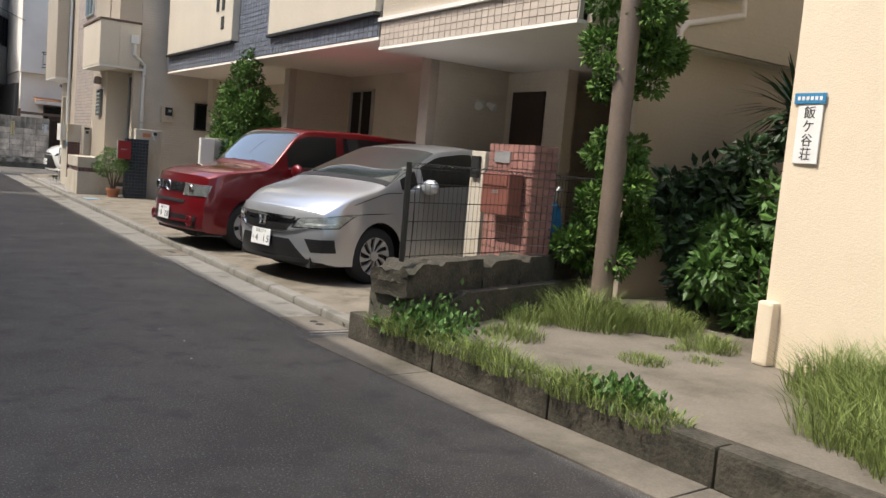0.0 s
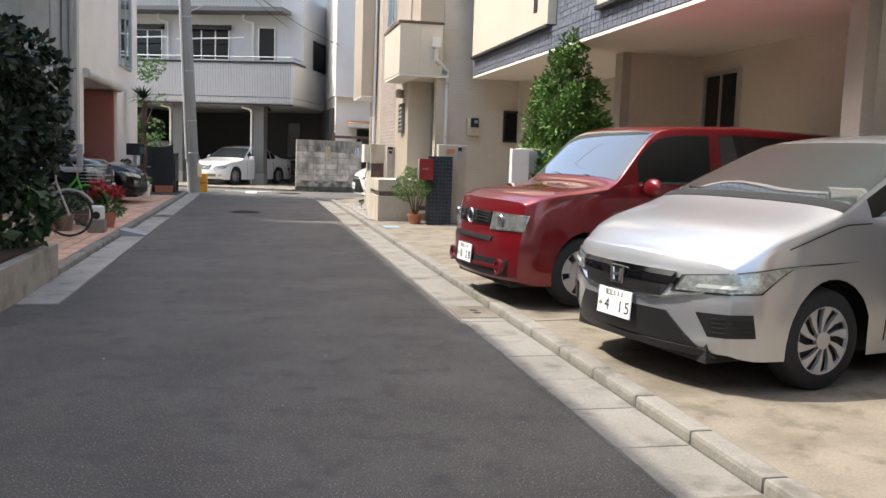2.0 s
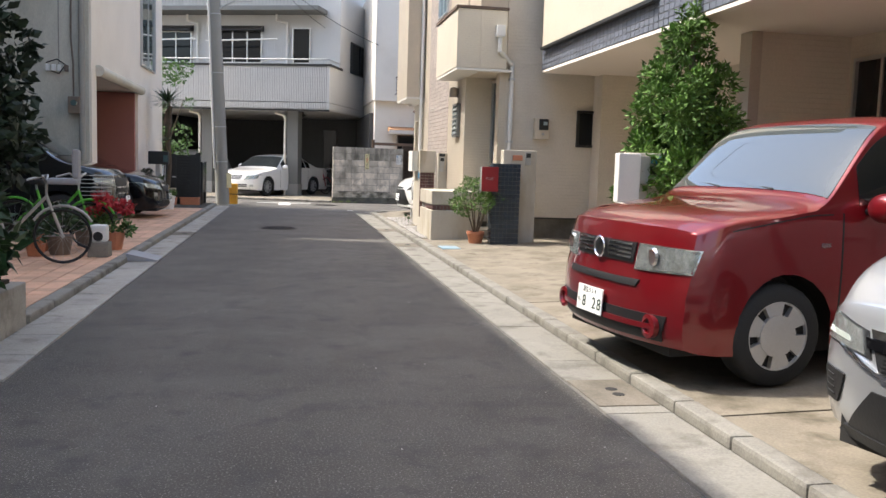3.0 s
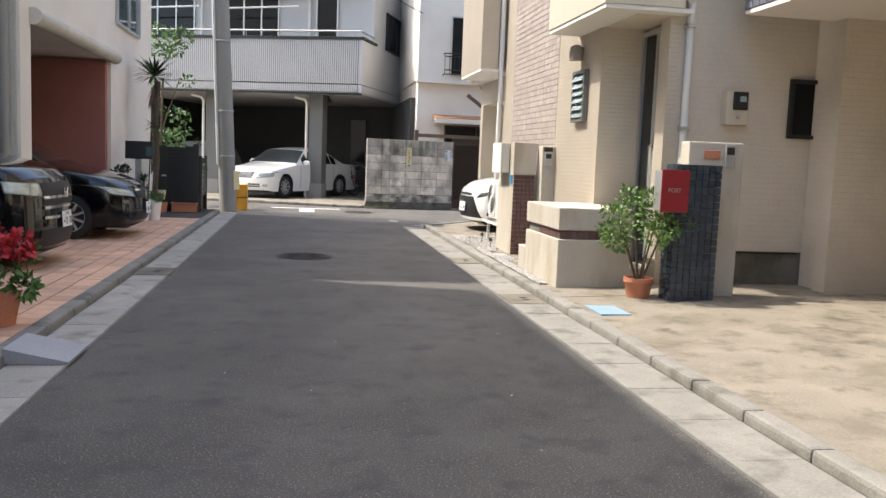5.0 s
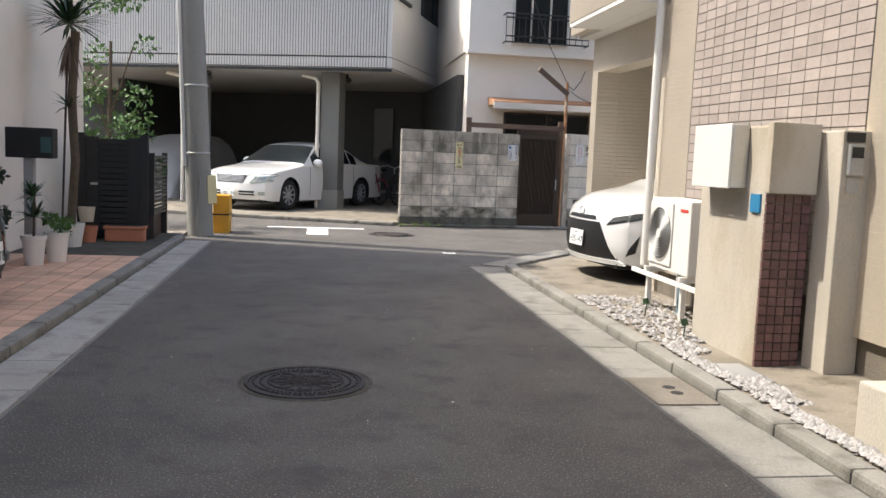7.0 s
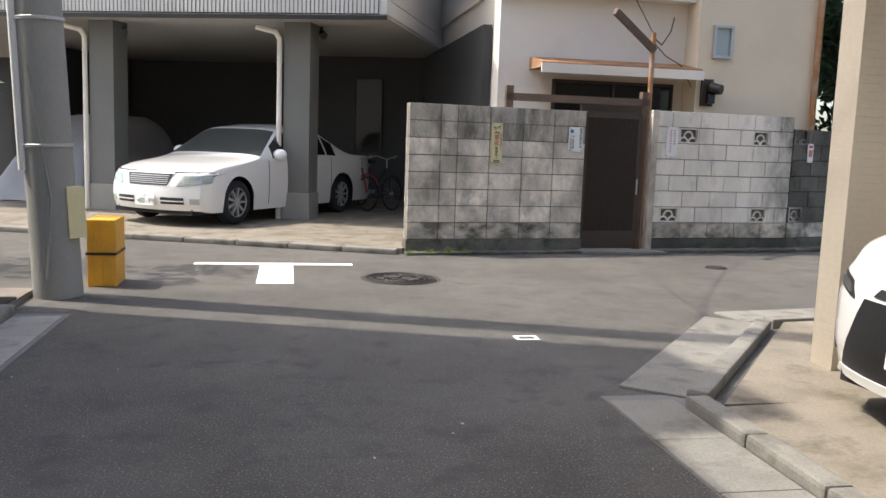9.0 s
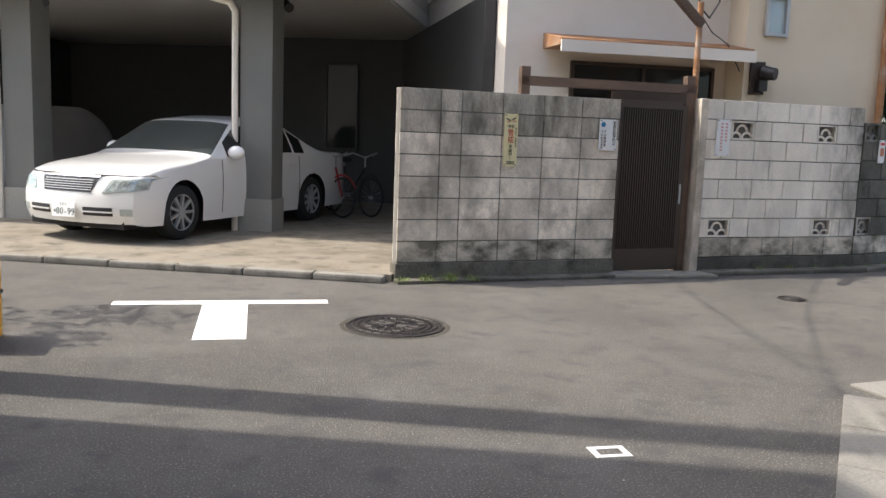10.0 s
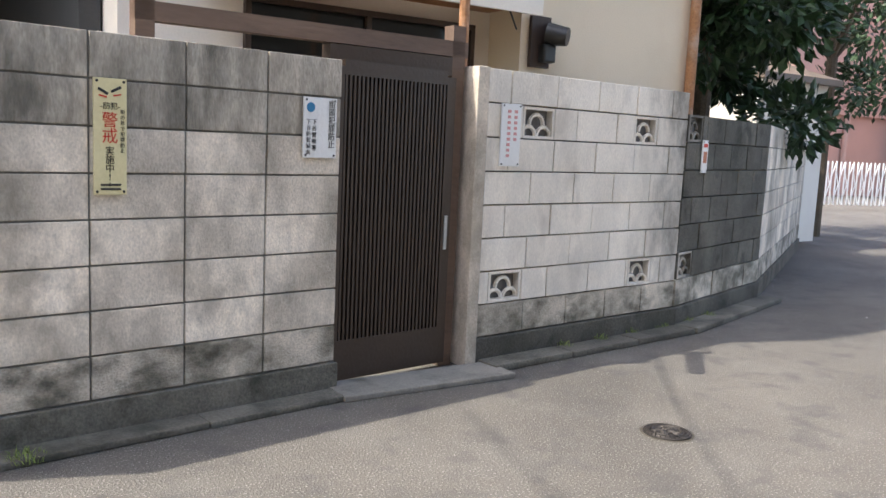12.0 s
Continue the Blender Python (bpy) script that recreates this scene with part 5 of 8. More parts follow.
# white saloon in the car park
sh = Shell(4.84, 1.78, [(0, 0.72), (0.08, 0.78), (0.5, 0.86), (1.25, 0.95), (1.4, 0.99), (2.05, 1.40), (2.6, 1.47), (3.1, 1.45), (3.75, 1.12), (4.0, 1.04), (4.7, 1.0), (4.84, 0.85)],
           [(0, 0.68), (1.3, 0.92), (4.84, 0.98)], [(0.19, 0.06), (0.35, 0.0), (0.55, 0.01), (0.7, 0.06), (0.8, 0.12)], (0.87, 3.72), 0.32, tumble=0.72, bow=0.24, front_w=0.88)
crown = car("white_saloon", "white saloon car parked under the apartment house", place(0.36, 31.62, 0.06, math.degrees(math.atan2(0.82, 0.57))), sh, M["white_car"], "spoke", (1.42, 2.02, 0.12),
            ((1.72, 2.5), (2.6, 3.2), (3.25, 3.5)), (1.6, 2.56, 3.35))
front(crown, sh, "grille", [(-0.33, 0.56), (0.33, 0.56), (0.40, 0.72), (-0.40, 0.72)], M["trim_black"], 0.006, both=False)
front(crown, sh, "chrome_frame", [(-0.41, 0.715), (0.41, 0.715), (0.41, 0.74), (-0.41, 0.74)], M["chrome"], 0.014, both=False)
for i in range(5):
    front(crown, sh, "grille_bar", [(-0.34, 0.58 + i * 0.026), (0.34, 0.58 + i * 0.026), (0.34, 0.588 + i * 0.026), (-0.34, 0.588 + i * 0.026)], M["steel"], 0.012, both=False, n=6, k=1)
front(crown, sh, "reflector", [(0.49, 0.56), (0.96, 0.61), (1.02, 0.72), (0.57, 0.69)], M["lamp_inner"], 0.005)
front(crown, sh, "headlight", [(0.47, 0.55), (0.98, 0.60), (1.05, 0.73), (0.55, 0.70)], M["lamp_glass"], 0.009)
front(crown, sh, "lower_grille", [(0.24, 0.31), (0.58, 0.31), (0.58, 0.40), (0.24, 0.40)], M["trim_black"], 0.005)
front(crown, sh, "lower_bar", [(0.24, 0.345), (0.58, 0.345), (0.58, 0.36), (0.24, 0.36)], M["white_car"], 0.012)
front(crown, sh, "fog_lamp", [(0.66, 0.32), (0.78, 0.32), (0.78, 0.39), (0.66, 0.39)], M["lamp_glass"], 0.008)
for s in (-1, 1):
    mirror(crown, sh, 1.75, 0.98, s, M["white_car"])
number_plate(crown, sh, 0.0, 0.36, "80-99", "301")

# white hatchback in the garage bay
sh = Shell(3.94, 1.695, [(0, 0.74), (0.06, 0.82), (0.3, 0.9), (0.85, 1.0), (1.0, 1.06), (1.75, 1.42), (2.2, 1.5), (3.3, 1.42), (3.7, 1.2), (3.94, 0.95)],
           [(0, 0.7), (0.9, 0.95), (3.94, 1.08)], [(0.19, 0.05), (0.35, 0.0), (0.6, 0.0), (0.7, 0.03), (0.82, 0.1)], (0.8, 3.35), 0.3, tumble=0.74, bow=0.28, front_w=0.86)
yar = car("white_hatchback", "white hatchback nosing out of the garage bay", place(4.36, 23.72, 0.07, 6), sh, M["white_car"], "spoke", (1.02, 1.72, 0.1), ((1.5, 2.3), (2.4, 3.2)), (1.3, 2.36, 3.1))
front(yar, sh, "grille", [(-0.62, 0.24), (0.62, 0.24), (0.40, 0.62), (-0.40, 0.62)], M["trim_black"], 0.006, both=False)
front(yar, sh, "lip", [(-0.7, 0.2), (0.7, 0.2), (0.64, 0.25), (-0.64, 0.25)], M["white_car"], 0.014, both=False)
front(yar, sh, "upper_slot", [(-0.34, 0.64), (0.34, 0.64), (0.30, 0.68), (-0.30, 0.68)], M["trim_black"], 0.005, both=False)
front(yar, sh, "headlight", [(0.50, 0.60), (0.98, 0.70), (1.08, 0.80), (0.56, 0.68)], M["trim_black"], 0.004)
front(yar, sh, "headlight_lens", [(0.54, 0.625), (0.94, 0.705), (1.0, 0.76), (0.58, 0.67)], M["lamp_glass"], 0.010)
front(yar, sh, "fog_slot", [(0.72, 0.30), (0.84, 0.34), (0.88, 0.52), (0.80, 0.42)], M["trim_black"], 0.006)
p = sh.on_front(0, 0.72)
part("badge", tube([p + Vector((-0.012, 0.05 * math.cos(a), 0.034 * math.sin(a))) for a in np.linspace(0, 2 * math.pi, 17)], 0.006, 6), M["chrome"], yar, "oval chrome badge")
number_plate(yar, sh, 0.0, 0.43, "35-47", "502")
for s in (-1, 1):
    mirror(yar, sh, 1.45, 1.0, s, M["white_car"])

# black people carrier and black saloon on the paved forecourt
sh = Shell(4.6, 1.69, [(0, 0.9), (0.08, 1.0), (0.3, 1.06), (0.75, 1.15), (0.9, 1.2), (1.6, 1.72), (1.9, 1.8), (4.3, 1.8), (4.5, 1.6), (4.6, 1.2)],
           [(0, 0.86), (0.8, 1.08), (4.6, 1.1)], [(0.19, 0.05), (0.35, 0.0), (0.8, 0.02), (0.95, 0.08)], (0.85, 3.7), 0.31, tumble=0.86, bow=0.2, front_w=0.9)
van = car("black_people_carrier", "glossy black people carrier on the tiled forecourt", place(-0.27, 18.73, 0.05, 180), sh, M["black_paint"], "spoke", (0.92, 1.6, 0.12), ((1.3, 2.1), (2.2, 3.2), (3.3, 4.2)), (1.2, 2.15, 3.3))
for z in (0.52, 0.62, 0.72):
    front(van, sh, "chrome_bar", [(-0.5, z), (0.5, z), (0.5, z + 0.028), (-0.5, z + 0.028)], M["chrome"], 0.012, both=False)
front(van, sh, "reflector", [(0.53, 0.75), (0.96, 0.79), (0.98, 0.89), (0.53, 0.87)], M["lamp_inner"], 0.006)
front(van, sh, "headlight", [(0.52, 0.74), (0.98, 0.78), (1.0, 0.90), (0.52, 0.88)], M["lamp_glass"], 0.010)
front(van, sh, "grille", [(-0.5, 0.66), (0.5, 0.66), (0.5, 0.88), (-0.5, 0.88)], M["trim_black"], 0.006, both=False)
front(van, sh, "lower_grille", [(-0.6, 0.25), (0.6, 0.25), (0.55, 0.42), (-0.55, 0.42)], M["trim_black"], 0.006, both=False)
p = sh.on_front(0, 0.77)
bm = bmesh.new()
for s in (-1, 1):
    cyl(bm, (p.x - 0.02, s * 0.04, p.z - 0.045), (p.x - 0.02, s * 0.048, p.z + 0.045), 0.009, n=8)
box(bm, p.x - 0.026, -0.036, p.z - 0.008, p.x - 0.012, 0.036, p.z + 0.008)
part("badge", bm, M["chrome"], van)
number_plate(van, sh, 0.0, 0.50, "12-28", "301")
for s in (-1, 1):
    mirror(van, sh, 1.35, 1.12, s, M["black_paint"])

sh = Shell(4.3, 1.72, [(0, 0.72), (0.08, 0.79), (0.4, 0.88), (1.0, 0.98), (1.15, 1.03), (1.85, 1.4), (2.3, 1.47), (3.6, 1.4), (4.1, 1.1), (4.3, 0.9)],
           [(0, 0.68), (1.0, 0.93), (4.3, 1.0)], [(0.19, 0.06), (0.35, 0.0), (0.6, 0.02), (0.8, 0.12)], (0.85, 3.5), 0.31, tumble=0.74, bow=0.24, front_w=0.88)
sal = car("black_saloon", "glossy black saloon car in front of the garage", place(-0.07, 21.66, 0.05, 180), sh, M["black_paint"], "spoke", (1.16, 1.82, 0.1), ((1.5, 2.4), (2.5, 3.3)), (1.4, 2.45, 3.3))
front(sal, sh, "reflector", [(0.47, 0.58), (0.93, 0.64), (1.08, 0.75), (0.54, 0.67)], M["lamp_inner"], 0.005)
front(sal, sh, "headlight", [(0.45, 0.57), (0.95, 0.63), (1.12, 0.76), (0.52, 0.68)], M["lamp_glass"], 0.009)
front(sal, sh, "grille", [(-0.4, 0.56), (0.4, 0.56), (0.43, 0.68), (-0.43, 0.68)], M["trim_black"], 0.006, both=False)
front(sal, sh, "chrome_bar", [(-0.42, 0.66), (0.42, 0.66), (0.42, 0.685), (-0.42, 0.685)], M["chrome"], 0.012, both=False)
front(sal, sh, "lower_grille", [(-0.55, 0.25), (0.55, 0.25), (0.45, 0.38), (-0.45, 0.38)], M["trim_black"], 0.006, both=False)
p = sh.on_front(0, 0.62)
part("badge", B(p.x - 0.02, -0.05, p.z - 0.04, p.x - 0.005, 0.05, p.z + 0.04, 0.006), M["chrome"], sal)
number_plate(sal, sh, 0.0, 0.42, "36-78", "302")
for s in (-1, 1):
    p = sh.on_front(s * 0.62, 0.34)
    part("fog_lamp", lathe([(0.0, -0.01), (0.035, -0.01), (0.035, 0.012), (0.0, 0.014)], 14), M["lamp_glass"], sal, m=Matrix.Translation(p) @ Matrix.Rotation(radians(-90), 4, "Y"))
    mirror(sal, sh, 1.6, 0.98, s, M["black_paint"])


# ---- foliage helpers ----
def leaves(count, size, where, seed, aspect=0.5, droop=0.0):
    """Many small folded leaves; where(rng) gives the middle and the outward way of each."""
    rng = random.Random(seed)
    verts, faces = [], []
    for _ in range(count):
        c, o = where(rng)
        o = (Vector(o) + Vector((rng.gauss(0, 0.5), rng.gauss(0, 0.5), rng.gauss(0, 0.5) - droop))).normalized()
        side = o.cross(Vector((rng.gauss(0, 1), rng.gauss(0, 1), rng.gauss(0, 1)))).normalized()
        up = o.cross(side)
        s = size * rng.uniform(0.6, 1.3)
        c = Vector(c)
        k = len(verts)
        verts += [c, c + o * s * 0.5 + side * s * aspect * 0.5 + up * s * 0.08, c + o * s, c + o * s * 0.5 - side * s * aspect * 0.5 + up * s * 0.08]
        faces += [(k, k + 1, k + 2), (k, k + 2, k + 3)]
    return [tuple(v) for v in verts], faces


def leaf_mesh(name, data, material, parent, label=""):
    me = bpy.data.meshes.new(name)
    me.from_pydata(data[0], [], data[1])
    me.materials.append(material)
    ob = new(name, me)
    ob.parent = parent
    return tagged(ob, label)


def clumps(centres, spread, seed):
    """Leaf places in uneven clumps: centres are (x, y, z, r)."""
    rng0 = random.Random(seed)
    weight = [c[3] ** 2 for c in centres]

    def where(rng):
        x, y, z, r = rng.choices(centres, weight)[0]
        d = Vector((rng.gauss(0, 1), rng.gauss(0, 1), rng.gauss(0, 1))).normalized()
        q = r * (0.55 + 0.5 * rng.random() ** 0.6) * (0.8 + 0.35 * noise.noise(Vector((x, y, z)) * 3 + d * 2.2))
        return Vector((x, y, z)) + Vector((d.x * q, d.y * q, d.z * q * spread)), d
    return where


def crown_of(cx, cy, z0, z1, profile, n, seed):
    """Clump centres within a crown whose radius at height f is profile(f)."""
    rng = random.Random(seed)
    out = []
    for i in range(n):
        f = rng.random()
        r = profile(f)
        a = rng.uniform(0, 2 * math.pi)
        q = r * math.sqrt(rng.uniform(0.25, 1))
        out.append((cx + q * math.cos(a), cy + q * math.sin(a), z0 + (z1 - z0) * f, max(0.05, r * rng.uniform(0.3, 0.5))))
    return out


def grass(name, label, spots, seed, material="grass"):
    """Tufts of blades; spots are (x, y, z, radius, height, count)."""
    rng = random.Random(seed)
    verts, faces = [], []
    for x, y, z, r, h, n in spots:
        for _ in range(int(n * 1.9)):
            a, q = rng.uniform(0, 6.283), r * math.sqrt(rng.random())
            p = Vector((x + q * math.cos(a), y + q * math.sin(a), z))
            lean = Vector((rng.gauss(0, 0.45), rng.gauss(0, 0.45), 0)) + Vector((math.cos(a), math.sin(a), 0)) * 0.3 * q / r
            hh = h * rng.uniform(0.4, 1.15) * (1 - 0.4 * q / r)
            w = Vector((-math.sin(a + rng.gauss(0, 1)), math.cos(a), 0)).normalized() * rng.uniform(0.0014, 0.0032)
            k = len(verts)
            m1 = p + lean * hh * 0.35 + Vector((0, 0, hh * 0.6))
            t = p + lean * hh * 1.0 + Vector((0, 0, hh * 0.9))
            verts += [p - w, p + w, m1 + w * 0.8, m1 - w * 0.8, t]
            faces += [(k, k + 1, k + 2, k + 3), (k + 3, k + 2, k + 4)]
    me = bpy.data.meshes.new(name)
    me.from_pydata([tuple(v) for v in verts], [], faces)
    me.materials.append(M[material])
    return tagged(new(name, me), label, "grass", kind="stuff")


# ---- near right: broken wall, fence, gate post, trees ----
def rough_slab(L, T, z0, z1, seed, amount=0.028, step=0.05):
    """A worn, broken block of concrete with an uneven skin."""
    bm = B(0, 0, z0, L, T, z1)
    bmesh.ops.subdivide_edges(bm, edges=[e for e in bm.edges if abs(e.verts[0].co.x - e.verts[1].co.x) > 0.1], cuts=max(2, int(L / step)), use_grid_fill=True)
    bmesh.ops.subdivide_edges(bm, edges=[e for e in bm.edges if abs(e.verts[0].co.z - e.verts[1].co.z) > 0.05 or abs(e.verts[0].co.y - e.verts[1].co.y) > 0.05], cuts=6, use_grid_fill=True)
    for v in bm.verts:
        k = noise.noise_vector(v.co * 9 + Vector((seed, 0, 0)))
        v.co += k * amount * 0.55 + noise.noise_vector(v.co * 28 + Vector((0, seed, 0))) * amount * 0.5
        if v.co.x < 0.12 and v.co.z > z1 - 0.1:
            v.co.z -= random.uniform(0.01, 0.05)
    return bm


stone = thing("stone_wall", "low broken mossy concrete wall with a chipped end", "wall", m=pose(3.92, 5.05, 0, 0, 0, 19.5))
part("lower_course", rough_slab(2.25, 0.3, 0.05, 0.36, 1), M["old_concrete"], stone, smooth=35)
part("ledge", rough_slab(1.75, 0.34, 0.1, 0.38, 7, 0.012), M["old_concrete"], stone, smooth=35, m=Matrix.Translation((0.3, -0.07, 0)))
for i, (a, b) in enumerate(((0.16, 0.72), (0.73, 1.2), (1.21, 1.72), (1.73, 2.3))):
    part("coping_block", rough_slab(b - a, 0.27, 0.37, 0.575 - 0.012 * (i % 2), 3 + i), M["old_concrete"], stone, smooth=35, m=Matrix.Translation((a, 0.02, 0)))
part("chipped_block", rough_slab(0.3, 0.3, 0.37, 0.57, 11, 0.035), M["old_concrete"], stone, "broken crumbling block", smooth=35, m=Matrix.Translation((-0.1, 0.0, 0)))
part("end_pier", rough_slab(0.2, 0.32, 0.05, 0.4, 12, 0.008), M["block_mossy"], stone, smooth=35, m=Matrix.Translation((-0.06, 0.02, 0)))

FENCE = (Vector((3.85, 5.158, 0.58)), Vector((6.3, 6.0, 0.58)))
fence = thing("wire_fence", "dark green-grey welded wire mesh fence on the wall", "fence")
fd = (FENCE[1] - FENCE[0]).normalized()
for q in (0.0, 1.62):
    p = FENCE[0] + fd * q
    part("post", cyl(bmesh.new(), p, p + Vector((0, 0, 0.62)), 0.018, n=12), M["black_metal"], fence, smooth=40)
bm = bmesh.new()
for i in range(54):
    p = FENCE[0] + fd * (0.03 + i * 0.049)
    cyl(bm, p + Vector((0, 0, 0.02)), p + Vector((0, 0, 0.6)), 0.0017, n=4)
    loop = [p + fd * (0.018 * math.sin(a)) + Vector((0, -0.02 + 0.02 * math.cos(a), 0.6 + 0.02 * math.sin(a * 0.5))) for a in np.linspace(0, 6.28, 7)]
    for a, b in zip(loop, loop[1:]):
        cyl(bm, a, b, 0.0025, n=4, caps=False)
for z in (0.03, 0.13, 0.25, 0.37, 0.49, 0.585, 0.615):
    cyl(bm, FENCE[0] + Vector((0, 0, z)), FENCE[0] + fd * 2.65 + Vector((0, 0, z)), 0.003, n=5)
part("mesh", bm, M["black_metal"], fence)

post = thing("brick_gate_post", "rose brick-tiled gate post with a brown letter box", "gate post", m=Matrix.Translation((5.2, 5.62, 0.08)))
part("core", B(0.012, 0.012, 0, 0.22, 0.56, 1.32), M["mortar"], post)
spots, su, sv = tile_grid(0.0, 0.57, 0.0, 1.33, 0.064, 0.064, 0.008)
pieces("tile", (0.02, su, sv), [(0.008, a, b) for a, b in spots][:300], M["tile_pink"], post)
spots, su, sv = tile_grid(0.0, 0.23, 0.0, 1.33, 0.064, 0.064, 0.008)
joined("tiles", (su, 0.02, sv), [(a, 0.004, b) for a, b in spots], M["tile_pink"], post)
part("name_plate", B(-0.012, 0.28, 1.18, -0.002, 0.48, 1.27), M["steel"], post, "grey name plate")
lb = thing("letter_box", "brown enamelled letter box on the brick gate post", "letter box", m=Matrix.Translation((5.19, 5.78, 0.86)))
part("box", B(-0.14, -0.08, 0, -0.003, 0.27, 0.32, 0.012), M["mail_brown"], lb)
part("flap", B(-0.148, -0.06, 0.22, -0.138, 0.25, 0.30, 0.003), M["mail_brown"], lb)
for i in range(4):
    part("mark", B(-0.144, 0.05 + i * 0.022, 0.16, -0.1395, 0.062 + i * 0.022, 0.185), M["aluminium"], lb)
slab = thing("entry_post", "narrow cream intercom post", "gate post", m=Matrix.Translation((5.2, 6.24, 0.08)))
part("post", B(0, 0, 0, 0.16, 0.2, 1.26, 0.008), M["stucco_post"], slab)
part("intercom", B(-0.03, 0.05, 1.04, -0.002, 0.16, 1.22, 0.008), M["black_metal"], slab, "dark intercom")

pole_r = thing("steel_pole", "brown painted steel utility pole", "utility pole", m=Matrix.Translation((5.55, 5.12, 0.15)))
part("shaft", cyl(bmesh.new(), (0, 0, 0), (0, 0, 7.5), 0.08, 0.066, 24), M["pole_brown"], pole_r, smooth=40)
part("band", lathe([(0.07, 2.55), (0.08, 2.56), (0.08, 2.6), (0.07, 2.61)], 20, False), M["steel"], pole_r)
part("bracket", tube([(-0.09, 0, 2.58), (-0.16, 0.02, 2.66), (-0.12, 0.0, 2.75)], 0.014, 6), M["steel"], pole_r)

arbor = thing("clipped_conifer", "bushy bright green conifer cut in two tiers", "tree", m=Matrix.Translation((5.72, 5.30, 0.15)))
part("trunk", cyl(bmesh.new(), (0, 0, 0), (0.02, 0, 2.2), 0.05, 0.025, 10), M["bark"], arbor)
cs = crown_of(0, 0, 0.45, 1.38, lambda f: 0.34 * (1 - 0.35 * f), 26, 5) + crown_of(0.03, 0, 1.68, 2.6, lambda f: 0.34 * math.sqrt(max(0.05, 1 - (2 * f - 0.9) ** 2)), 26, 6)
leaf_mesh("crown", leaves(16000, 0.062, clumps(cs, 0.95, 1), 1, 0.42), M["leaf_conifer"], arbor)

cone = thing("conical_conifer", "pointed green garden conifer", "tree", m=Matrix.Translation((5.55, 12.85, 0.1)))
part("trunk", cyl(bmesh.new(), (0, 0, 0), (0, 0, 2.2), 0.05, 0.02, 10), M["bark"], cone)
cs = crown_of(0, 0.1, 0.85, 2.55, lambda f: 0.5 * (1 - f) ** 0.7 + 0.04, 75, 8) + crown_of(-0.1, 0.3, 0.8, 1.85, lambda f: 0.32 * (1 - f) ** 0.5 + 0.03, 20, 9)
leaf_mesh("crown", leaves(20000, 0.065, clumps(cs, 1.2, 2), 2, 0.4), M["leaf_conifer"], cone)

for i, (x, y, h, r, mt, sd) in enumerate(((6.85, 4.75, 1.15, 0.52, "leaf", 21), (7.7, 4.65, 1.7, 0.65, "leaf_dark", 22), (8.6, 4.6, 2.1, 0.6, "leaf_dark", 23), (6.5, 4.45, 0.7, 0.4, "leaf", 24), (7.1, 5.2, 1.5, 0.42, "leaf_dark", 25), (6.6, 5.15, 1.05, 0.38, "leaf_dark", 26))):
    sb = thing("shrub", "dense broad-leaved dark green shrub" if mt == "leaf_dark" else "broad-leaved green shrub with small yellow flowers", "shrub", m=Matrix.Translation((x, y, 0.16)), group="shrubs beside the house")
    bm = bmesh.new()
    for k in range(7):
        a = k * 0.9
        cyl(bm, (0.05 * math.cos(a), 0.05 * math.sin(a), 0), (r * 0.6 * math.cos(a), r * 0.6 * math.sin(a), h * 0.75), 0.014, 0.005, 6)
    part("stems", bm, M["bark"], sb)
    leaf_mesh("crown", leaves(3600, 0.10, clumps(crown_of(0, 0, h * 0.15, h, lambda f: r * (0.75 + 0.3 * math.sin(3 * f)), 22, sd), 0.9, sd), sd, 0.5, 0.4), M[mt], sb)
yuc = thing("spiky_palm", "yucca with long stiff blades behind the house corner", "plant", m=Matrix.Translation((7.5, 5.05, 0.16)))
part("trunk", cyl(bmesh.new(), (0, 0, 0), (0, 0, 1.75), 0.06, 0.05, 10), M["bark"], yuc)


def blades(n, length, width, z, seed, low=-0.3, high=1.0):
    """A rosette of stiff pointed leaves."""
    rng = random.Random(seed)
    verts, faces = [], []
    for _ in range(n):
        a = rng.uniform(0, 6.283)
        e = rng.uniform(low, high)
        d = Vector((math.cos(a) * math.cos(e), math.sin(a) * math.cos(e), math.sin(e)))
        s = Vector((-math.sin(a), math.cos(a), 0)) * width
        L = length * rng.uniform(0.7, 1.1)
        k = len(verts)
        c = Vector((0, 0, z))
        q = c + d * L * 0.55
        t = c + d * L + Vector((0, 0, -0.12 * L))
        verts += [c - s * 0.6, c + s * 0.6, q + s, q - s, t]
        faces += [(k, k + 1, k + 2, k + 3), (k + 3, k + 2, k + 4)]
    return [tuple(v) for v in verts], faces


leaf_mesh("crown", blades(110, 0.62, 0.014, 1.75, 31, -0.6, 1.0), M["leaf_dark"], yuc)

grass("weeds", "bright green weeds and grass in the yard", [
    (5.35, 4.98, 0.16, 0.36, 0.36, 900), (5.75, 4.75, 0.16, 0.32, 0.26, 700), (4.45, 4.72, 0.16, 0.2, 0.16, 260), (4.85, 4.0, 0.16, 0.16, 0.08, 240), (5.25, 3.9, 0.16, 0.12, 0.06, 120), (5.6, 4.15, 0.16, 0.2, 0.16, 320),
    (5.35, 4.2, 0.16, 0.08, 0.06, 80), (4.85, 2.5, 0.16, 0.45, 0.34, 1500), (5.3, 2.6, 0.16, 0.4, 0.5, 1300), (4.55, 2.15, 0.16, 0.3, 0.3, 900), (5.2, 1.9, 0.16, 0.6, 0.5, 1700), (5.35, 3.05, 0.16, 0.3, 0.4, 700), (4.9, 5.15, 0.16, 0.2, 0.2, 260)], 41)
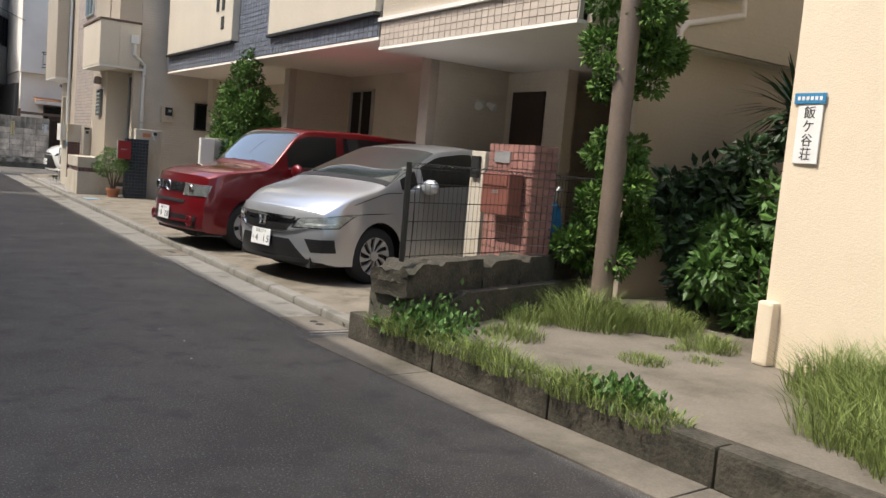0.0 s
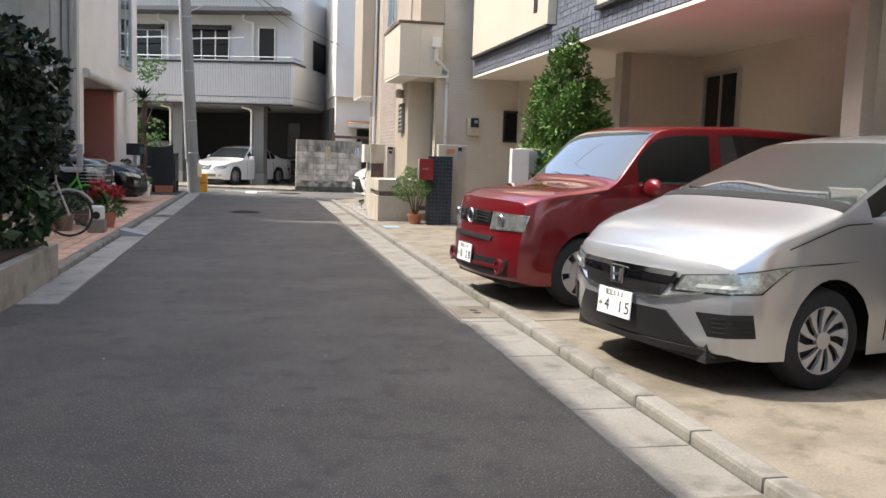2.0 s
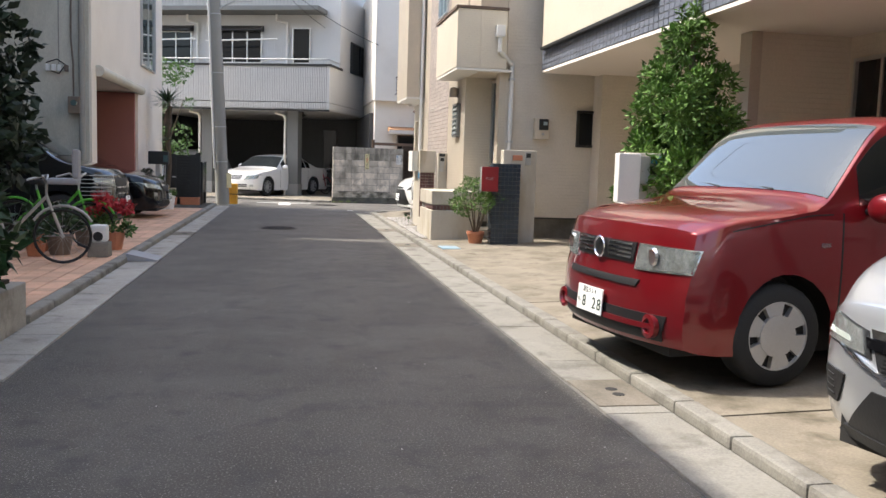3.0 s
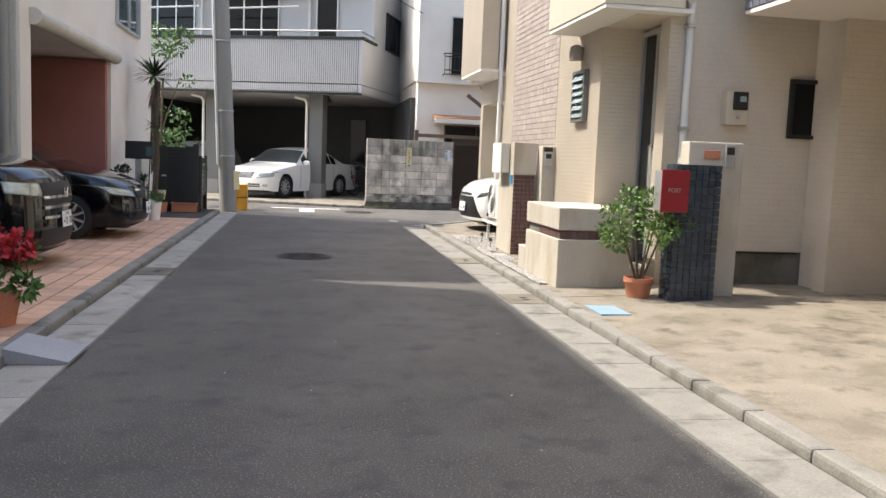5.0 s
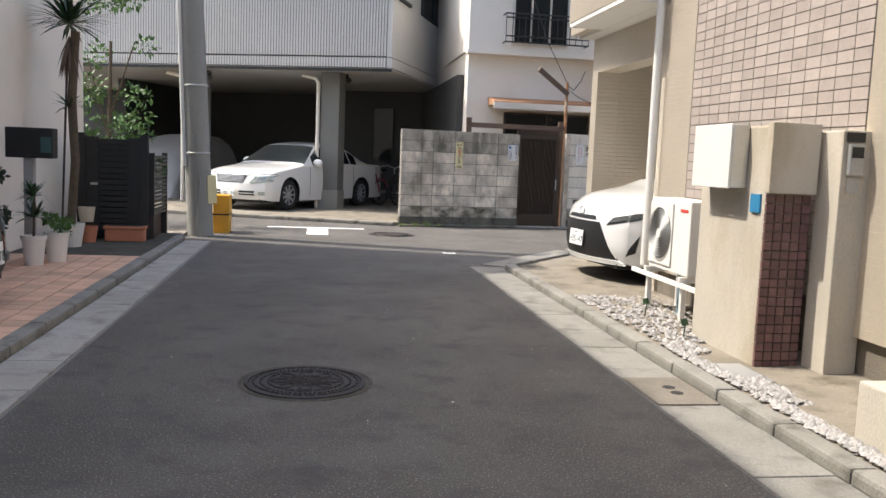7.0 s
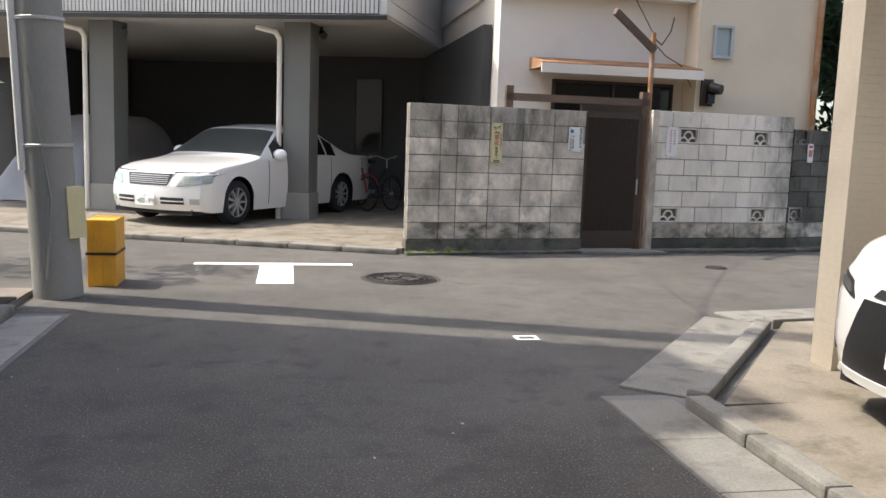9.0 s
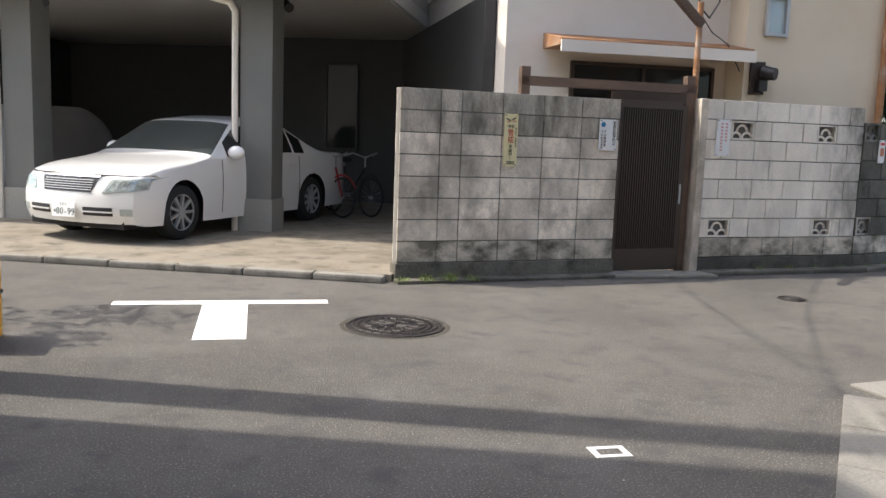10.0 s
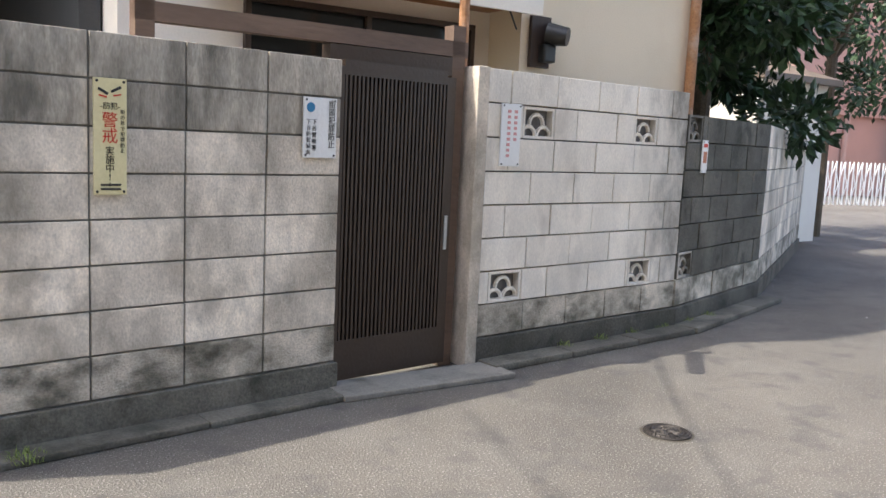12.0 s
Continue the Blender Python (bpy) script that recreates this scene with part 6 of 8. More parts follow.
grass("kerb_weeds", "darker weeds rooted along the kerb", [(3.98 - 0.02 * i + (0.03 if i % 2 else 0), 3.1 + 0.235 * i, 0.16, 0.15, 0.11 + 0.04 * (i % 3), 230) for i in range(10)] + [(3.92, 5.35, 0.1, 0.15, 0.2, 300)], 42)
wd = thing("weed", "low broad-leaved weed at the foot of the broken wall", "plant", m=Matrix.Translation((3.98, 4.95, 0.16)))
part("stem", cyl(bmesh.new(), (0, 0, 0), (0, 0, 0.12), 0.006, 0.003, 6), M["bark"], wd)
leaf_mesh("leaves", leaves(900, 0.045, lambda g: (Vector((g.gauss(0, 0.13), g.gauss(0, 0.16), abs(g.gauss(0.06, 0.06)))), (0, 0, 1)), 44, 0.6), M["leaf"], wd)
wd = thing("weed", "low broad-leaved weed on the kerb", "plant", m=Matrix.Translation((4.03, 3.35, 0.17)))
part("stem", cyl(bmesh.new(), (0, 0, 0), (0, 0, 0.08), 0.005, 0.003, 6), M["bark"], wd)
leaf_mesh("leaves", leaves(340, 0.045, lambda g: (Vector((g.gauss(0, 0.06), g.gauss(0, 0.1), abs(g.gauss(0.04, 0.03)))), (0, 0, 1)), 45, 0.6), M["leaf"], wd)
for x, y in ((5.62, 4.62), (5.9, 4.72)):
    solid("drain_cover", lathe([(0.0, 0.168), (0.09, 0.168), (0.095, 0.172), (0.085, 0.178), (0.0, 0.178)], 20), M["old_concrete"], "small round concrete drain lid in the yard", "drain lid", m=Matrix.Translation((x, y, 0)))

sign = thing("house_sign", "white name board on the cream wall under a blue plate", "sign", m=Matrix.Translation((5.617, 3.57, 1.39)) @ Matrix.Rotation(radians(-1.5), 4, "Z"))
part("board", B(-0.012, 0.0, 0.0, -0.002, 0.16, 0.335, 0.002), M["sign_white"], sign)
for i, ch in enumerate("飯ケ谷荘"):
    text(ch, 0.078, M["ink"], sign, Matrix.Translation((-0.0135, 0.08, 0.29 - i * 0.08)) @ Matrix.Rotation(radians(-90), 4, "Z") @ Matrix.Rotation(radians(90), 4, "X"))
bp = thing("street_plate", "small blue enamel address plate on the cream wall", "sign", m=Matrix.Translation((5.617, 3.56, 1.735)))
part("plate", B(-0.012, 0.0, 0.0, -0.002, 0.2, 0.062, 0.002), M["ink_blue"], bp)
for i in range(6):
    part("mark", B(-0.014, 0.02 + i * 0.028, 0.02, -0.0125, 0.038 + i * 0.028, 0.042), M["sign_white"], bp)
umb = thing("umbrella", "folded blue umbrella hung on the fence", "umbrella", m=Matrix.Translation((5.62, 5.82, 0.62)))
part("canopy", lathe([(0.01, 0.0), (0.05, 0.05), (0.075, 0.18), (0.05, 0.32), (0.01, 0.36)], 10), M["ink_blue"], umb)
part("handle", tube([(0, 0, 0.36), (0, 0, 0.44), (0.03, 0, 0.48), (0.06, 0, 0.45)], 0.01, 8), M["white_plastic"], umb)
lp = thing("wall_spotlight", "twin spotlight on the carport wall", "lamp", m=Matrix.Translation((7.1, 9.09, 1.98)))
part("base", B(-0.06, -0.03, -0.04, 0.06, 0.008, 0.04, 0.006), M["white_plastic"], lp)
for s in (-1, 1):
    part("lamp_head", cyl(bmesh.new(), (s * 0.07, -0.05, 0.0), (s * 0.12, -0.14, -0.05), 0.03, 0.05, 14), M["white_plastic"], lp)

mw = thing("meter_post", "white letter box post beside the driveway", "letter box", m=Matrix.Translation((4.85, 12.72, 0.08)))
part("post", B(0.1, 0.0, 0, 0.7, 0.14, 1.22, 0.01), M["stucco_post"], mw)
part("letter_box", B(-0.03, -0.1, 0.79, 0.17, -0.002, 1.21, 0.01), M["white_plastic"], mw, "white steel letter box")
part("letter_slot", B(0.18, -0.05, 0.95, 0.28, -0.002, 1.19, 0.006), M["steel"], mw, "grey parcel slot")
part("name_plate", B(0.3, -0.012, 1.04, 0.42, -0.002, 1.11, 0.002), M["black_metal"], mw)
part("number_plate", B(0.3, -0.012, 1.13, 0.44, -0.002, 1.19, 0.002), M["ink_blue"], mw, "small blue address plate")
part("intercom", B(0.45, -0.03, 1.0, 0.53, -0.002, 1.16, 0.006), M["steel"], mw)

# ---- tower house things ----
door = tagged(new("door_1"), "tall dark glazed front door with a white port-holed leaf", kind="structure")
part("leaf", B(5.15, 18.105, 0.2, 5.19, 18.34, 2.42, 0.005), M["white_plastic"], door, "white leaf with a row of round windows")
for i in range(7):
    part("port_hole", cyl(bmesh.new(), (5.152, 18.23, 0.5 + i * 0.26), (5.14, 18.23, 0.5 + i * 0.26), 0.045, n=18), M["win"], door)
part("side_light", B(5.155, 18.37, 0.2, 5.185, 18.66, 2.42), M["win"], door, "dark glass side light")
part("door_frame", box(box(B(5.13, 18.66, 0.2, 5.195, 18.712, 2.46), 5.13, 18.105, 2.42, 5.195, 18.66, 2.46), 5.13, 18.34, 0.2, 5.195, 18.37, 2.42), M["aluminium"], door)
part("door_handle", tube([(5.14, 18.32, 0.9), (5.10, 18.32, 0.93), (5.10, 18.32, 1.35), (5.14, 18.32, 1.38)], 0.012, 8), M["chrome"], door)

pipe = tagged(new("drainpipe"), "white round drainpipe beside the entrance", "drainpipe")
part("pipe", tube([(5.22, 17.85, 0.1), (5.22, 17.85, 2.62), (4.98, 17.66, 2.78), (4.98, 17.66, 2.98)], 0.034, 12), M["white_plastic"], pipe, smooth=40)
part("hopper", B(4.92, 17.60, 2.98, 5.04, 17.715, 3.14, 0.01), M["white_plastic"], pipe)
for z in (0.6, 1.5, 2.4):
    part("bracket", B(5.18, 17.80, z, 5.26, 17.897, z + 0.03), M["aluminium"], pipe)

lou = tagged(new("window_2"), "narrow louvred glass window in a grey frame", kind="structure")
bm = bmesh.new()
for a, b, c, d in ((19.05, 1.6, 19.085, 2.13), (19.405, 1.6, 19.44, 2.13), (19.085, 1.6, 19.405, 1.635), (19.085, 2.095, 19.405, 2.13)):
    box(bm, 4.66, a, b, 4.718, c, d, 0.004)
part("window_frame", bm, M["grey_dark"], lou)
part("backing", B(4.706, 19.085, 1.635, 4.717, 19.405, 2.095), M["dark"], lou)
for i in range(6):
    part("slat", B(-0.003, -0.16, -0.042, 0.003, 0.16, 0.042), M["louver_glass"], lou, m=Matrix.Translation((4.668, 19.245, 1.68 + i * 0.075)) @ Matrix.Rotation(radians(28), 4, "Y"))
wl = thing("wall_light", "small beige wall light above the louvre", "lamp", m=Matrix.Translation((4.72, 19.3, 2.3)))
part("shade", lathe([(0.02, 0.1), (0.06, 0.08), (0.075, 0.0), (0.07, -0.06), (0.0, -0.06)], 16), M["tile_grey"], wl, smooth=50, m=Matrix.Translation((-0.075, 0, 0)))
part("bracket", B(-0.05, -0.03, 0.0, -0.002, 0.03, 0.08, 0.005), M["tile_grey"], wl)
mt = thing("electric_meter", "beige electric meter with a black display on the siding", "meter", m=Matrix.Translation((5.585, 17.898, 1.56)))
part("case", B(0, -0.11, 0, 0.22, -0.002, 0.31, 0.015), M["stucco"], mt)
part("display", B(0.06, -0.125, 0.14, 0.2, -0.111, 0.3, 0.012), M["black_metal"], mt, "black display hood")
part("screen", B(0.12, -0.129, 0.21, 0.18, -0.1255, 0.26), M["louver_glass"], mt)
part("port", lathe([(0.0, 0.0), (0.02, 0.0), (0.02, 0.01), (0.0, 0.01)], 12), M["steel"], mt, m=Matrix.Translation((0.12, -0.111, 0.08)) @ Matrix.Rotation(radians(90), 4, "X"))

pl = thing("entrance_planter", "stained stucco planter wall with a brown tile band", "planter", m=Matrix.Translation((4.08, 17.77, 0.05)))
part("lower_wall", B(0, 0, 0, 0.68, 1.1, 0.44, 0.012), M["stucco_post"], pl)
part("upper_wall", B(0, 0, 0.52, 0.68, 1.1, 0.72, 0.012), M["stucco_post"], pl)
part("core", B(0.03, 0.03, 0.43, 0.65, 1.07, 0.53), M["dark_mortar"], pl)
spots, su, sv = tile_grid(0.02, 0.66, 0.445, 0.515, 0.055, 0.07, 0.008)
pieces("tile", (su, 0.012, sv), [(a, 0.026, b) for a, b in spots], M["tile_brown"], pl)
spots, su, sv = tile_grid(0.02, 0.7, 0.445, 0.515, 0.055, 0.07, 0.008)
pieces("tile", (0.012, su, sv), [(0.026, a, b) for a, b in spots], M["tile_brown"], pl)
part("step_block", B(0.0, 1.1, 0, 0.3, 1.35, 0.26, 0.01), M["stucco_post"], pl, "low stucco step")

gp = thing("tiled_gate_post", "cream gate post with a navy mosaic tile block", "gate post", m=Matrix.Translation((4.78, 17.12, 0.06)))
part("slab", B(0.19, 0.06, 0, 0.67, 0.22, 1.32, 0.012), M["stucco_post"], gp)
part("tile_core", B(0.012, -0.13, 0, 0.38, 0.056, 1.12), M["dark_mortar"], gp)
spots, su, sv = tile_grid(0.0, 0.39, 0.0, 1.13, 0.058, 0.058, 0.007)
pieces("tile", (su, 0.018, sv), [(a, -0.134, b) for a, b in spots], M["tile_navy"], gp)
spots, su, sv = tile_grid(-0.13, 0.055, 0.0, 1.13, 0.058, 0.058, 0.007)
pieces("tile", (0.018, su, sv), [(0.008, a, b) for a, b in spots], M["tile_navy"], gp)
part("intercom", B(0.5, 0.03, 1.12, 0.58, 0.058, 1.3, 0.006), M["steel"], gp, "steel intercom")
part("intercom_eye", B(0.508, 0.026, 1.22, 0.572, 0.031, 1.28), M["black_metal"], gp)
part("name_plate", B(0.32, 0.044, 1.18, 0.46, 0.058, 1.25, 0.004), M["terracotta"], gp, "terracotta name plate")
rb = thing("red_letter_box", "dark red letter box on the mosaic gate post", "letter box", m=Matrix.Translation((4.6, 16.83, 0.81)))
part("door", B(-0.01, -0.012, 0, 0.22, -0.002, 0.33, 0.006), M["red_box"], rb)
part("case", B(0, 0, 0.005, 0.21, 0.155, 0.325, 0.008), M["steel"], rb)
text("POST", 0.045, M["aluminium"], rb, Matrix.Translation((0.1, -0.0135, 0.17)) @ Matrix.Rotation(radians(90), 4, "X"))

pot = thing("potted_shrub", "leafy green shrub in a terracotta pot", "plant", m=Matrix.Translation((4.62, 17.22, 0.075)))
part("pot", lathe([(0.09, 0.0), (0.115, 0.12), (0.125, 0.13), (0.125, 0.165), (0.105, 0.165), (0.1, 0.14), (0.0, 0.14)], 22), M["terracotta"], pot, smooth=40)
bm = bmesh.new()
for k in range(8):
    a = k * 0.8
    cyl(bm, (0.02 * math.cos(a), 0.02 * math.sin(a), 0.13), (0.2 * math.cos(a), 0.2 * math.sin(a), 0.6 + 0.05 * (k % 3)), 0.011, 0.005, 6)
part("branching_stem", bm, M["bark"], pot)
leaf_mesh("crown", leaves(1900, 0.046, clumps(crown_of(0, 0, 0.46, 0.86, lambda f: 0.36 * (1 - 0.35 * f), 20, 51), 0.7, 51), 51, 0.45), M["leaf_fresh"], pot)
solid("drain_cover", B(4.02, 16.44, 0.056, 4.26, 16.82, 0.071, 0.003), M["cover_blue"], "pale blue utility lid set in the driveway", "drain lid")
solid("drain_cover", B(4.04, 19.98, 0.05, 4.24, 20.36, 0.068, 0.003), M["steel"], "rusty grey steel utility lid beside the gravel", "drain lid")

wp = thing("stucco_gate_post", "cream stucco gate post with a brown mosaic strip", "gate post", m=Matrix.Translation((4.28, 20.15, 0.04)))
part("slab", B(0.01, 0.16, 0, 0.26, 0.93, 1.33, 0.012), M["stucco_post"], wp)
part("cap_block", B(-0.01, 0.1, 0.97, 0.265, 0.159, 1.345, 0.008), M["stucco_post"], wp)
spots, su, sv = tile_grid(0.005, 0.26, 0.01, 0.965, 0.05, 0.05, 0.006)
pieces("tile", (su, 0.02, sv), [(a, 0.15, b) for a, b in spots], M["tile_brown"], wp)
part("pillar", B(0.285, -0.06, 0, 0.47, 0.15, 1.31, 0.01), M["stucco_post"], wp)
part("intercom", B(0.31, -0.09, 1.08, 0.39, -0.062, 1.24, 0.006), M["steel"], wp, "steel intercom")
part("intercom_eye", B(0.318, -0.094, 1.17, 0.382, -0.0895, 1.225), M["black_metal"], wp)
part("name_plate", B(0.3, -0.072, 1.25, 0.4, -0.062, 1.3, 0.002), M["black_metal"], wp, "black name plate")
part("lower_plate", B(0.316, -0.068, 0.99, 0.384, -0.062, 1.07, 0.002), M["steel"], wp)
wb = thing("white_letter_box", "white steel letter box on the stucco gate post", "letter box", m=Matrix.Translation((4.29, 20.52, 1.02)))
part("door", B(-0.115, 0, 0, -0.103, 0.46, 0.36, 0.006), M["white_plastic"], wb)
part("case", B(-0.102, 0.005, 0.005, -0.003, 0.455, 0.355, 0.006), M["aluminium"], wb)
solid("number_tag", B(4.278, 20.35, 0.9, 4.2885, 20.45, 1.0), M["ink_blue"], "small blue house number tag on the stucco post", "sign")

ac = thing("air_conditioner", "white outdoor air conditioner unit on a steel stand", "air conditioner", m=Matrix.Translation((4.42, 21.48, 0.04)))
part("case", B(0, 0, 0.34, 0.25, 0.68, 0.86, 0.015), M["white_plastic"], ac)
part("grille_frame", B(-0.012, 0.27, 0.38, -0.002, 0.67, 0.83, 0.006), M["white_plastic"], ac)
bm = bmesh.new()
for r in np.linspace(0.03, 0.19, 9):
    pts = [Vector((-0.02, 0.47 + r * math.cos(a), 0.605 + r * math.sin(a))) for a in np.linspace(0, 2 * math.pi, 25)]
    for a, b in zip(pts, pts[1:]):
        cyl(bm, a, b, 0.0035, n=4, caps=False)
part("grille", bm, M["steel"], ac)
part("fan_opening", cyl(bmesh.new(), (-0.014, 0.47, 0.605), (-0.0125, 0.47, 0.605), 0.19, n=28), M["dark"], ac)
part("hub", cyl(bmesh.new(), (-0.026, 0.47, 0.605), (-0.015, 0.47, 0.605), 0.035, n=16), M["white_plastic"], ac)
part("mark", B(-0.004, 0.04, 0.78, -0.001, 0.16, 0.80), M["ink_red"], ac)
for y in (0.04, 0.64):
    for x in (0.0, 0.24):
        part("leg", B(x - 0.02, y - 0.02, 0.0, x + 0.015, y + 0.015, 0.3), M["white_plastic"], ac)
    part("cross_bar", B(-0.04, y - 0.02, 0.301, 0.28, y + 0.02, 0.338), M["white_plastic"], ac)
part("rail", B(-0.045, -0.25, 0.27, -0.02, 0.9, 0.30), M["white_plastic"], ac)
part("pipe", tube([(0.1, 0.3, 0.02), (0.1, 0.3, 0.3)], 0.022), M["cover_blue"], ac)

rng = random.Random(61)
stones = []
for _ in range(2600):
    y = rng.uniform(17.95, 22.6)
    wmax = 4.07 if y < 19.6 else (4.2 if y < 20.85 else 4.7)
    if 20.05 < y < 20.6 or (17.7 < y < 19.15):
        wmax = 4.06
    stones.append((rng.uniform(3.985, wmax), y, 0.062 + rng.uniform(0, 0.014)))
bmv, bmf = [], []
for x, y, z in stones:
    r = rng.uniform(0.012, 0.026)
    k = len(bmv)
    t = rng.uniform(0, 3)
    for a in range(5):
        bmv.append((x + r * math.cos(t + a * 1.2566) * rng.uniform(0.7, 1.1), y + r * math.sin(t + a * 1.2566) * rng.uniform(0.7, 1.1), z + rng.uniform(-0.004, 0.004)))
    bmv.append((x, y, z + r * 0.7))
    bmv.append((x, y, z - r * 0.6))
    for a in range(5):
        bmf += [(k + a, k + (a + 1) % 5, k + 5), (k + (a + 1) % 5, k + a, k + 6)]
me = bpy.data.meshes.new("gravel")
me.from_pydata(bmv, [], bmf)
me.materials.append(M["gravel"])
tagged(new("gravel", me), "white gravel strip along the house wall", "gravel", kind="stuff")
solid("garden_stake", cyl(cyl(bmesh.new(), (0, 0, 0), (0.01, 0, 0.1), 0.005, n=6), (0.01, 0, 0.1), (0.0, 0.01, 0.14), 0.025, 0.02, 8), M["leaf_dark"], "small green garden stake in the gravel", "stake", m=Matrix.Translation((4.2, 21.0, 0.05)))
solid("garden_stake", cyl(cyl(bmesh.new(), (0, 0, 0), (0.01, 0, 0.1), 0.005, n=6), (0.01, 0, 0.1), (0.0, 0.01, 0.14), 0.025, 0.02, 8), M["leaf_dark"], "small green garden stake in the gravel", "stake", m=Matrix.Translation((4.25, 21.75, 0.05)))


# ---- road things ----
def manhole(x, y, r, label, petals=8):
    mh = thing("manhole_cover", label, "manhole cover", m=Matrix.Translation((x, y, 0.0)))
    part("frame", lathe([(r * 0.93, 0.003), (r * 0.94, 0.009), (r, 0.008), (r * 1.01, 0.001)], 40, False), M["iron"], mh)
    part("disc", lathe([(r * 0.92, 0.001), (r * 0.92, 0.006), (0.001, 0.006)], 40, False), M["iron"], mh)
    bm = bmesh.new()
    for q in (0.3, 0.62, 0.86):
        n = 28
        for i in range(n):
            a, b = 2 * math.pi * i / n, 2 * math.pi * (i + 0.8) / n
            cyl(bm, (q * r * math.cos(a), q * r * math.sin(a), 0.008), (q * r * math.cos(b), q * r * math.sin(b), 0.008), 0.006, n=4)
    for i in range(petals):
        a = 2 * math.pi * i / petals
        pts = [Vector((r * q * math.cos(a + w), r * q * math.sin(a + w), 0.008)) for q, w in ((0.06, 0), (0.2, 0.25), (0.5, 0.22), (0.6, 0), (0.5, -0.22), (0.2, -0.25), (0.06, 0))]
        for p, q in zip(pts, pts[1:]):
            cyl(bm, p, q, 0.006, n=4)
    for i in range(60):
        a = 2 * math.pi * i / 60
        box(bm, 0.74 * r * math.cos(a) - 0.006, 0.74 * r * math.sin(a) - 0.006, 0.005, 0.74 * r * math.cos(a) + 0.006, 0.74 * r * math.sin(a) + 0.006, 0.011)
    part("relief", bm, M["iron"], mh, "raised flower relief")
    part("asphalt_collar", lathe([(r * 1.03, 0.0005), (r * 1.03, 0.002), (r * 1.12, 0.002), (r * 1.12, 0.0005)], 40, False), M["old_concrete"], mh)


manhole(1.885, 20.22, 0.295, "dark cast iron manhole cover with a flower relief")
manhole(3.0, 28.15, 0.31, "dark cast iron manhole cover on the side street")
manhole(6.34, 28.90, 0.105, "small round iron valve cover", 5)
tm = tagged(new("road_marking"), "white painted T-shaped stop marking", "road marking", kind="structure")
part("bar", B(1.2, 28.86, 0.001, 2.64, 28.985, 0.004), M["white_paint"], tm)
part("stem", B(1.79, 27.86, 0.001, 2.09, 28.855, 0.004), M["white_paint"], tm)
mk = tagged(new("survey_mark"), "small white painted square on the asphalt", "road marking", kind="structure")
for a, b, c, d in ((3.42, 25.90, 3.57, 25.925), (3.42, 25.985, 3.57, 26.01), (3.42, 25.925, 3.445, 25.985), (3.545, 25.925, 3.57, 25.985)):
    part("stroke", B(a, b, 0.001, c, d, 0.003), M["white_paint"], mk)
for i, (x, y) in enumerate(((3.68, 9.75), (3.68, 6.0), (0.52, 18.7), (3.68, 17.4), (3.68, 20.0))):
    dr = thing("gutter_lid", "stained concrete drain lid with two slots in the gutter", "drain lid", m=Matrix.Translation((x, y, 0.014)))
    part("lid", B(-0.155, -0.24, 0, 0.155, 0.24, 0.006, 0.002), M["lot"], dr)
    for s in (-1, 1):
        part("slot", lathe([(0.0, 0.0055), (0.032, 0.0055), (0.032, 0.0075), (0.0, 0.0075)], 14), M["dark"], dr, m=Matrix.Translation((0.02, s * 0.05, 0)))

# ---- left side things ----
lp2 = thing("utility_pole", "grey concrete utility pole at the corner", "utility pole", m=Matrix.Translation((0.44, 27.33, 0)) @ Matrix.Rotation(radians(-2.6), 4, "Y"))
part("shaft", cyl(bmesh.new(), (0, 0, 0), (0, 0, 9.5), 0.165, 0.11, 28), M["pole"], lp2, smooth=40)
part("conduit", tube([(-0.15, -0.08, 0.9), (-0.115, -0.07, 9)], 0.03, 10), M["white_plastic"], lp2, "pale grey conduit on the pole", smooth=40)
part("cable", tube([(-0.02, -0.17, 0.15), (0.04, -0.165, 0.7), (-0.06, -0.15, 1.6)], 0.007, 6), M["pole"], lp2)
for z in (1.05, 1.9, 3.2, 4.6):
    part("band", lathe([(0.163, z), (0.168, z + 0.004), (0.168, z + 0.022), (0.163, z + 0.026)], 24, False), M["steel"], lp2)
part("notice", B(0.04, -0.172, 0.42, 0.16, -0.12, 0.78), M["sign_yellow"], lp2, "yellow notice strapped round the pole", m=Matrix.Rotation(radians(35), 4, "Z"))
part("street_lamp_arm", tube([(0.1, -0.05, 4.75), (0.5, -0.15, 4.92), (0.9, -0.2, 4.9)], 0.016, 8), M["steel"], lp2)
yb = thing("yellow_container", "stack of yellow plastic crates beside the pole", "crate", m=Matrix.Translation((0.55, 27.7, 0)))
for z in (0.0, 0.26):
    part("crate", B(0, 0, z, 0.21, 0.36, z + 0.252, 0.01), M["yellow"], yb)
    for x in (0.04, 0.1, 0.16):
        part("rib", B(x, -0.008, z + 0.02, x + 0.012, -0.0005, z + 0.235), M["yellow"], yb)
part("strap", B(-0.006, -0.012, 0.245, 0.216, 0.366, 0.262), M["black_metal"], yb)

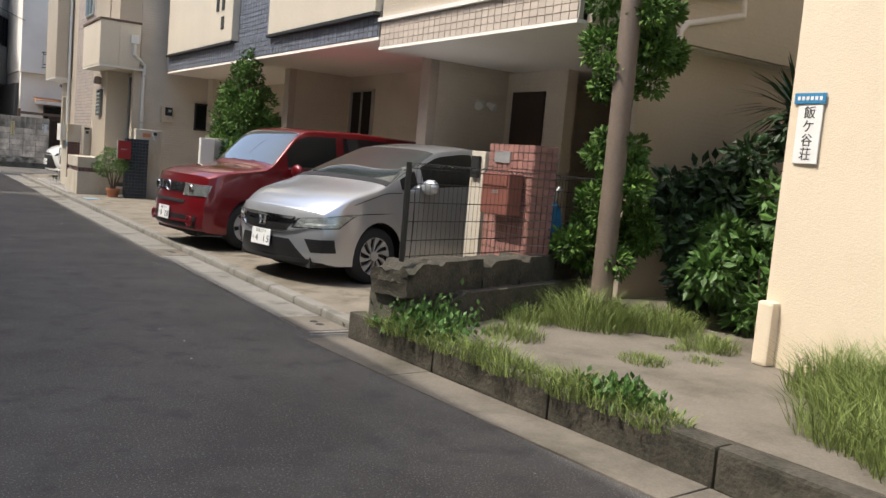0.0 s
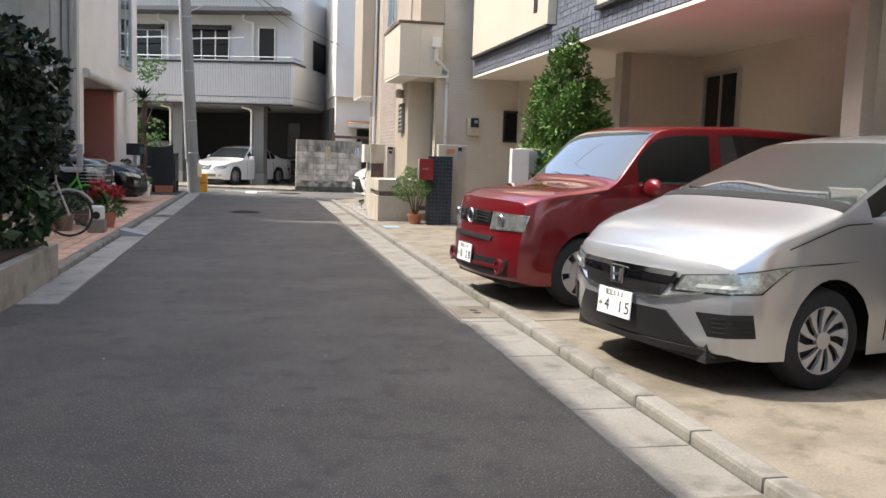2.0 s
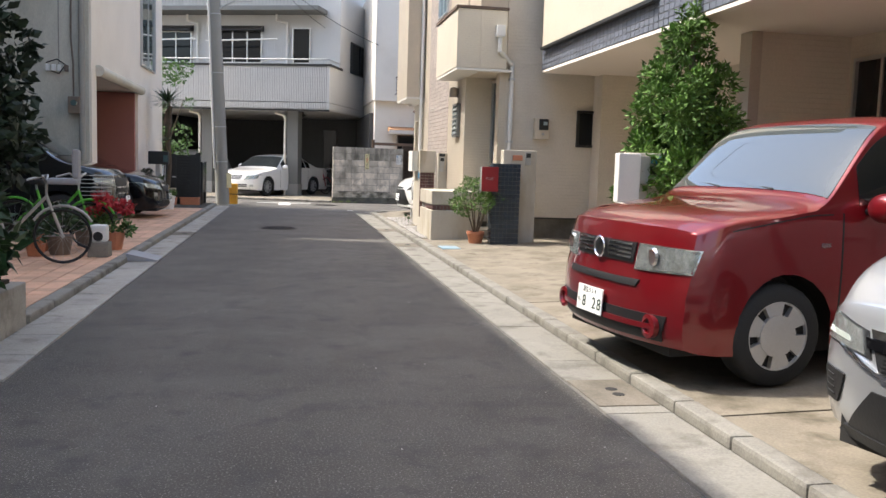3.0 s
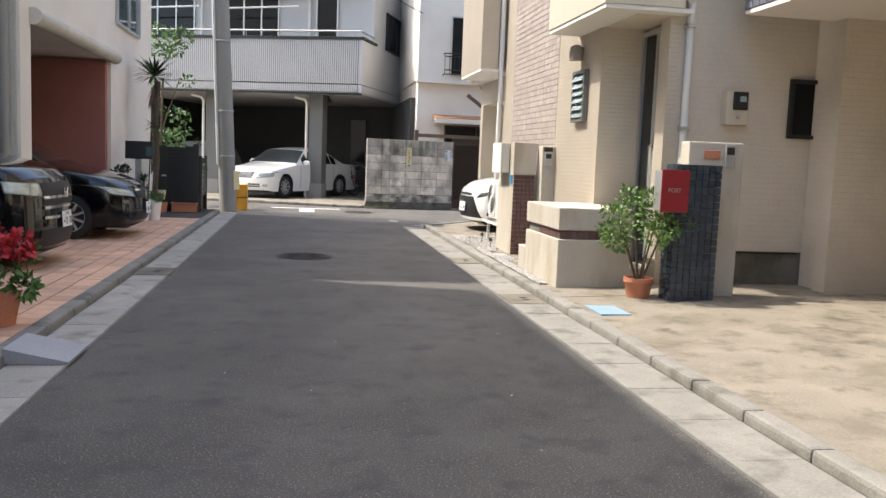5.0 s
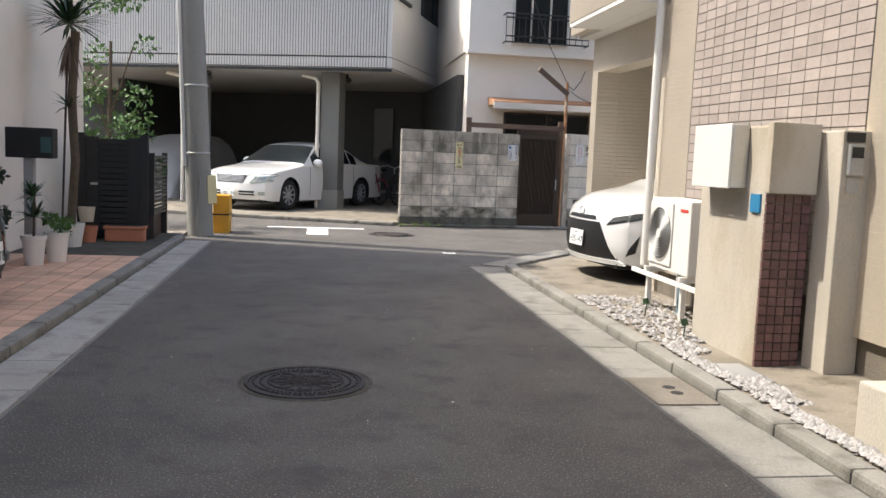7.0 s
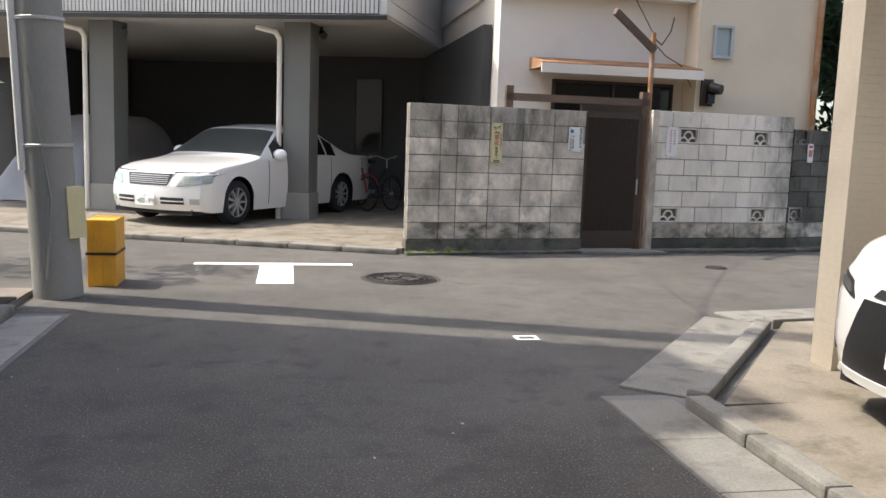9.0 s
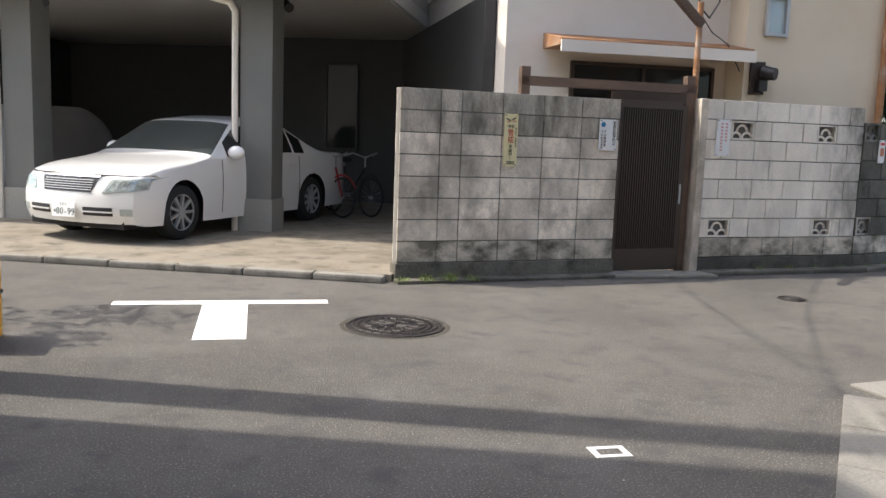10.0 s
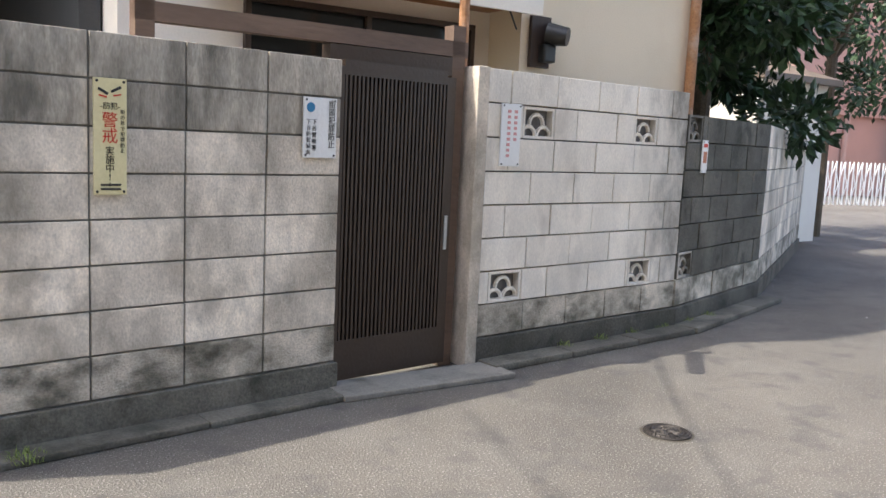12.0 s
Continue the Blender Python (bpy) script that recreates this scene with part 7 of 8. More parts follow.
gate = thing("slatted_gate", "black slatted metal garden gate with a lever handle", "gate", m=Matrix.Translation((-0.72, 26.1, 0.05)))
for x in (0.0, 0.68):
    part("post", B(x - 0.03, -0.02, 0, x + 0.06, 0.06, 1.2, 0.005), M["black_metal"], gate)
part("stile", B(0.06, 0, 0.05, 0.2, 0.04, 1.16), M["black_metal"], gate)
part("stile", B(0.52, 0, 0.05, 0.65, 0.04, 1.16), M["black_metal"], gate)
for i in range(17):
    part("slat", B(0.2, 0.005, 0.06 + i * 0.064, 0.52, 0.035, 0.06 + i * 0.064 + 0.05), M["black_metal"], gate)
part("handle", B(0.12, -0.03, 0.62, 0.2, -0.004, 0.65, 0.005), M["steel"], gate)
part("backing", B(0.06, 0.05, 0.05, 0.66, 0.058, 1.14), M["dark"], gate)
tr = thing("slatted_trellis", "black slatted trellis panel beside the gate", "trellis", m=Matrix.Translation((0.04, 26.2, 0.05)))
for y in (0.0, 0.82):
    part("post", B(-0.03, y - 0.02, 0, 0.03, y + 0.04, 1.0, 0.004), M["black_metal"], tr)
for i in range(15):
    part("slat", B(0.0, 0.04, 0.28 + i * 0.047, 0.025, 0.8, 0.28 + i * 0.047 + 0.03), M["black_metal"], tr)
part("planter_box", B(-0.5, 0.0, 0, -0.032, 0.82, 0.3), M["wood_dark"], tr)
part("end_panel", B(-0.6, -0.035, 0.0, 0.03, -0.022, 0.28), M["wood_dark"], tr)
bsh = thing("shrub", "fresh green shrub behind the trellis", "shrub", m=Matrix.Translation((-0.25, 26.6, 0.35)))
part("stems", cyl(bmesh.new(), (0, 0, 0), (0, 0, 0.8), 0.02, 0.01, 8), M["bark"], bsh)
leaf_mesh("crown", leaves(1300, 0.06, clumps(crown_of(0.05, 0, 0.35, 1.0, lambda f: 0.33 * (1 - 0.5 * f), 16, 71), 0.9, 71), 71, 0.45), M["leaf"], bsh)
tree = thing("young_tree", "slender tree with sparse yellow-green leaves", "tree", m=Matrix.Translation((-1.1, 29.0, 0)))
part("trunk", cyl(cyl(cyl(bmesh.new(), (0, 0, 0), (0.05, 0, 2.6), 0.045, 0.02, 8), (0.03, 0, 1.5), (0.4, -0.1, 2.6), 0.02, 0.008, 6), (0.03, 0, 1.2), (-0.3, 0.1, 2.4), 0.02, 0.008, 6), M["bark"], tree)
leaf_mesh("crown", leaves(1500, 0.09, clumps(crown_of(0.1, 0, 1.0, 3.6, lambda f: 0.5, 26, 72), 0.8, 72), 72, 0.5), M["leaf"], tree)
mb = thing("black_letter_box", "black steel letter box on a post", "letter box", m=Matrix.Translation((-0.82, 24.1, 0.05)))
part("box", B(0, 0, 0.93, 0.4, 0.16, 1.2, 0.01), M["black_metal"], mb)
part("post", B(0.14, 0.04, 0, 0.22, 0.12, 0.93), M["steel"], mb)
part("clear_tag", B(0.3, -0.004, 0.98, 0.39, -0.001, 1.12), M["win_blue"], mb)
yc = thing("potted_yucca", "tall yucca with a shaggy trunk in a pot", "plant", m=Matrix.Translation((-0.6, 25.3, 0.05)))
part("pot", lathe([(0.1, 0.0), (0.14, 0.25), (0.13, 0.25), (0.1, 0.2), (0.0, 0.2)], 18), M["white_plastic"], yc)
part("trunk", tube([(0, 0, 0.15), (0.05, 0, 0.9), (0.02, 0.0, 1.5), (0.06, 0, 2.2)], 0.045, 10), M["bark"], yc)
part("stake", tube([(-0.1, 0.05, 0.15), (-0.02, 0.02, 2.1)], 0.012, 6), M["wood_dark"], yc)
leaf_mesh("crown", blades(110, 0.5, 0.016, 2.28, 81), M["leaf_dark"], yc)
leaf_mesh("dead_leaves", blades(40, 0.42, 0.014, 2.15, 82, -1.5, -1.1), M["wood_brown"], yc, "dry brown hanging leaves")
leaf_mesh("side_leaves", blades(24, 0.3, 0.012, 1.45, 83, -0.2, 0.8), M["leaf_dark"], yc)
for i, (x, y, r, h, mt, lab) in enumerate(((-0.55, 25.75, 0.11, 0.22, "terracotta", "red plastic plant pot by the gate"), (-0.56, 25.76, 0.09, 0.4, "stucco", "cream plastic pot set in a red one"), (-0.68, 25.3, 0.11, 0.14, "terracotta", "round terracotta pot by the wall"))):
    z0 = 0.058 if i != 1 else 0.28
    solid("plant_pot", lathe([(r * 0.75, z0), (r, z0 + h * 0.8 if i != 1 else 0.44), (r * 0.9, z0 + h * 0.8 if i != 1 else 0.44), (r * 0.7, z0 + 0.02)], 20), M[mt], lab, "plant pot", smooth=40, m=Matrix.Translation((x, y, 0)))
for i, (x, y, rr, h, seed, lab) in enumerate(((-0.5, 23.82, 0.1, 0.26, 301, "stiff-leaved green plant in a white plastic pot"), (-0.38, 24.06, 0.105, 0.27, 302, "low green herb in a white plastic pot"))):
    wpot = thing("potted_plant", lab, "plant", m=Matrix.Translation((x, y, 0.058)))
    part("pot", lathe([(rr * 0.72, 0.0), (rr * 0.97, h * 0.86), (rr * 1.06, h * 0.87), (rr * 1.06, h), (rr * 0.9, h), (rr * 0.85, h * 0.9), (0.0, h * 0.88)], 22), M["white_plastic"], wpot, smooth=40)
    part("soil", lathe([(0.0, h * 0.885), (rr * 0.84, h * 0.885), (0.0, h * 0.9)], 16), M["soil"], wpot)
    if i:
        leaf_mesh("leaves", leaves(260, 0.05, clumps(crown_of(0, 0, h * 0.95, h + 0.12, lambda f: 0.09, 8, seed), 0.8, seed), seed), M["leaf"], wpot)
    else:
        part("stem", cyl(bmesh.new(), (0, 0, h * 0.85), (0.01, 0, 0.62), 0.012, 0.008, 8), M["bark"], wpot)
        leaf_mesh("leaves", blades(46, 0.2, 0.016, 0.42, seed, -0.2, 1.2), M["leaf_dark"], wpot)
        leaf_mesh("top_leaves", blades(40, 0.18, 0.014, 0.6, seed + 9, -0.3, 1.3), M["leaf_dark"], wpot)
gbush = thing("shrub", "grey-green small-leaved shrub against the wall", "shrub", m=Matrix.Translation((-0.86, 23.72, 0.058)))
part("stems", cyl(cyl(bmesh.new(), (0, 0, 0), (0.03, 0, 0.55), 0.014, 0.006, 6), (0, 0, 0.1), (-0.06, 0.03, 0.5), 0.01, 0.005, 6), M["bark"], gbush)
leaf_mesh("crown", leaves(900, 0.045, clumps(crown_of(0, 0, 0.3, 0.78, lambda f: 0.16, 14, 303), 0.9, 303), 303, 0.6), M["leaf_black"], gbush)
tp = thing("trough_planter", "long terracotta trough planter by the gate", "planter", m=Matrix.Translation((-0.4, 25.86, 0.058)))
part("trough", box(B(0, 0, 0, 0.42, 0.16, 0.14, 0.015), -0.015, -0.012, 0.14, 0.435, 0.172, 0.17, 0.008), M["terracotta"], tp)
part("soil", B(0.02, 0.02, 0.171, 0.4, 0.14, 0.176), M["soil"], tp)

bd = thing("garden_bed", "low pale concrete planter bed with a crack", "planter", m=Matrix.Translation((0, 0, 0)))
part("bed_wall", B(-0.7, 9.0, 0.0, 0.38, 11.62, 0.3, 0.012), M["gutter_pale"], bd)
part("soil", B(-0.62, 9.1, 0.3, 0.3, 11.55, 0.325), M["soil"], bd)
ivy = thing("ivy_hedge", "tall dark ivy hedge over the planter bed", "hedge", m=Matrix.Translation((-0.08, 11.2, 0.3)))
part("stems", cyl(cyl(bmesh.new(), (0.1, 0, 0), (0.1, 0, 1.2), 0.03, 0.02, 8), (-0.2, -0.5, 0), (-0.2, -0.5, 1.5), 0.03, 0.02, 8), M["bark"], ivy)
leaf_mesh("crown", leaves(14000, 0.075, clumps(crown_of(0.0, 0, 0.45, 1.8, lambda f: 0.48 * math.sqrt(max(0.1, 1 - (2 * f - 1) ** 2)) + 0.08, 50, 91) + crown_of(-0.2, -0.7, 0.6, 1.8, lambda f: 0.5, 30, 92), 1.0, 91), 91, 0.7), M["leaf_black"], ivy)
pb = thing("bed_plant", "broad-leaved green plants in the planter bed", "plant", m=Matrix.Translation((0.02, 11.1, 0.32)))
part("stem", cyl(bmesh.new(), (0, 0, -0.02), (0, 0, 0.4), 0.012, 0.006, 6), M["bark"], pb)
leaf_mesh("leaves", leaves(700, 0.13, clumps(crown_of(0.0, 0, 0.0, 0.5, lambda f: 0.33, 18, 93), 0.8, 93), 93, 0.6, 0.5), M["leaf_dark"], pb)


def bicycle(m, frame_mat, label, basket=True):
    """A town bicycle along x, its front wheel at x = 0."""
    b = thing("bicycle", label, "bicycle", m)
    R = 0.27
    for x in (0.0, -0.88):
        w = new("wheel")
        w.parent = b
        w.matrix_basis = Matrix.Translation((x, 0, R)) @ Matrix.Rotation(radians(90), 4, "X")
        part("tyre", lathe([(R - 0.022, -0.012), (R - 0.01, -0.017), (R, 0.0), (R - 0.01, 0.017), (R - 0.022, 0.012), (R - 0.028, 0.0), (R - 0.022, -0.012)], 32, False), M["rubber"], w, smooth=60)
        bm = bmesh.new()
        for i in range(16):
            a = 2 * math.pi * i / 16
            cyl(bm, (0, 0, 0), ((R - 0.025) * math.cos(a), (R - 0.025) * math.sin(a), 0), 0.0014, n=4)
        cyl(bm, (0, 0, -0.03), (0, 0, 0.03), 0.016, n=10)
        part("spokes", bm, M["steel"], w)
        arc = [Vector((x + (R + 0.03) * math.cos(a), 0, R + (R + 0.03) * math.sin(a))) for a in np.linspace(0.5, 2.6, 10)]
        part("mudguard", tube(arc, 0.014, 6), frame_mat, b)
    part("frame", tube([(0, 0, R), (-0.14, 0, 0.66), (-0.5, 0, 0.26), (-0.62, 0, 0.66)], 0.015, 8), frame_mat, b, smooth=40)
    part("stay", tube([(-0.5, 0, 0.26), (-0.88, 0, R), (-0.6, 0, 0.55)], 0.01, 8), frame_mat, b, smooth=40)
    part("handlebar", tube([(-0.28, -0.24, 0.82), (-0.15, -0.2, 0.86), (-0.14, 0, 0.8), (-0.15, 0.2, 0.86), (-0.28, 0.24, 0.82)], 0.011, 8), M["steel"], b, smooth=40)
    part("stem", cyl(bmesh.new(), (-0.14, 0, 0.64), (-0.14, 0, 0.82), 0.012), M["steel"], b)
    part("saddle", B(-0.76, -0.07, 0.72, -0.52, 0.07, 0.78, 0.025), M["rubber"], b)
    part("seat_post", cyl(bmesh.new(), (-0.62, 0, 0.64), (-0.63, 0, 0.73), 0.012), M["steel"], b)
    part("chain_guard", B(-0.85, -0.04, 0.24, -0.42, -0.025, 0.3, 0.006), M["steel"], b)
    if basket:
        bm = bmesh.new()
        for i in range(6):
            z = 0.62 + i * 0.045
            g = 0.12 + 0.012 * i
            cyl(bm, (-0.05, -g, z), (0.18, -g, z), 0.004, n=4)
            cyl(bm, (-0.05, g, z), (0.18, g, z), 0.004, n=4)
            cyl(bm, (0.18, -g, z), (0.18, g, z), 0.004, n=4)
        for i in range(7):
            y = -0.12 + i * 0.04
            cyl(bm, (0.18, y, 0.62), (0.19, y * 1.4, 0.85), 0.003, n=4)
        part("basket", bm, M["steel"], b)
    return b


bk = bicycle(pose(-0.12, 14.55, 0.06, 0, 0, 8), M["steel"], "silver town bicycle with a grey child seat on the forecourt", False)
part("child_seat", box(B(-0.12, -0.13, 0.78, 0.16, 0.13, 0.84, 0.02), 0.1, -0.13, 0.84, 0.16, 0.13, 1.12, 0.02), M["tarp"], bk, "grey moulded child seat")
bicycle(pose(-0.15, 15.9, 0.06, 0, 0, -12), M["bike_green"], "bright green bicycle on the forecourt", True)
dh = thing("pot_shelter", "small white concrete lantern block by the kerb", "garden ornament", m=Matrix.Translation((-0.02, 15.1, 0.06)))
part("base", B(0, 0, 0, 0.21, 0.2, 0.16, 0.012), M["gutter"], dh)
part("hood", B(0.02, 0.02, 0.16, 0.19, 0.18, 0.34, 0.03), M["sign_white"], dh)
part("opening", cyl(bmesh.new(), (0.105, 0.016, 0.22), (0.105, 0.024, 0.22), 0.05, n=14), M["dark"], dh)
fl = thing("red_flower_pot", "pot of bright red flowers on the forecourt", "plant", m=Matrix.Translation((0.08, 15.95, 0.06)))
part("pot", lathe([(0.09, 0.0), (0.13, 0.2), (0.12, 0.2), (0.0, 0.17)], 16), M["terracotta"], fl)
leaf_mesh("leaves", leaves(600, 0.06, clumps(crown_of(0, 0, 0.2, 0.45, lambda f: 0.2, 10, 95), 0.8, 95), 95), M["leaf"], fl)
leaf_mesh("blossom", leaves(500, 0.05, clumps(crown_of(0, 0, 0.42, 0.6, lambda f: 0.2, 10, 96), 0.7, 96), 96, 0.8), M["leaf_red"], fl)
for i, (x, y, s) in enumerate(((-0.35, 15.35, 0.14), (-0.55, 15.2, 0.11), (-0.3, 16.3, 0.13), (-0.62, 15.7, 0.12))):
    fp = thing("plant_pot", "brown plant pot with a straggling plant", "plant", m=Matrix.Translation((x, y, 0.06)), group="pots on the forecourt")
    part("pot", lathe([(s * 0.7, 0.0), (s, s * 1.5), (s * 0.9, s * 1.5), (0.0, s * 1.3)], 16), M["terracotta" if i % 2 else "pole_brown"], fp)
    leaf_mesh("leaves", leaves(260, 0.07, clumps(crown_of(0, 0, s * 1.6, s * 1.6 + 0.3, lambda f: 0.15, 8, 100 + i), 0.9, 100 + i), 100 + i), M["leaf_dark"], fp)
rp = thing("kerb_ramp", "grey plastic kerb ramp in the gutter", "ramp")
bm = bmesh.new()
pr = [(0.36, 0.02), (0.68, 0.016), (0.68, 0.03), (0.36, 0.10)]
a = [bm.verts.new((x, 15.15, z)) for x, z in pr]
b = [bm.verts.new((x, 15.55, z)) for x, z in pr]
bm.faces.new(a)
bm.faces.new(b[::-1])
for i in range(4):
    bm.faces.new((a[i], b[i], b[(i + 1) % 4], a[(i + 1) % 4]))
bmesh.ops.recalc_face_normals(bm, faces=bm.faces)
part("wedge", bm, M["tarp"], rp)

# ---- across the street ----
sg = thing("sliding_gate", "dark brown slatted sliding gate in the block wall", "gate", m=Matrix.Translation((5.285, 30.07, 0.03)) @ Matrix.Rotation(radians(8), 4, "Z"))
part("frame", box(box(box(box(bmesh.new(), 0, 0.03, 0, 0.04, 0.08, 1.52), 0.68, 0.03, 0, 0.74, 0.08, 1.52), 0.04, 0.03, 0, 0.68, 0.08, 0.2), 0.04, 0.03, 1.48, 0.68, 0.08, 1.55), M["brown_metal"], sg)
for i in range(26):
    part("slat", B(0.045 + i * 0.0245, 0.03, 0.2, 0.057 + i * 0.0245, 0.055, 1.48), M["brown_metal"], sg)
part("backing", B(0.04, 0.06, 0.2, 0.68, 0.07, 1.48), M["wood_dark"], sg)
part("handle", B(0.695, 0.022, 0.62, 0.715, 0.029, 0.8), M["steel"], sg)
bmn = tagged(new("gate_beam"), "brown wooden beam and posts over the gate", "beam")
part("beam", B(0, 0, 1.66, 1.72, 0.07, 1.74), M["wood_brown"], bmn, m=Matrix.Translation((4.38, 30.14, 0)) @ Matrix.Rotation(radians(3), 4, "Z"))
part("header", B(0.9, 0.0, 1.56, 1.66, 0.08, 1.655), M["brown_metal"], bmn, m=Matrix.Translation((4.38, 30.14, 0)) @ Matrix.Rotation(radians(3), 4, "Z"))
for x in (0.0, 1.62):
    part("post", B(x, 0, 0.0, x + 0.08, 0.08, 1.82), M["wood_brown"], bmn, m=Matrix.Translation((4.38, 30.14, 0)) @ Matrix.Rotation(radians(3), 4, "Z"))
solid("gate_pillar", B(6.105, 30.13, 0.0, 6.18, 30.28, 1.62, 0.008), M["block"], "slim grey concrete gate pillar", "gate post")
setting("gate_sill", B(5.25, 29.86, 0.0, 6.25, 30.12, 0.03, 0.008), M["gutter"], "worn concrete sill below the gate")
kerb_run("footing_east", "dark mossy concrete strip at the foot of the wall", (6.2, 30.06), (8.05, 30.28), 0.16, 0.04, 0.6, M["block_mossy"], 0.0)
kerb_run("footing_corner", "dark mossy concrete strip at the foot of the wall", (8.05, 30.28), (9.75, 30.83), 0.18, 0.04, 0.6, M["block_mossy"], 0.0)
kerb_run("footing_west", "dark mossy concrete strip at the foot of the wall", (3.24, 29.66), (5.26, 29.95), 0.14, 0.03, 0.6, M["block_mossy"], 0.0)
ap = thing("lamp_post", "thin rusty steel post with a slanted street lamp", "street lamp", m=Matrix.Translation((6.13, 30.33, 0)))
part("post", tube([(0, 0, 0), (0, 0, 2.5)], 0.028, 12), M["rust"], ap)
part("lamp_arm", B(-0.04, -0.03, 0, 0.04, 0.03, 0.75, 0.01), M["wood_brown"], ap, m=Matrix.Translation((0.02, 0, 2.3)) @ Matrix.Rotation(radians(-58), 4, "Y") @ Matrix.Rotation(radians(20), 4, "X"))
part("wire", tube([(0, 0, 2.45), (0.15, 0.1, 2.38), (0.3, 0.2, 2.55), (0.45, 0.45, 2.75)], 0.008, 5), M["black_metal"], ap)
part("wire", tube([(0, 0, 2.4), (0.3, 0.3, 2.28), (0.6, 0.5, 2.2), (0.78, 0.55, 1.95)], 0.006, 5), M["black_metal"], ap)
part("wire", tube([(0, 0, 2.48), (-0.3, 0.3, 3.2), (-0.6, 0.6, 4.2)], 0.007, 5), M["black_metal"], ap)
em = thing("wall_meter", "dusty black meter on the cream wall", "meter", m=Matrix.Translation((7.06, 30.94, 1.78)))
part("board", B(0, -0.03, -0.05, 0.16, -0.002, 0.28), M["wood_dark"], em)
part("head", cyl(bmesh.new(), (0.12, -0.05, 0.17), (0.2, -0.16, 0.15), 0.075, 0.06, 18), M["black_metal"], em, smooth=40)
part("neck", B(0.06, -0.1, -0.02, 0.16, -0.03, 0.1, 0.015), M["black_metal"], em)


def wall_sign(name, label, x, y, z, w, h, turn, board):
    s = thing(name, label, "sign", m=Matrix.Translation((x, y, z)) @ Matrix.Rotation(turn, 4, "Z"))
    part("board", B(0, -0.012, 0, w, -0.002, h, 0.002), board, s)
    for a in (0.012, w - 0.012):
        for b in (0.012, h - 0.012):
            part("screw", cyl(bmesh.new(), (a, -0.0125, b), (a, -0.015, b), 0.005, n=8), M["ink"], s)
    return s


def upright_text(s, chars, x, top, size, step, material):
    for i, ch in enumerate(chars):
        text(ch, size, material, s, Matrix.Translation((x, -0.0135, top - i * step)) @ Matrix.Rotation(radians(90), 4, "X"))


tw = math.atan2(0.29, 2.02)
s1 = wall_sign("warning_sign", "cream vertical crime-watch sign with red and black characters", 4.165, 29.883, 0.96, 0.125, 0.44, tw, M["sign_yellow"])
upright_text(s1, "警戒", 0.06, 0.28, 0.062, 0.06, M["ink_red"])
upright_text(s1, "実施中!!", 0.06, 0.165, 0.036, 0.033, M["ink"])
text("-防犯-", 0.028, M["ink"], s1, Matrix.Translation((0.062, -0.0135, 0.335)) @ Matrix.Rotation(radians(90), 4, "X"))
for sx in (-1, 1):
    part("eye_mark", B(0.0, -0.0145, 0.0, 0.042, -0.0125, 0.01), M["ink"], s1, m=Matrix.Translation((0.062 + (0.006 if sx > 0 else -0.006), 0, 0.385)) @ (Matrix.Rotation(radians(-28), 4, "Y") if sx > 0 else Matrix.Rotation(radians(180 + 28), 4, "Y")))
    part("eye_mark", B(0.0, -0.0145, 0.0, 0.03, -0.0125, 0.006), M["ink_red"], s1, m=Matrix.Translation((0.062 + (0.012 if sx > 0 else -0.012), 0, 0.372)) @ (Matrix.Rotation(radians(-12), 4, "Y") if sx > 0 else Matrix.Rotation(radians(192), 4, "Y")))
upright_text(s1, "街の目で犯罪防止", 0.108, 0.315, 0.018, 0.021, M["ink"])
for k in range(2):
    part("small_print", B(0.025, -0.0145, 0.018 + k * 0.016, 0.102, -0.0125, 0.026 + k * 0.016), M["ink"], s1)
s2 = wall_sign("police_sign", "white police notice with vertical black characters", 5.07, 30.013, 1.12, 0.175, 0.27, tw, M["sign_white"])
upright_text(s2, "街頭犯罪防止", 0.148, 0.24, 0.038, 0.036, M["ink"])
upright_text(s2, "下谷警察署", 0.055, 0.16, 0.026, 0.029, M["ink"])
upright_text(s2, "下谷防犯協会", 0.025, 0.16, 0.024, 0.027, M["ink"])
part("emblem", lathe([(0.0, 0.0), (0.022, 0.0), (0.022, 0.002), (0.0, 0.002)], 14), M["ink_blue"], s2, m=Matrix.Translation((0.035, -0.0125, 0.225)) @ Matrix.Rotation(radians(90), 4, "X"))
te = math.atan2(0.23, 1.83)
s3 = wall_sign("paper_notice", "white board with faded red handwriting", 6.30, 30.187, 1.10, 0.15, 0.34, te, M["sign_white"])
for k in range(2):
    for i in range(9 - 3 * k):
        part("stroke", B(0.045 + 0.05 * k, -0.0145, 0.29 - i * 0.03, 0.068 + 0.05 * k, -0.0125, 0.306 - i * 0.03), M["ink_pink"], s3)
s4 = wall_sign("small_notice", "small white notice with an orange picture", 8.3, 30.487, 1.08, 0.10, 0.23, math.atan2(0.54, 1.64), M["sign_white"])
part("picture", B(0.02, -0.0145, 0.07, 0.08, -0.0125, 0.15), M["terracotta"], s4)
part("heading", B(0.015, -0.0145, 0.18, 0.085, -0.0125, 0.205), M["ink_red"], s4)

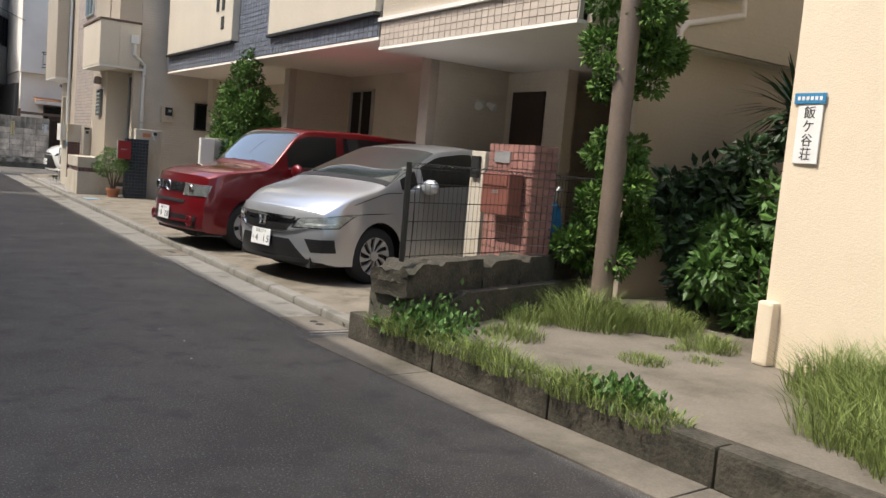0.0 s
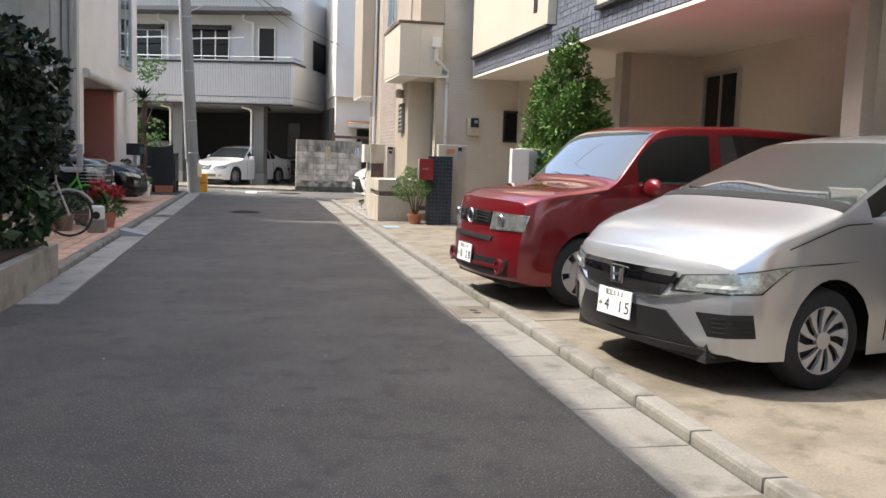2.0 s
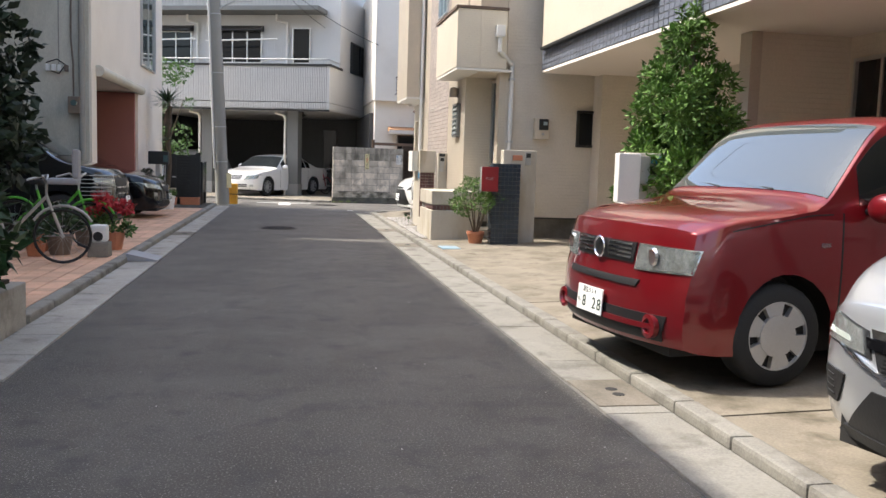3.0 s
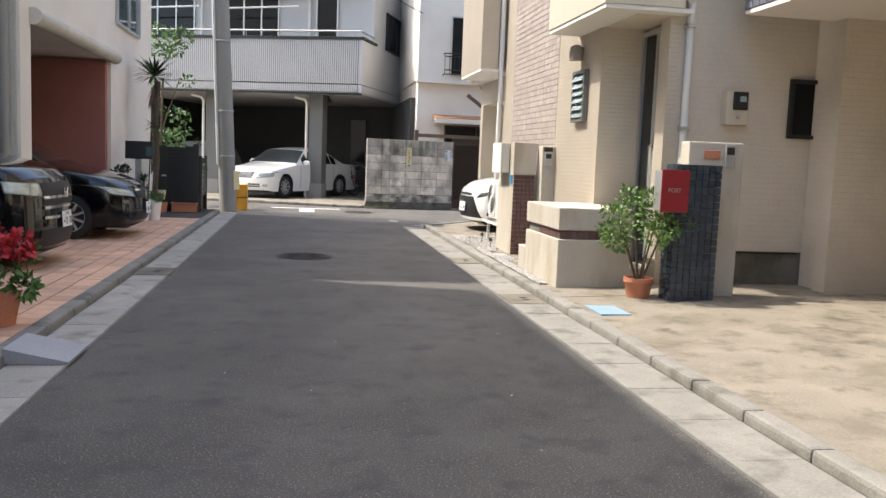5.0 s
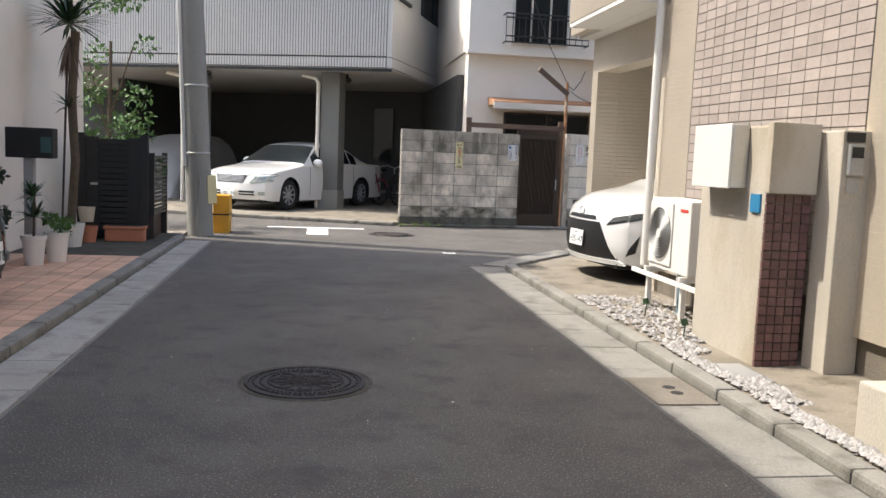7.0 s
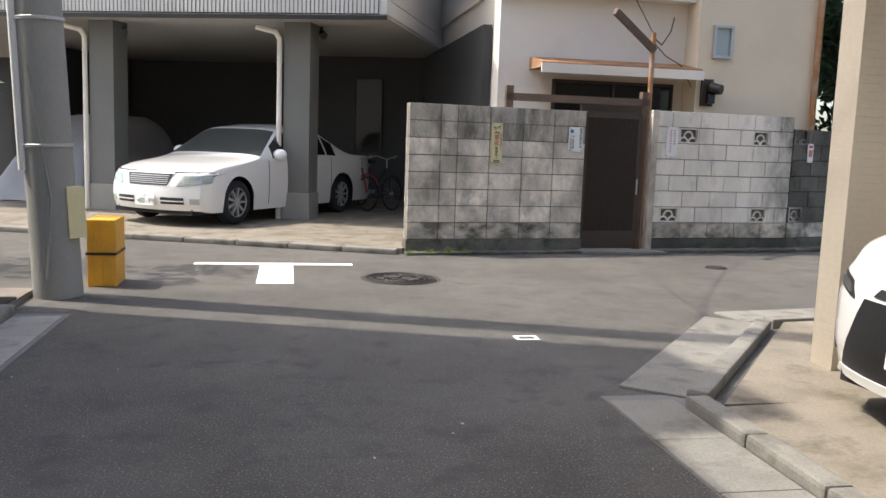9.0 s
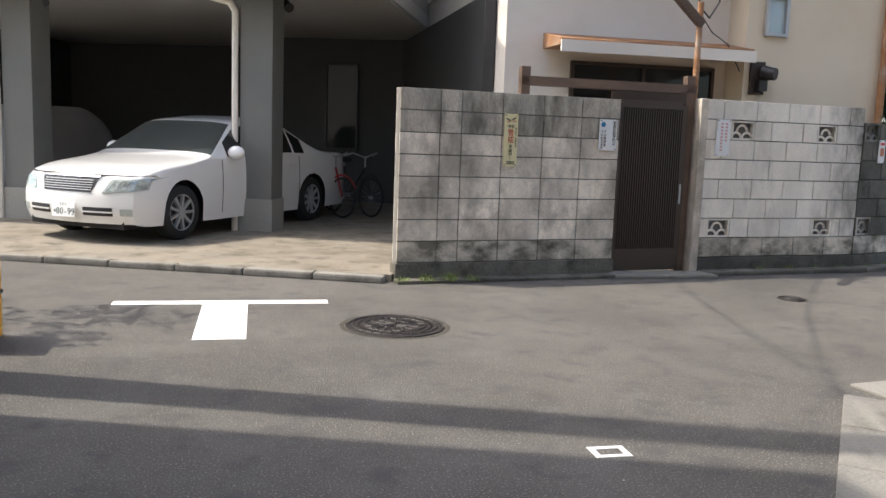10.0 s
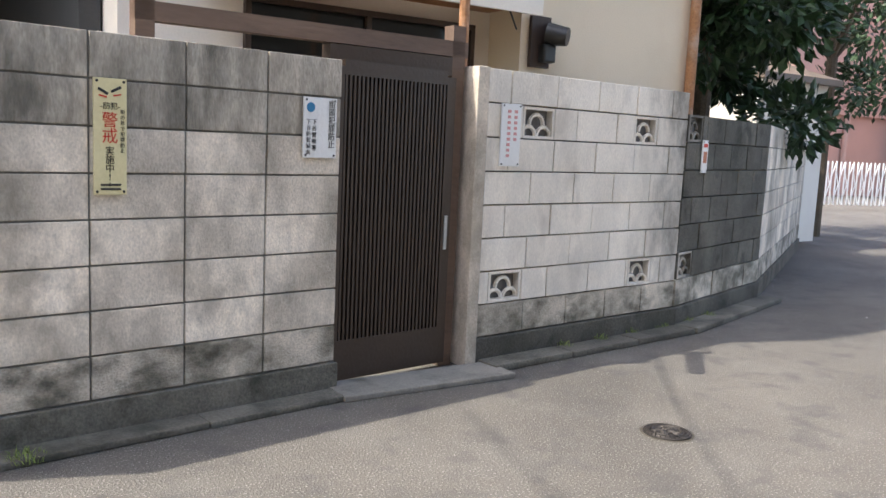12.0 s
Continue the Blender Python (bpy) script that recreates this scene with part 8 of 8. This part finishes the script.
for x, y, z0, z1, r, n, sd in ((10.6, 32.5, 1.0, 5.2, 1.25, 16000, 111), (15.6, 34.3, 2.0, 6.0, 1.7, 9000, 112)):
    t = thing("dark_tree", "dense dark evergreen tree behind the wall", "tree", m=Matrix.Translation((x, y, 0)))
    part("trunk", cyl(bmesh.new(), (0, 0, 0), (0.1, 0, z1 * 0.7), 0.12, 0.06, 10), M["bark"], t)
    for k in range(6):
        a = k * 1.05
        part("limb", cyl(bmesh.new(), (0.05, 0, z1 * 0.45), (r * 0.8 * math.cos(a), r * 0.8 * math.sin(a), z1 * 0.75), 0.04, 0.012, 6), M["bark"], t)
    leaf_mesh("crown", leaves(n, 0.15, clumps(crown_of(0, 0, z0, z1, lambda f: r * (0.7 + 0.35 * math.sin(3.1 * f)), 40, sd), 0.9, sd), sd, 0.5), M["leaf_dark"], t)
shed = thing("garden_shed", "small cream outbuilding with a tiled lean-to roof", "shed")
part("wall", B(12.9, 33.5, 0.05, 14.4, 35.4, 2.2), M["pale_wall"], shed)
part("roof", prism([(12.8, 33.35), (14.5, 33.35), (14.5, 35.5), (12.8, 35.5)], 2.2, lambda x, y: 2.28 + 0.3 * (y - 33.35)), M["pole_brown"], shed)
part("downpipe", tube([(12.85, 33.4, 0.1), (12.85, 33.4, 2.6)], 0.04), M["pole"], shed)
pinkb = thing("pink_building", "plain pinkish plastered building at the end of the street", "building")
part("wall", B(26.5, 42.5, 0, 42, 52, 9), M["pink_wall"], pinkb)
part("ledge", B(26.4, 42.35, 2.6, 42, 42.5, 2.8), M["pink_wall"], pinkb)
part("downpipe", tube([(29.4, 42.4, 0.1), (29.4, 42.4, 8)], 0.1), M["pink_wall"], pinkb)
lg = thing("lattice_gate", "white folding lattice gate across the street end", "gate", m=Matrix.Translation((20.5, 38.6, 0)) @ Matrix.Rotation(radians(-14), 4, "Z"))
bm = bmesh.new()
for i in range(60):
    box(bm, i * 0.13, -0.012, 0.12, i * 0.13 + 0.03, 0.012, 1.15)
for i in range(30):
    cyl(bm, (i * 0.26, 0.02, 0.15), (i * 0.26 + 0.26, 0.02, 1.1), 0.016, n=4)
    cyl(bm, (i * 0.26 + 0.26, 0.03, 0.15), (i * 0.26, 0.03, 1.1), 0.016, n=4)
part("lattice", bm, M["sign_white"], lg)
for i in range(3):
    part("post", B(i * 3.6, -0.05, 0, i * 3.6 + 0.12, 0.05, 1.5), M["sign_white"], lg)
setting("wall_far_street", B(32, 26, 0, 33, 42, 7), M["pink_wall"])

cover = thing("covered_car", "car under a grey fabric cover in the car park", "car", m=Matrix.Translation((-1.75, 34.6, 0.06)) @ Matrix.Rotation(radians(69), 4, "Z"))
bm = bmesh.new()
n1, n2 = 24, 18
rows = []
for i in range(n1 + 1):
    u = i / n1
    hgt = 1.35 * min(1, (u * 5) ** 0.6, ((1 - u) * 5) ** 0.6) * (0.62 + 0.38 * min(1, max(0, (u - 0.15) * 4)))
    row = []
    for j in range(n2 + 1):
        a = math.pi * j / n2
        y = math.cos(a)
        row.append(bm.verts.new((u * 3.4, 0.78 * math.copysign(abs(y) ** 0.45, y) * (1 + 0.03 * math.sin(9 * u + 5 * j)), max(0.0, hgt * math.sin(a) ** 0.5) + 0.02 * math.sin(23 * u + j))))
    rows.append(row)
for a, b in zip(rows, rows[1:]):
    for j in range(n2):
        bm.faces.new((a[j], a[j + 1], b[j + 1], b[j]))
part("cover", bm, M["tarp"], cover, smooth=60)
bicycle(pose(3.25, 34.2, 0.06, 0, 0, -55), M["red_box"], "dark red bicycle parked at the back of the car park", False)
bicycle(pose(3.65, 34.35, 0.06, 0, 0, -60), M["black_metal"], "black bicycle parked at the back of the car park", False)
for x, y in ((-0.3, 33.9), (2.45, 33.0)):
    cl = thing("ceiling_spotlight", "small dark spotlight under the car park ceiling", "lamp", m=Matrix.Translation((x, y, 2.55)))
    part("mount", B(-0.03, -0.03, 0.05, 0.03, 0.03, 0.13), M["black_metal"], cl)
    part("head", cyl(bmesh.new(), (0, 0, 0.06), (0.04, -0.1, 0.0), 0.04, 0.055, 14), M["black_metal"], cl)

# ---- overhead wires ----
wires = tagged(new("overhead_wires"), "thin black overhead wires from the utility pole", "wires")
for a, b, sag in (((0.44, 27.35, 7.2), (4.8, 22.5, 5.6), 0.35), ((0.44, 27.35, 7.0), (3.2, 33.2, 5.3), 0.3), ((0.44, 27.35, 6.6), (4.7, 31.2, 4.6), 0.3), ((0.44, 27.35, 7.4), (4.65, 24.5, 4.9), 0.35), ((0.44, 27.35, 7.6), (5.6, 13.0, 6.5), 0.5), ((0.44, 27.35, 7.8), (-6, 40, 7.6), 0.5)):
    a, b = Vector(a), Vector(b)
    pts = [a.lerp(b, t) - Vector((0, 0, sag * 4 * t * (1 - t))) for t in np.linspace(0, 1, 13)]
    part("wire", tube(pts, 0.009, 5), M["black_metal"], wires)

pipe = thing("downpipe", "cream rainwater downpipe on the siding wall", "drainpipe")
part("pipe", tube([(7.45, 5.69, 2.95), (7.46, 5.69, 2.74), (6.76, 5.69, 2.56), (6.69, 5.69, 2.48), (6.67, 5.69, 2.25)], 0.03, 8), M["pale_wall"], pipe, smooth=50)
for z in (2.32, 2.42):
    part("bracket", B(6.64, 5.66, z, 6.72, 5.752, z + 0.02), M["pale_wall"], pipe)

grass("wall_weeds", "small weeds and moss at the foot of the block wall", [(3.3 + 0.2 * i, 29.62 + 0.029 * i, 0.02, 0.07, 0.05 + 0.03 * (i % 3), 45) for i in range(4)] + [(6.9 + 0.33 * i, 30.2 + 0.06 * i, 0.03, 0.06, 0.05, 30) for i in range(6)], 131)
rng = random.Random(141)
verts, faces = [], []
for _ in range(260):
    side = rng.random()
    x, y = (rng.uniform(0.75, 3.45), rng.uniform(1, 26)) if side < 0.6 else (rng.uniform(9, 16), rng.uniform(29.5, 32))
    r, a, k = rng.uniform(0.004, 0.011), rng.uniform(0, 6), len(verts)
    verts += [(x + r * math.cos(a), y + r * math.sin(a), 0.004), (x + r * 0.6 * math.cos(a + 1.6), y + r * 0.6 * math.sin(a + 1.6), 0.009), (x - r * math.cos(a), y - r * math.sin(a), 0.004), (x + r * 0.6 * math.cos(a - 1.6), y + r * 0.6 * math.sin(a - 1.6), 0.003)]
    faces.append((k, k + 1, k + 2, k + 3))
me = bpy.data.meshes.new("litter")
me.from_pydata(verts, [], faces)
me.materials.append(M["gravel"])
tagged(new("litter", me), "scattered grit and dry leaf bits on the asphalt", "litter", kind="stuff")
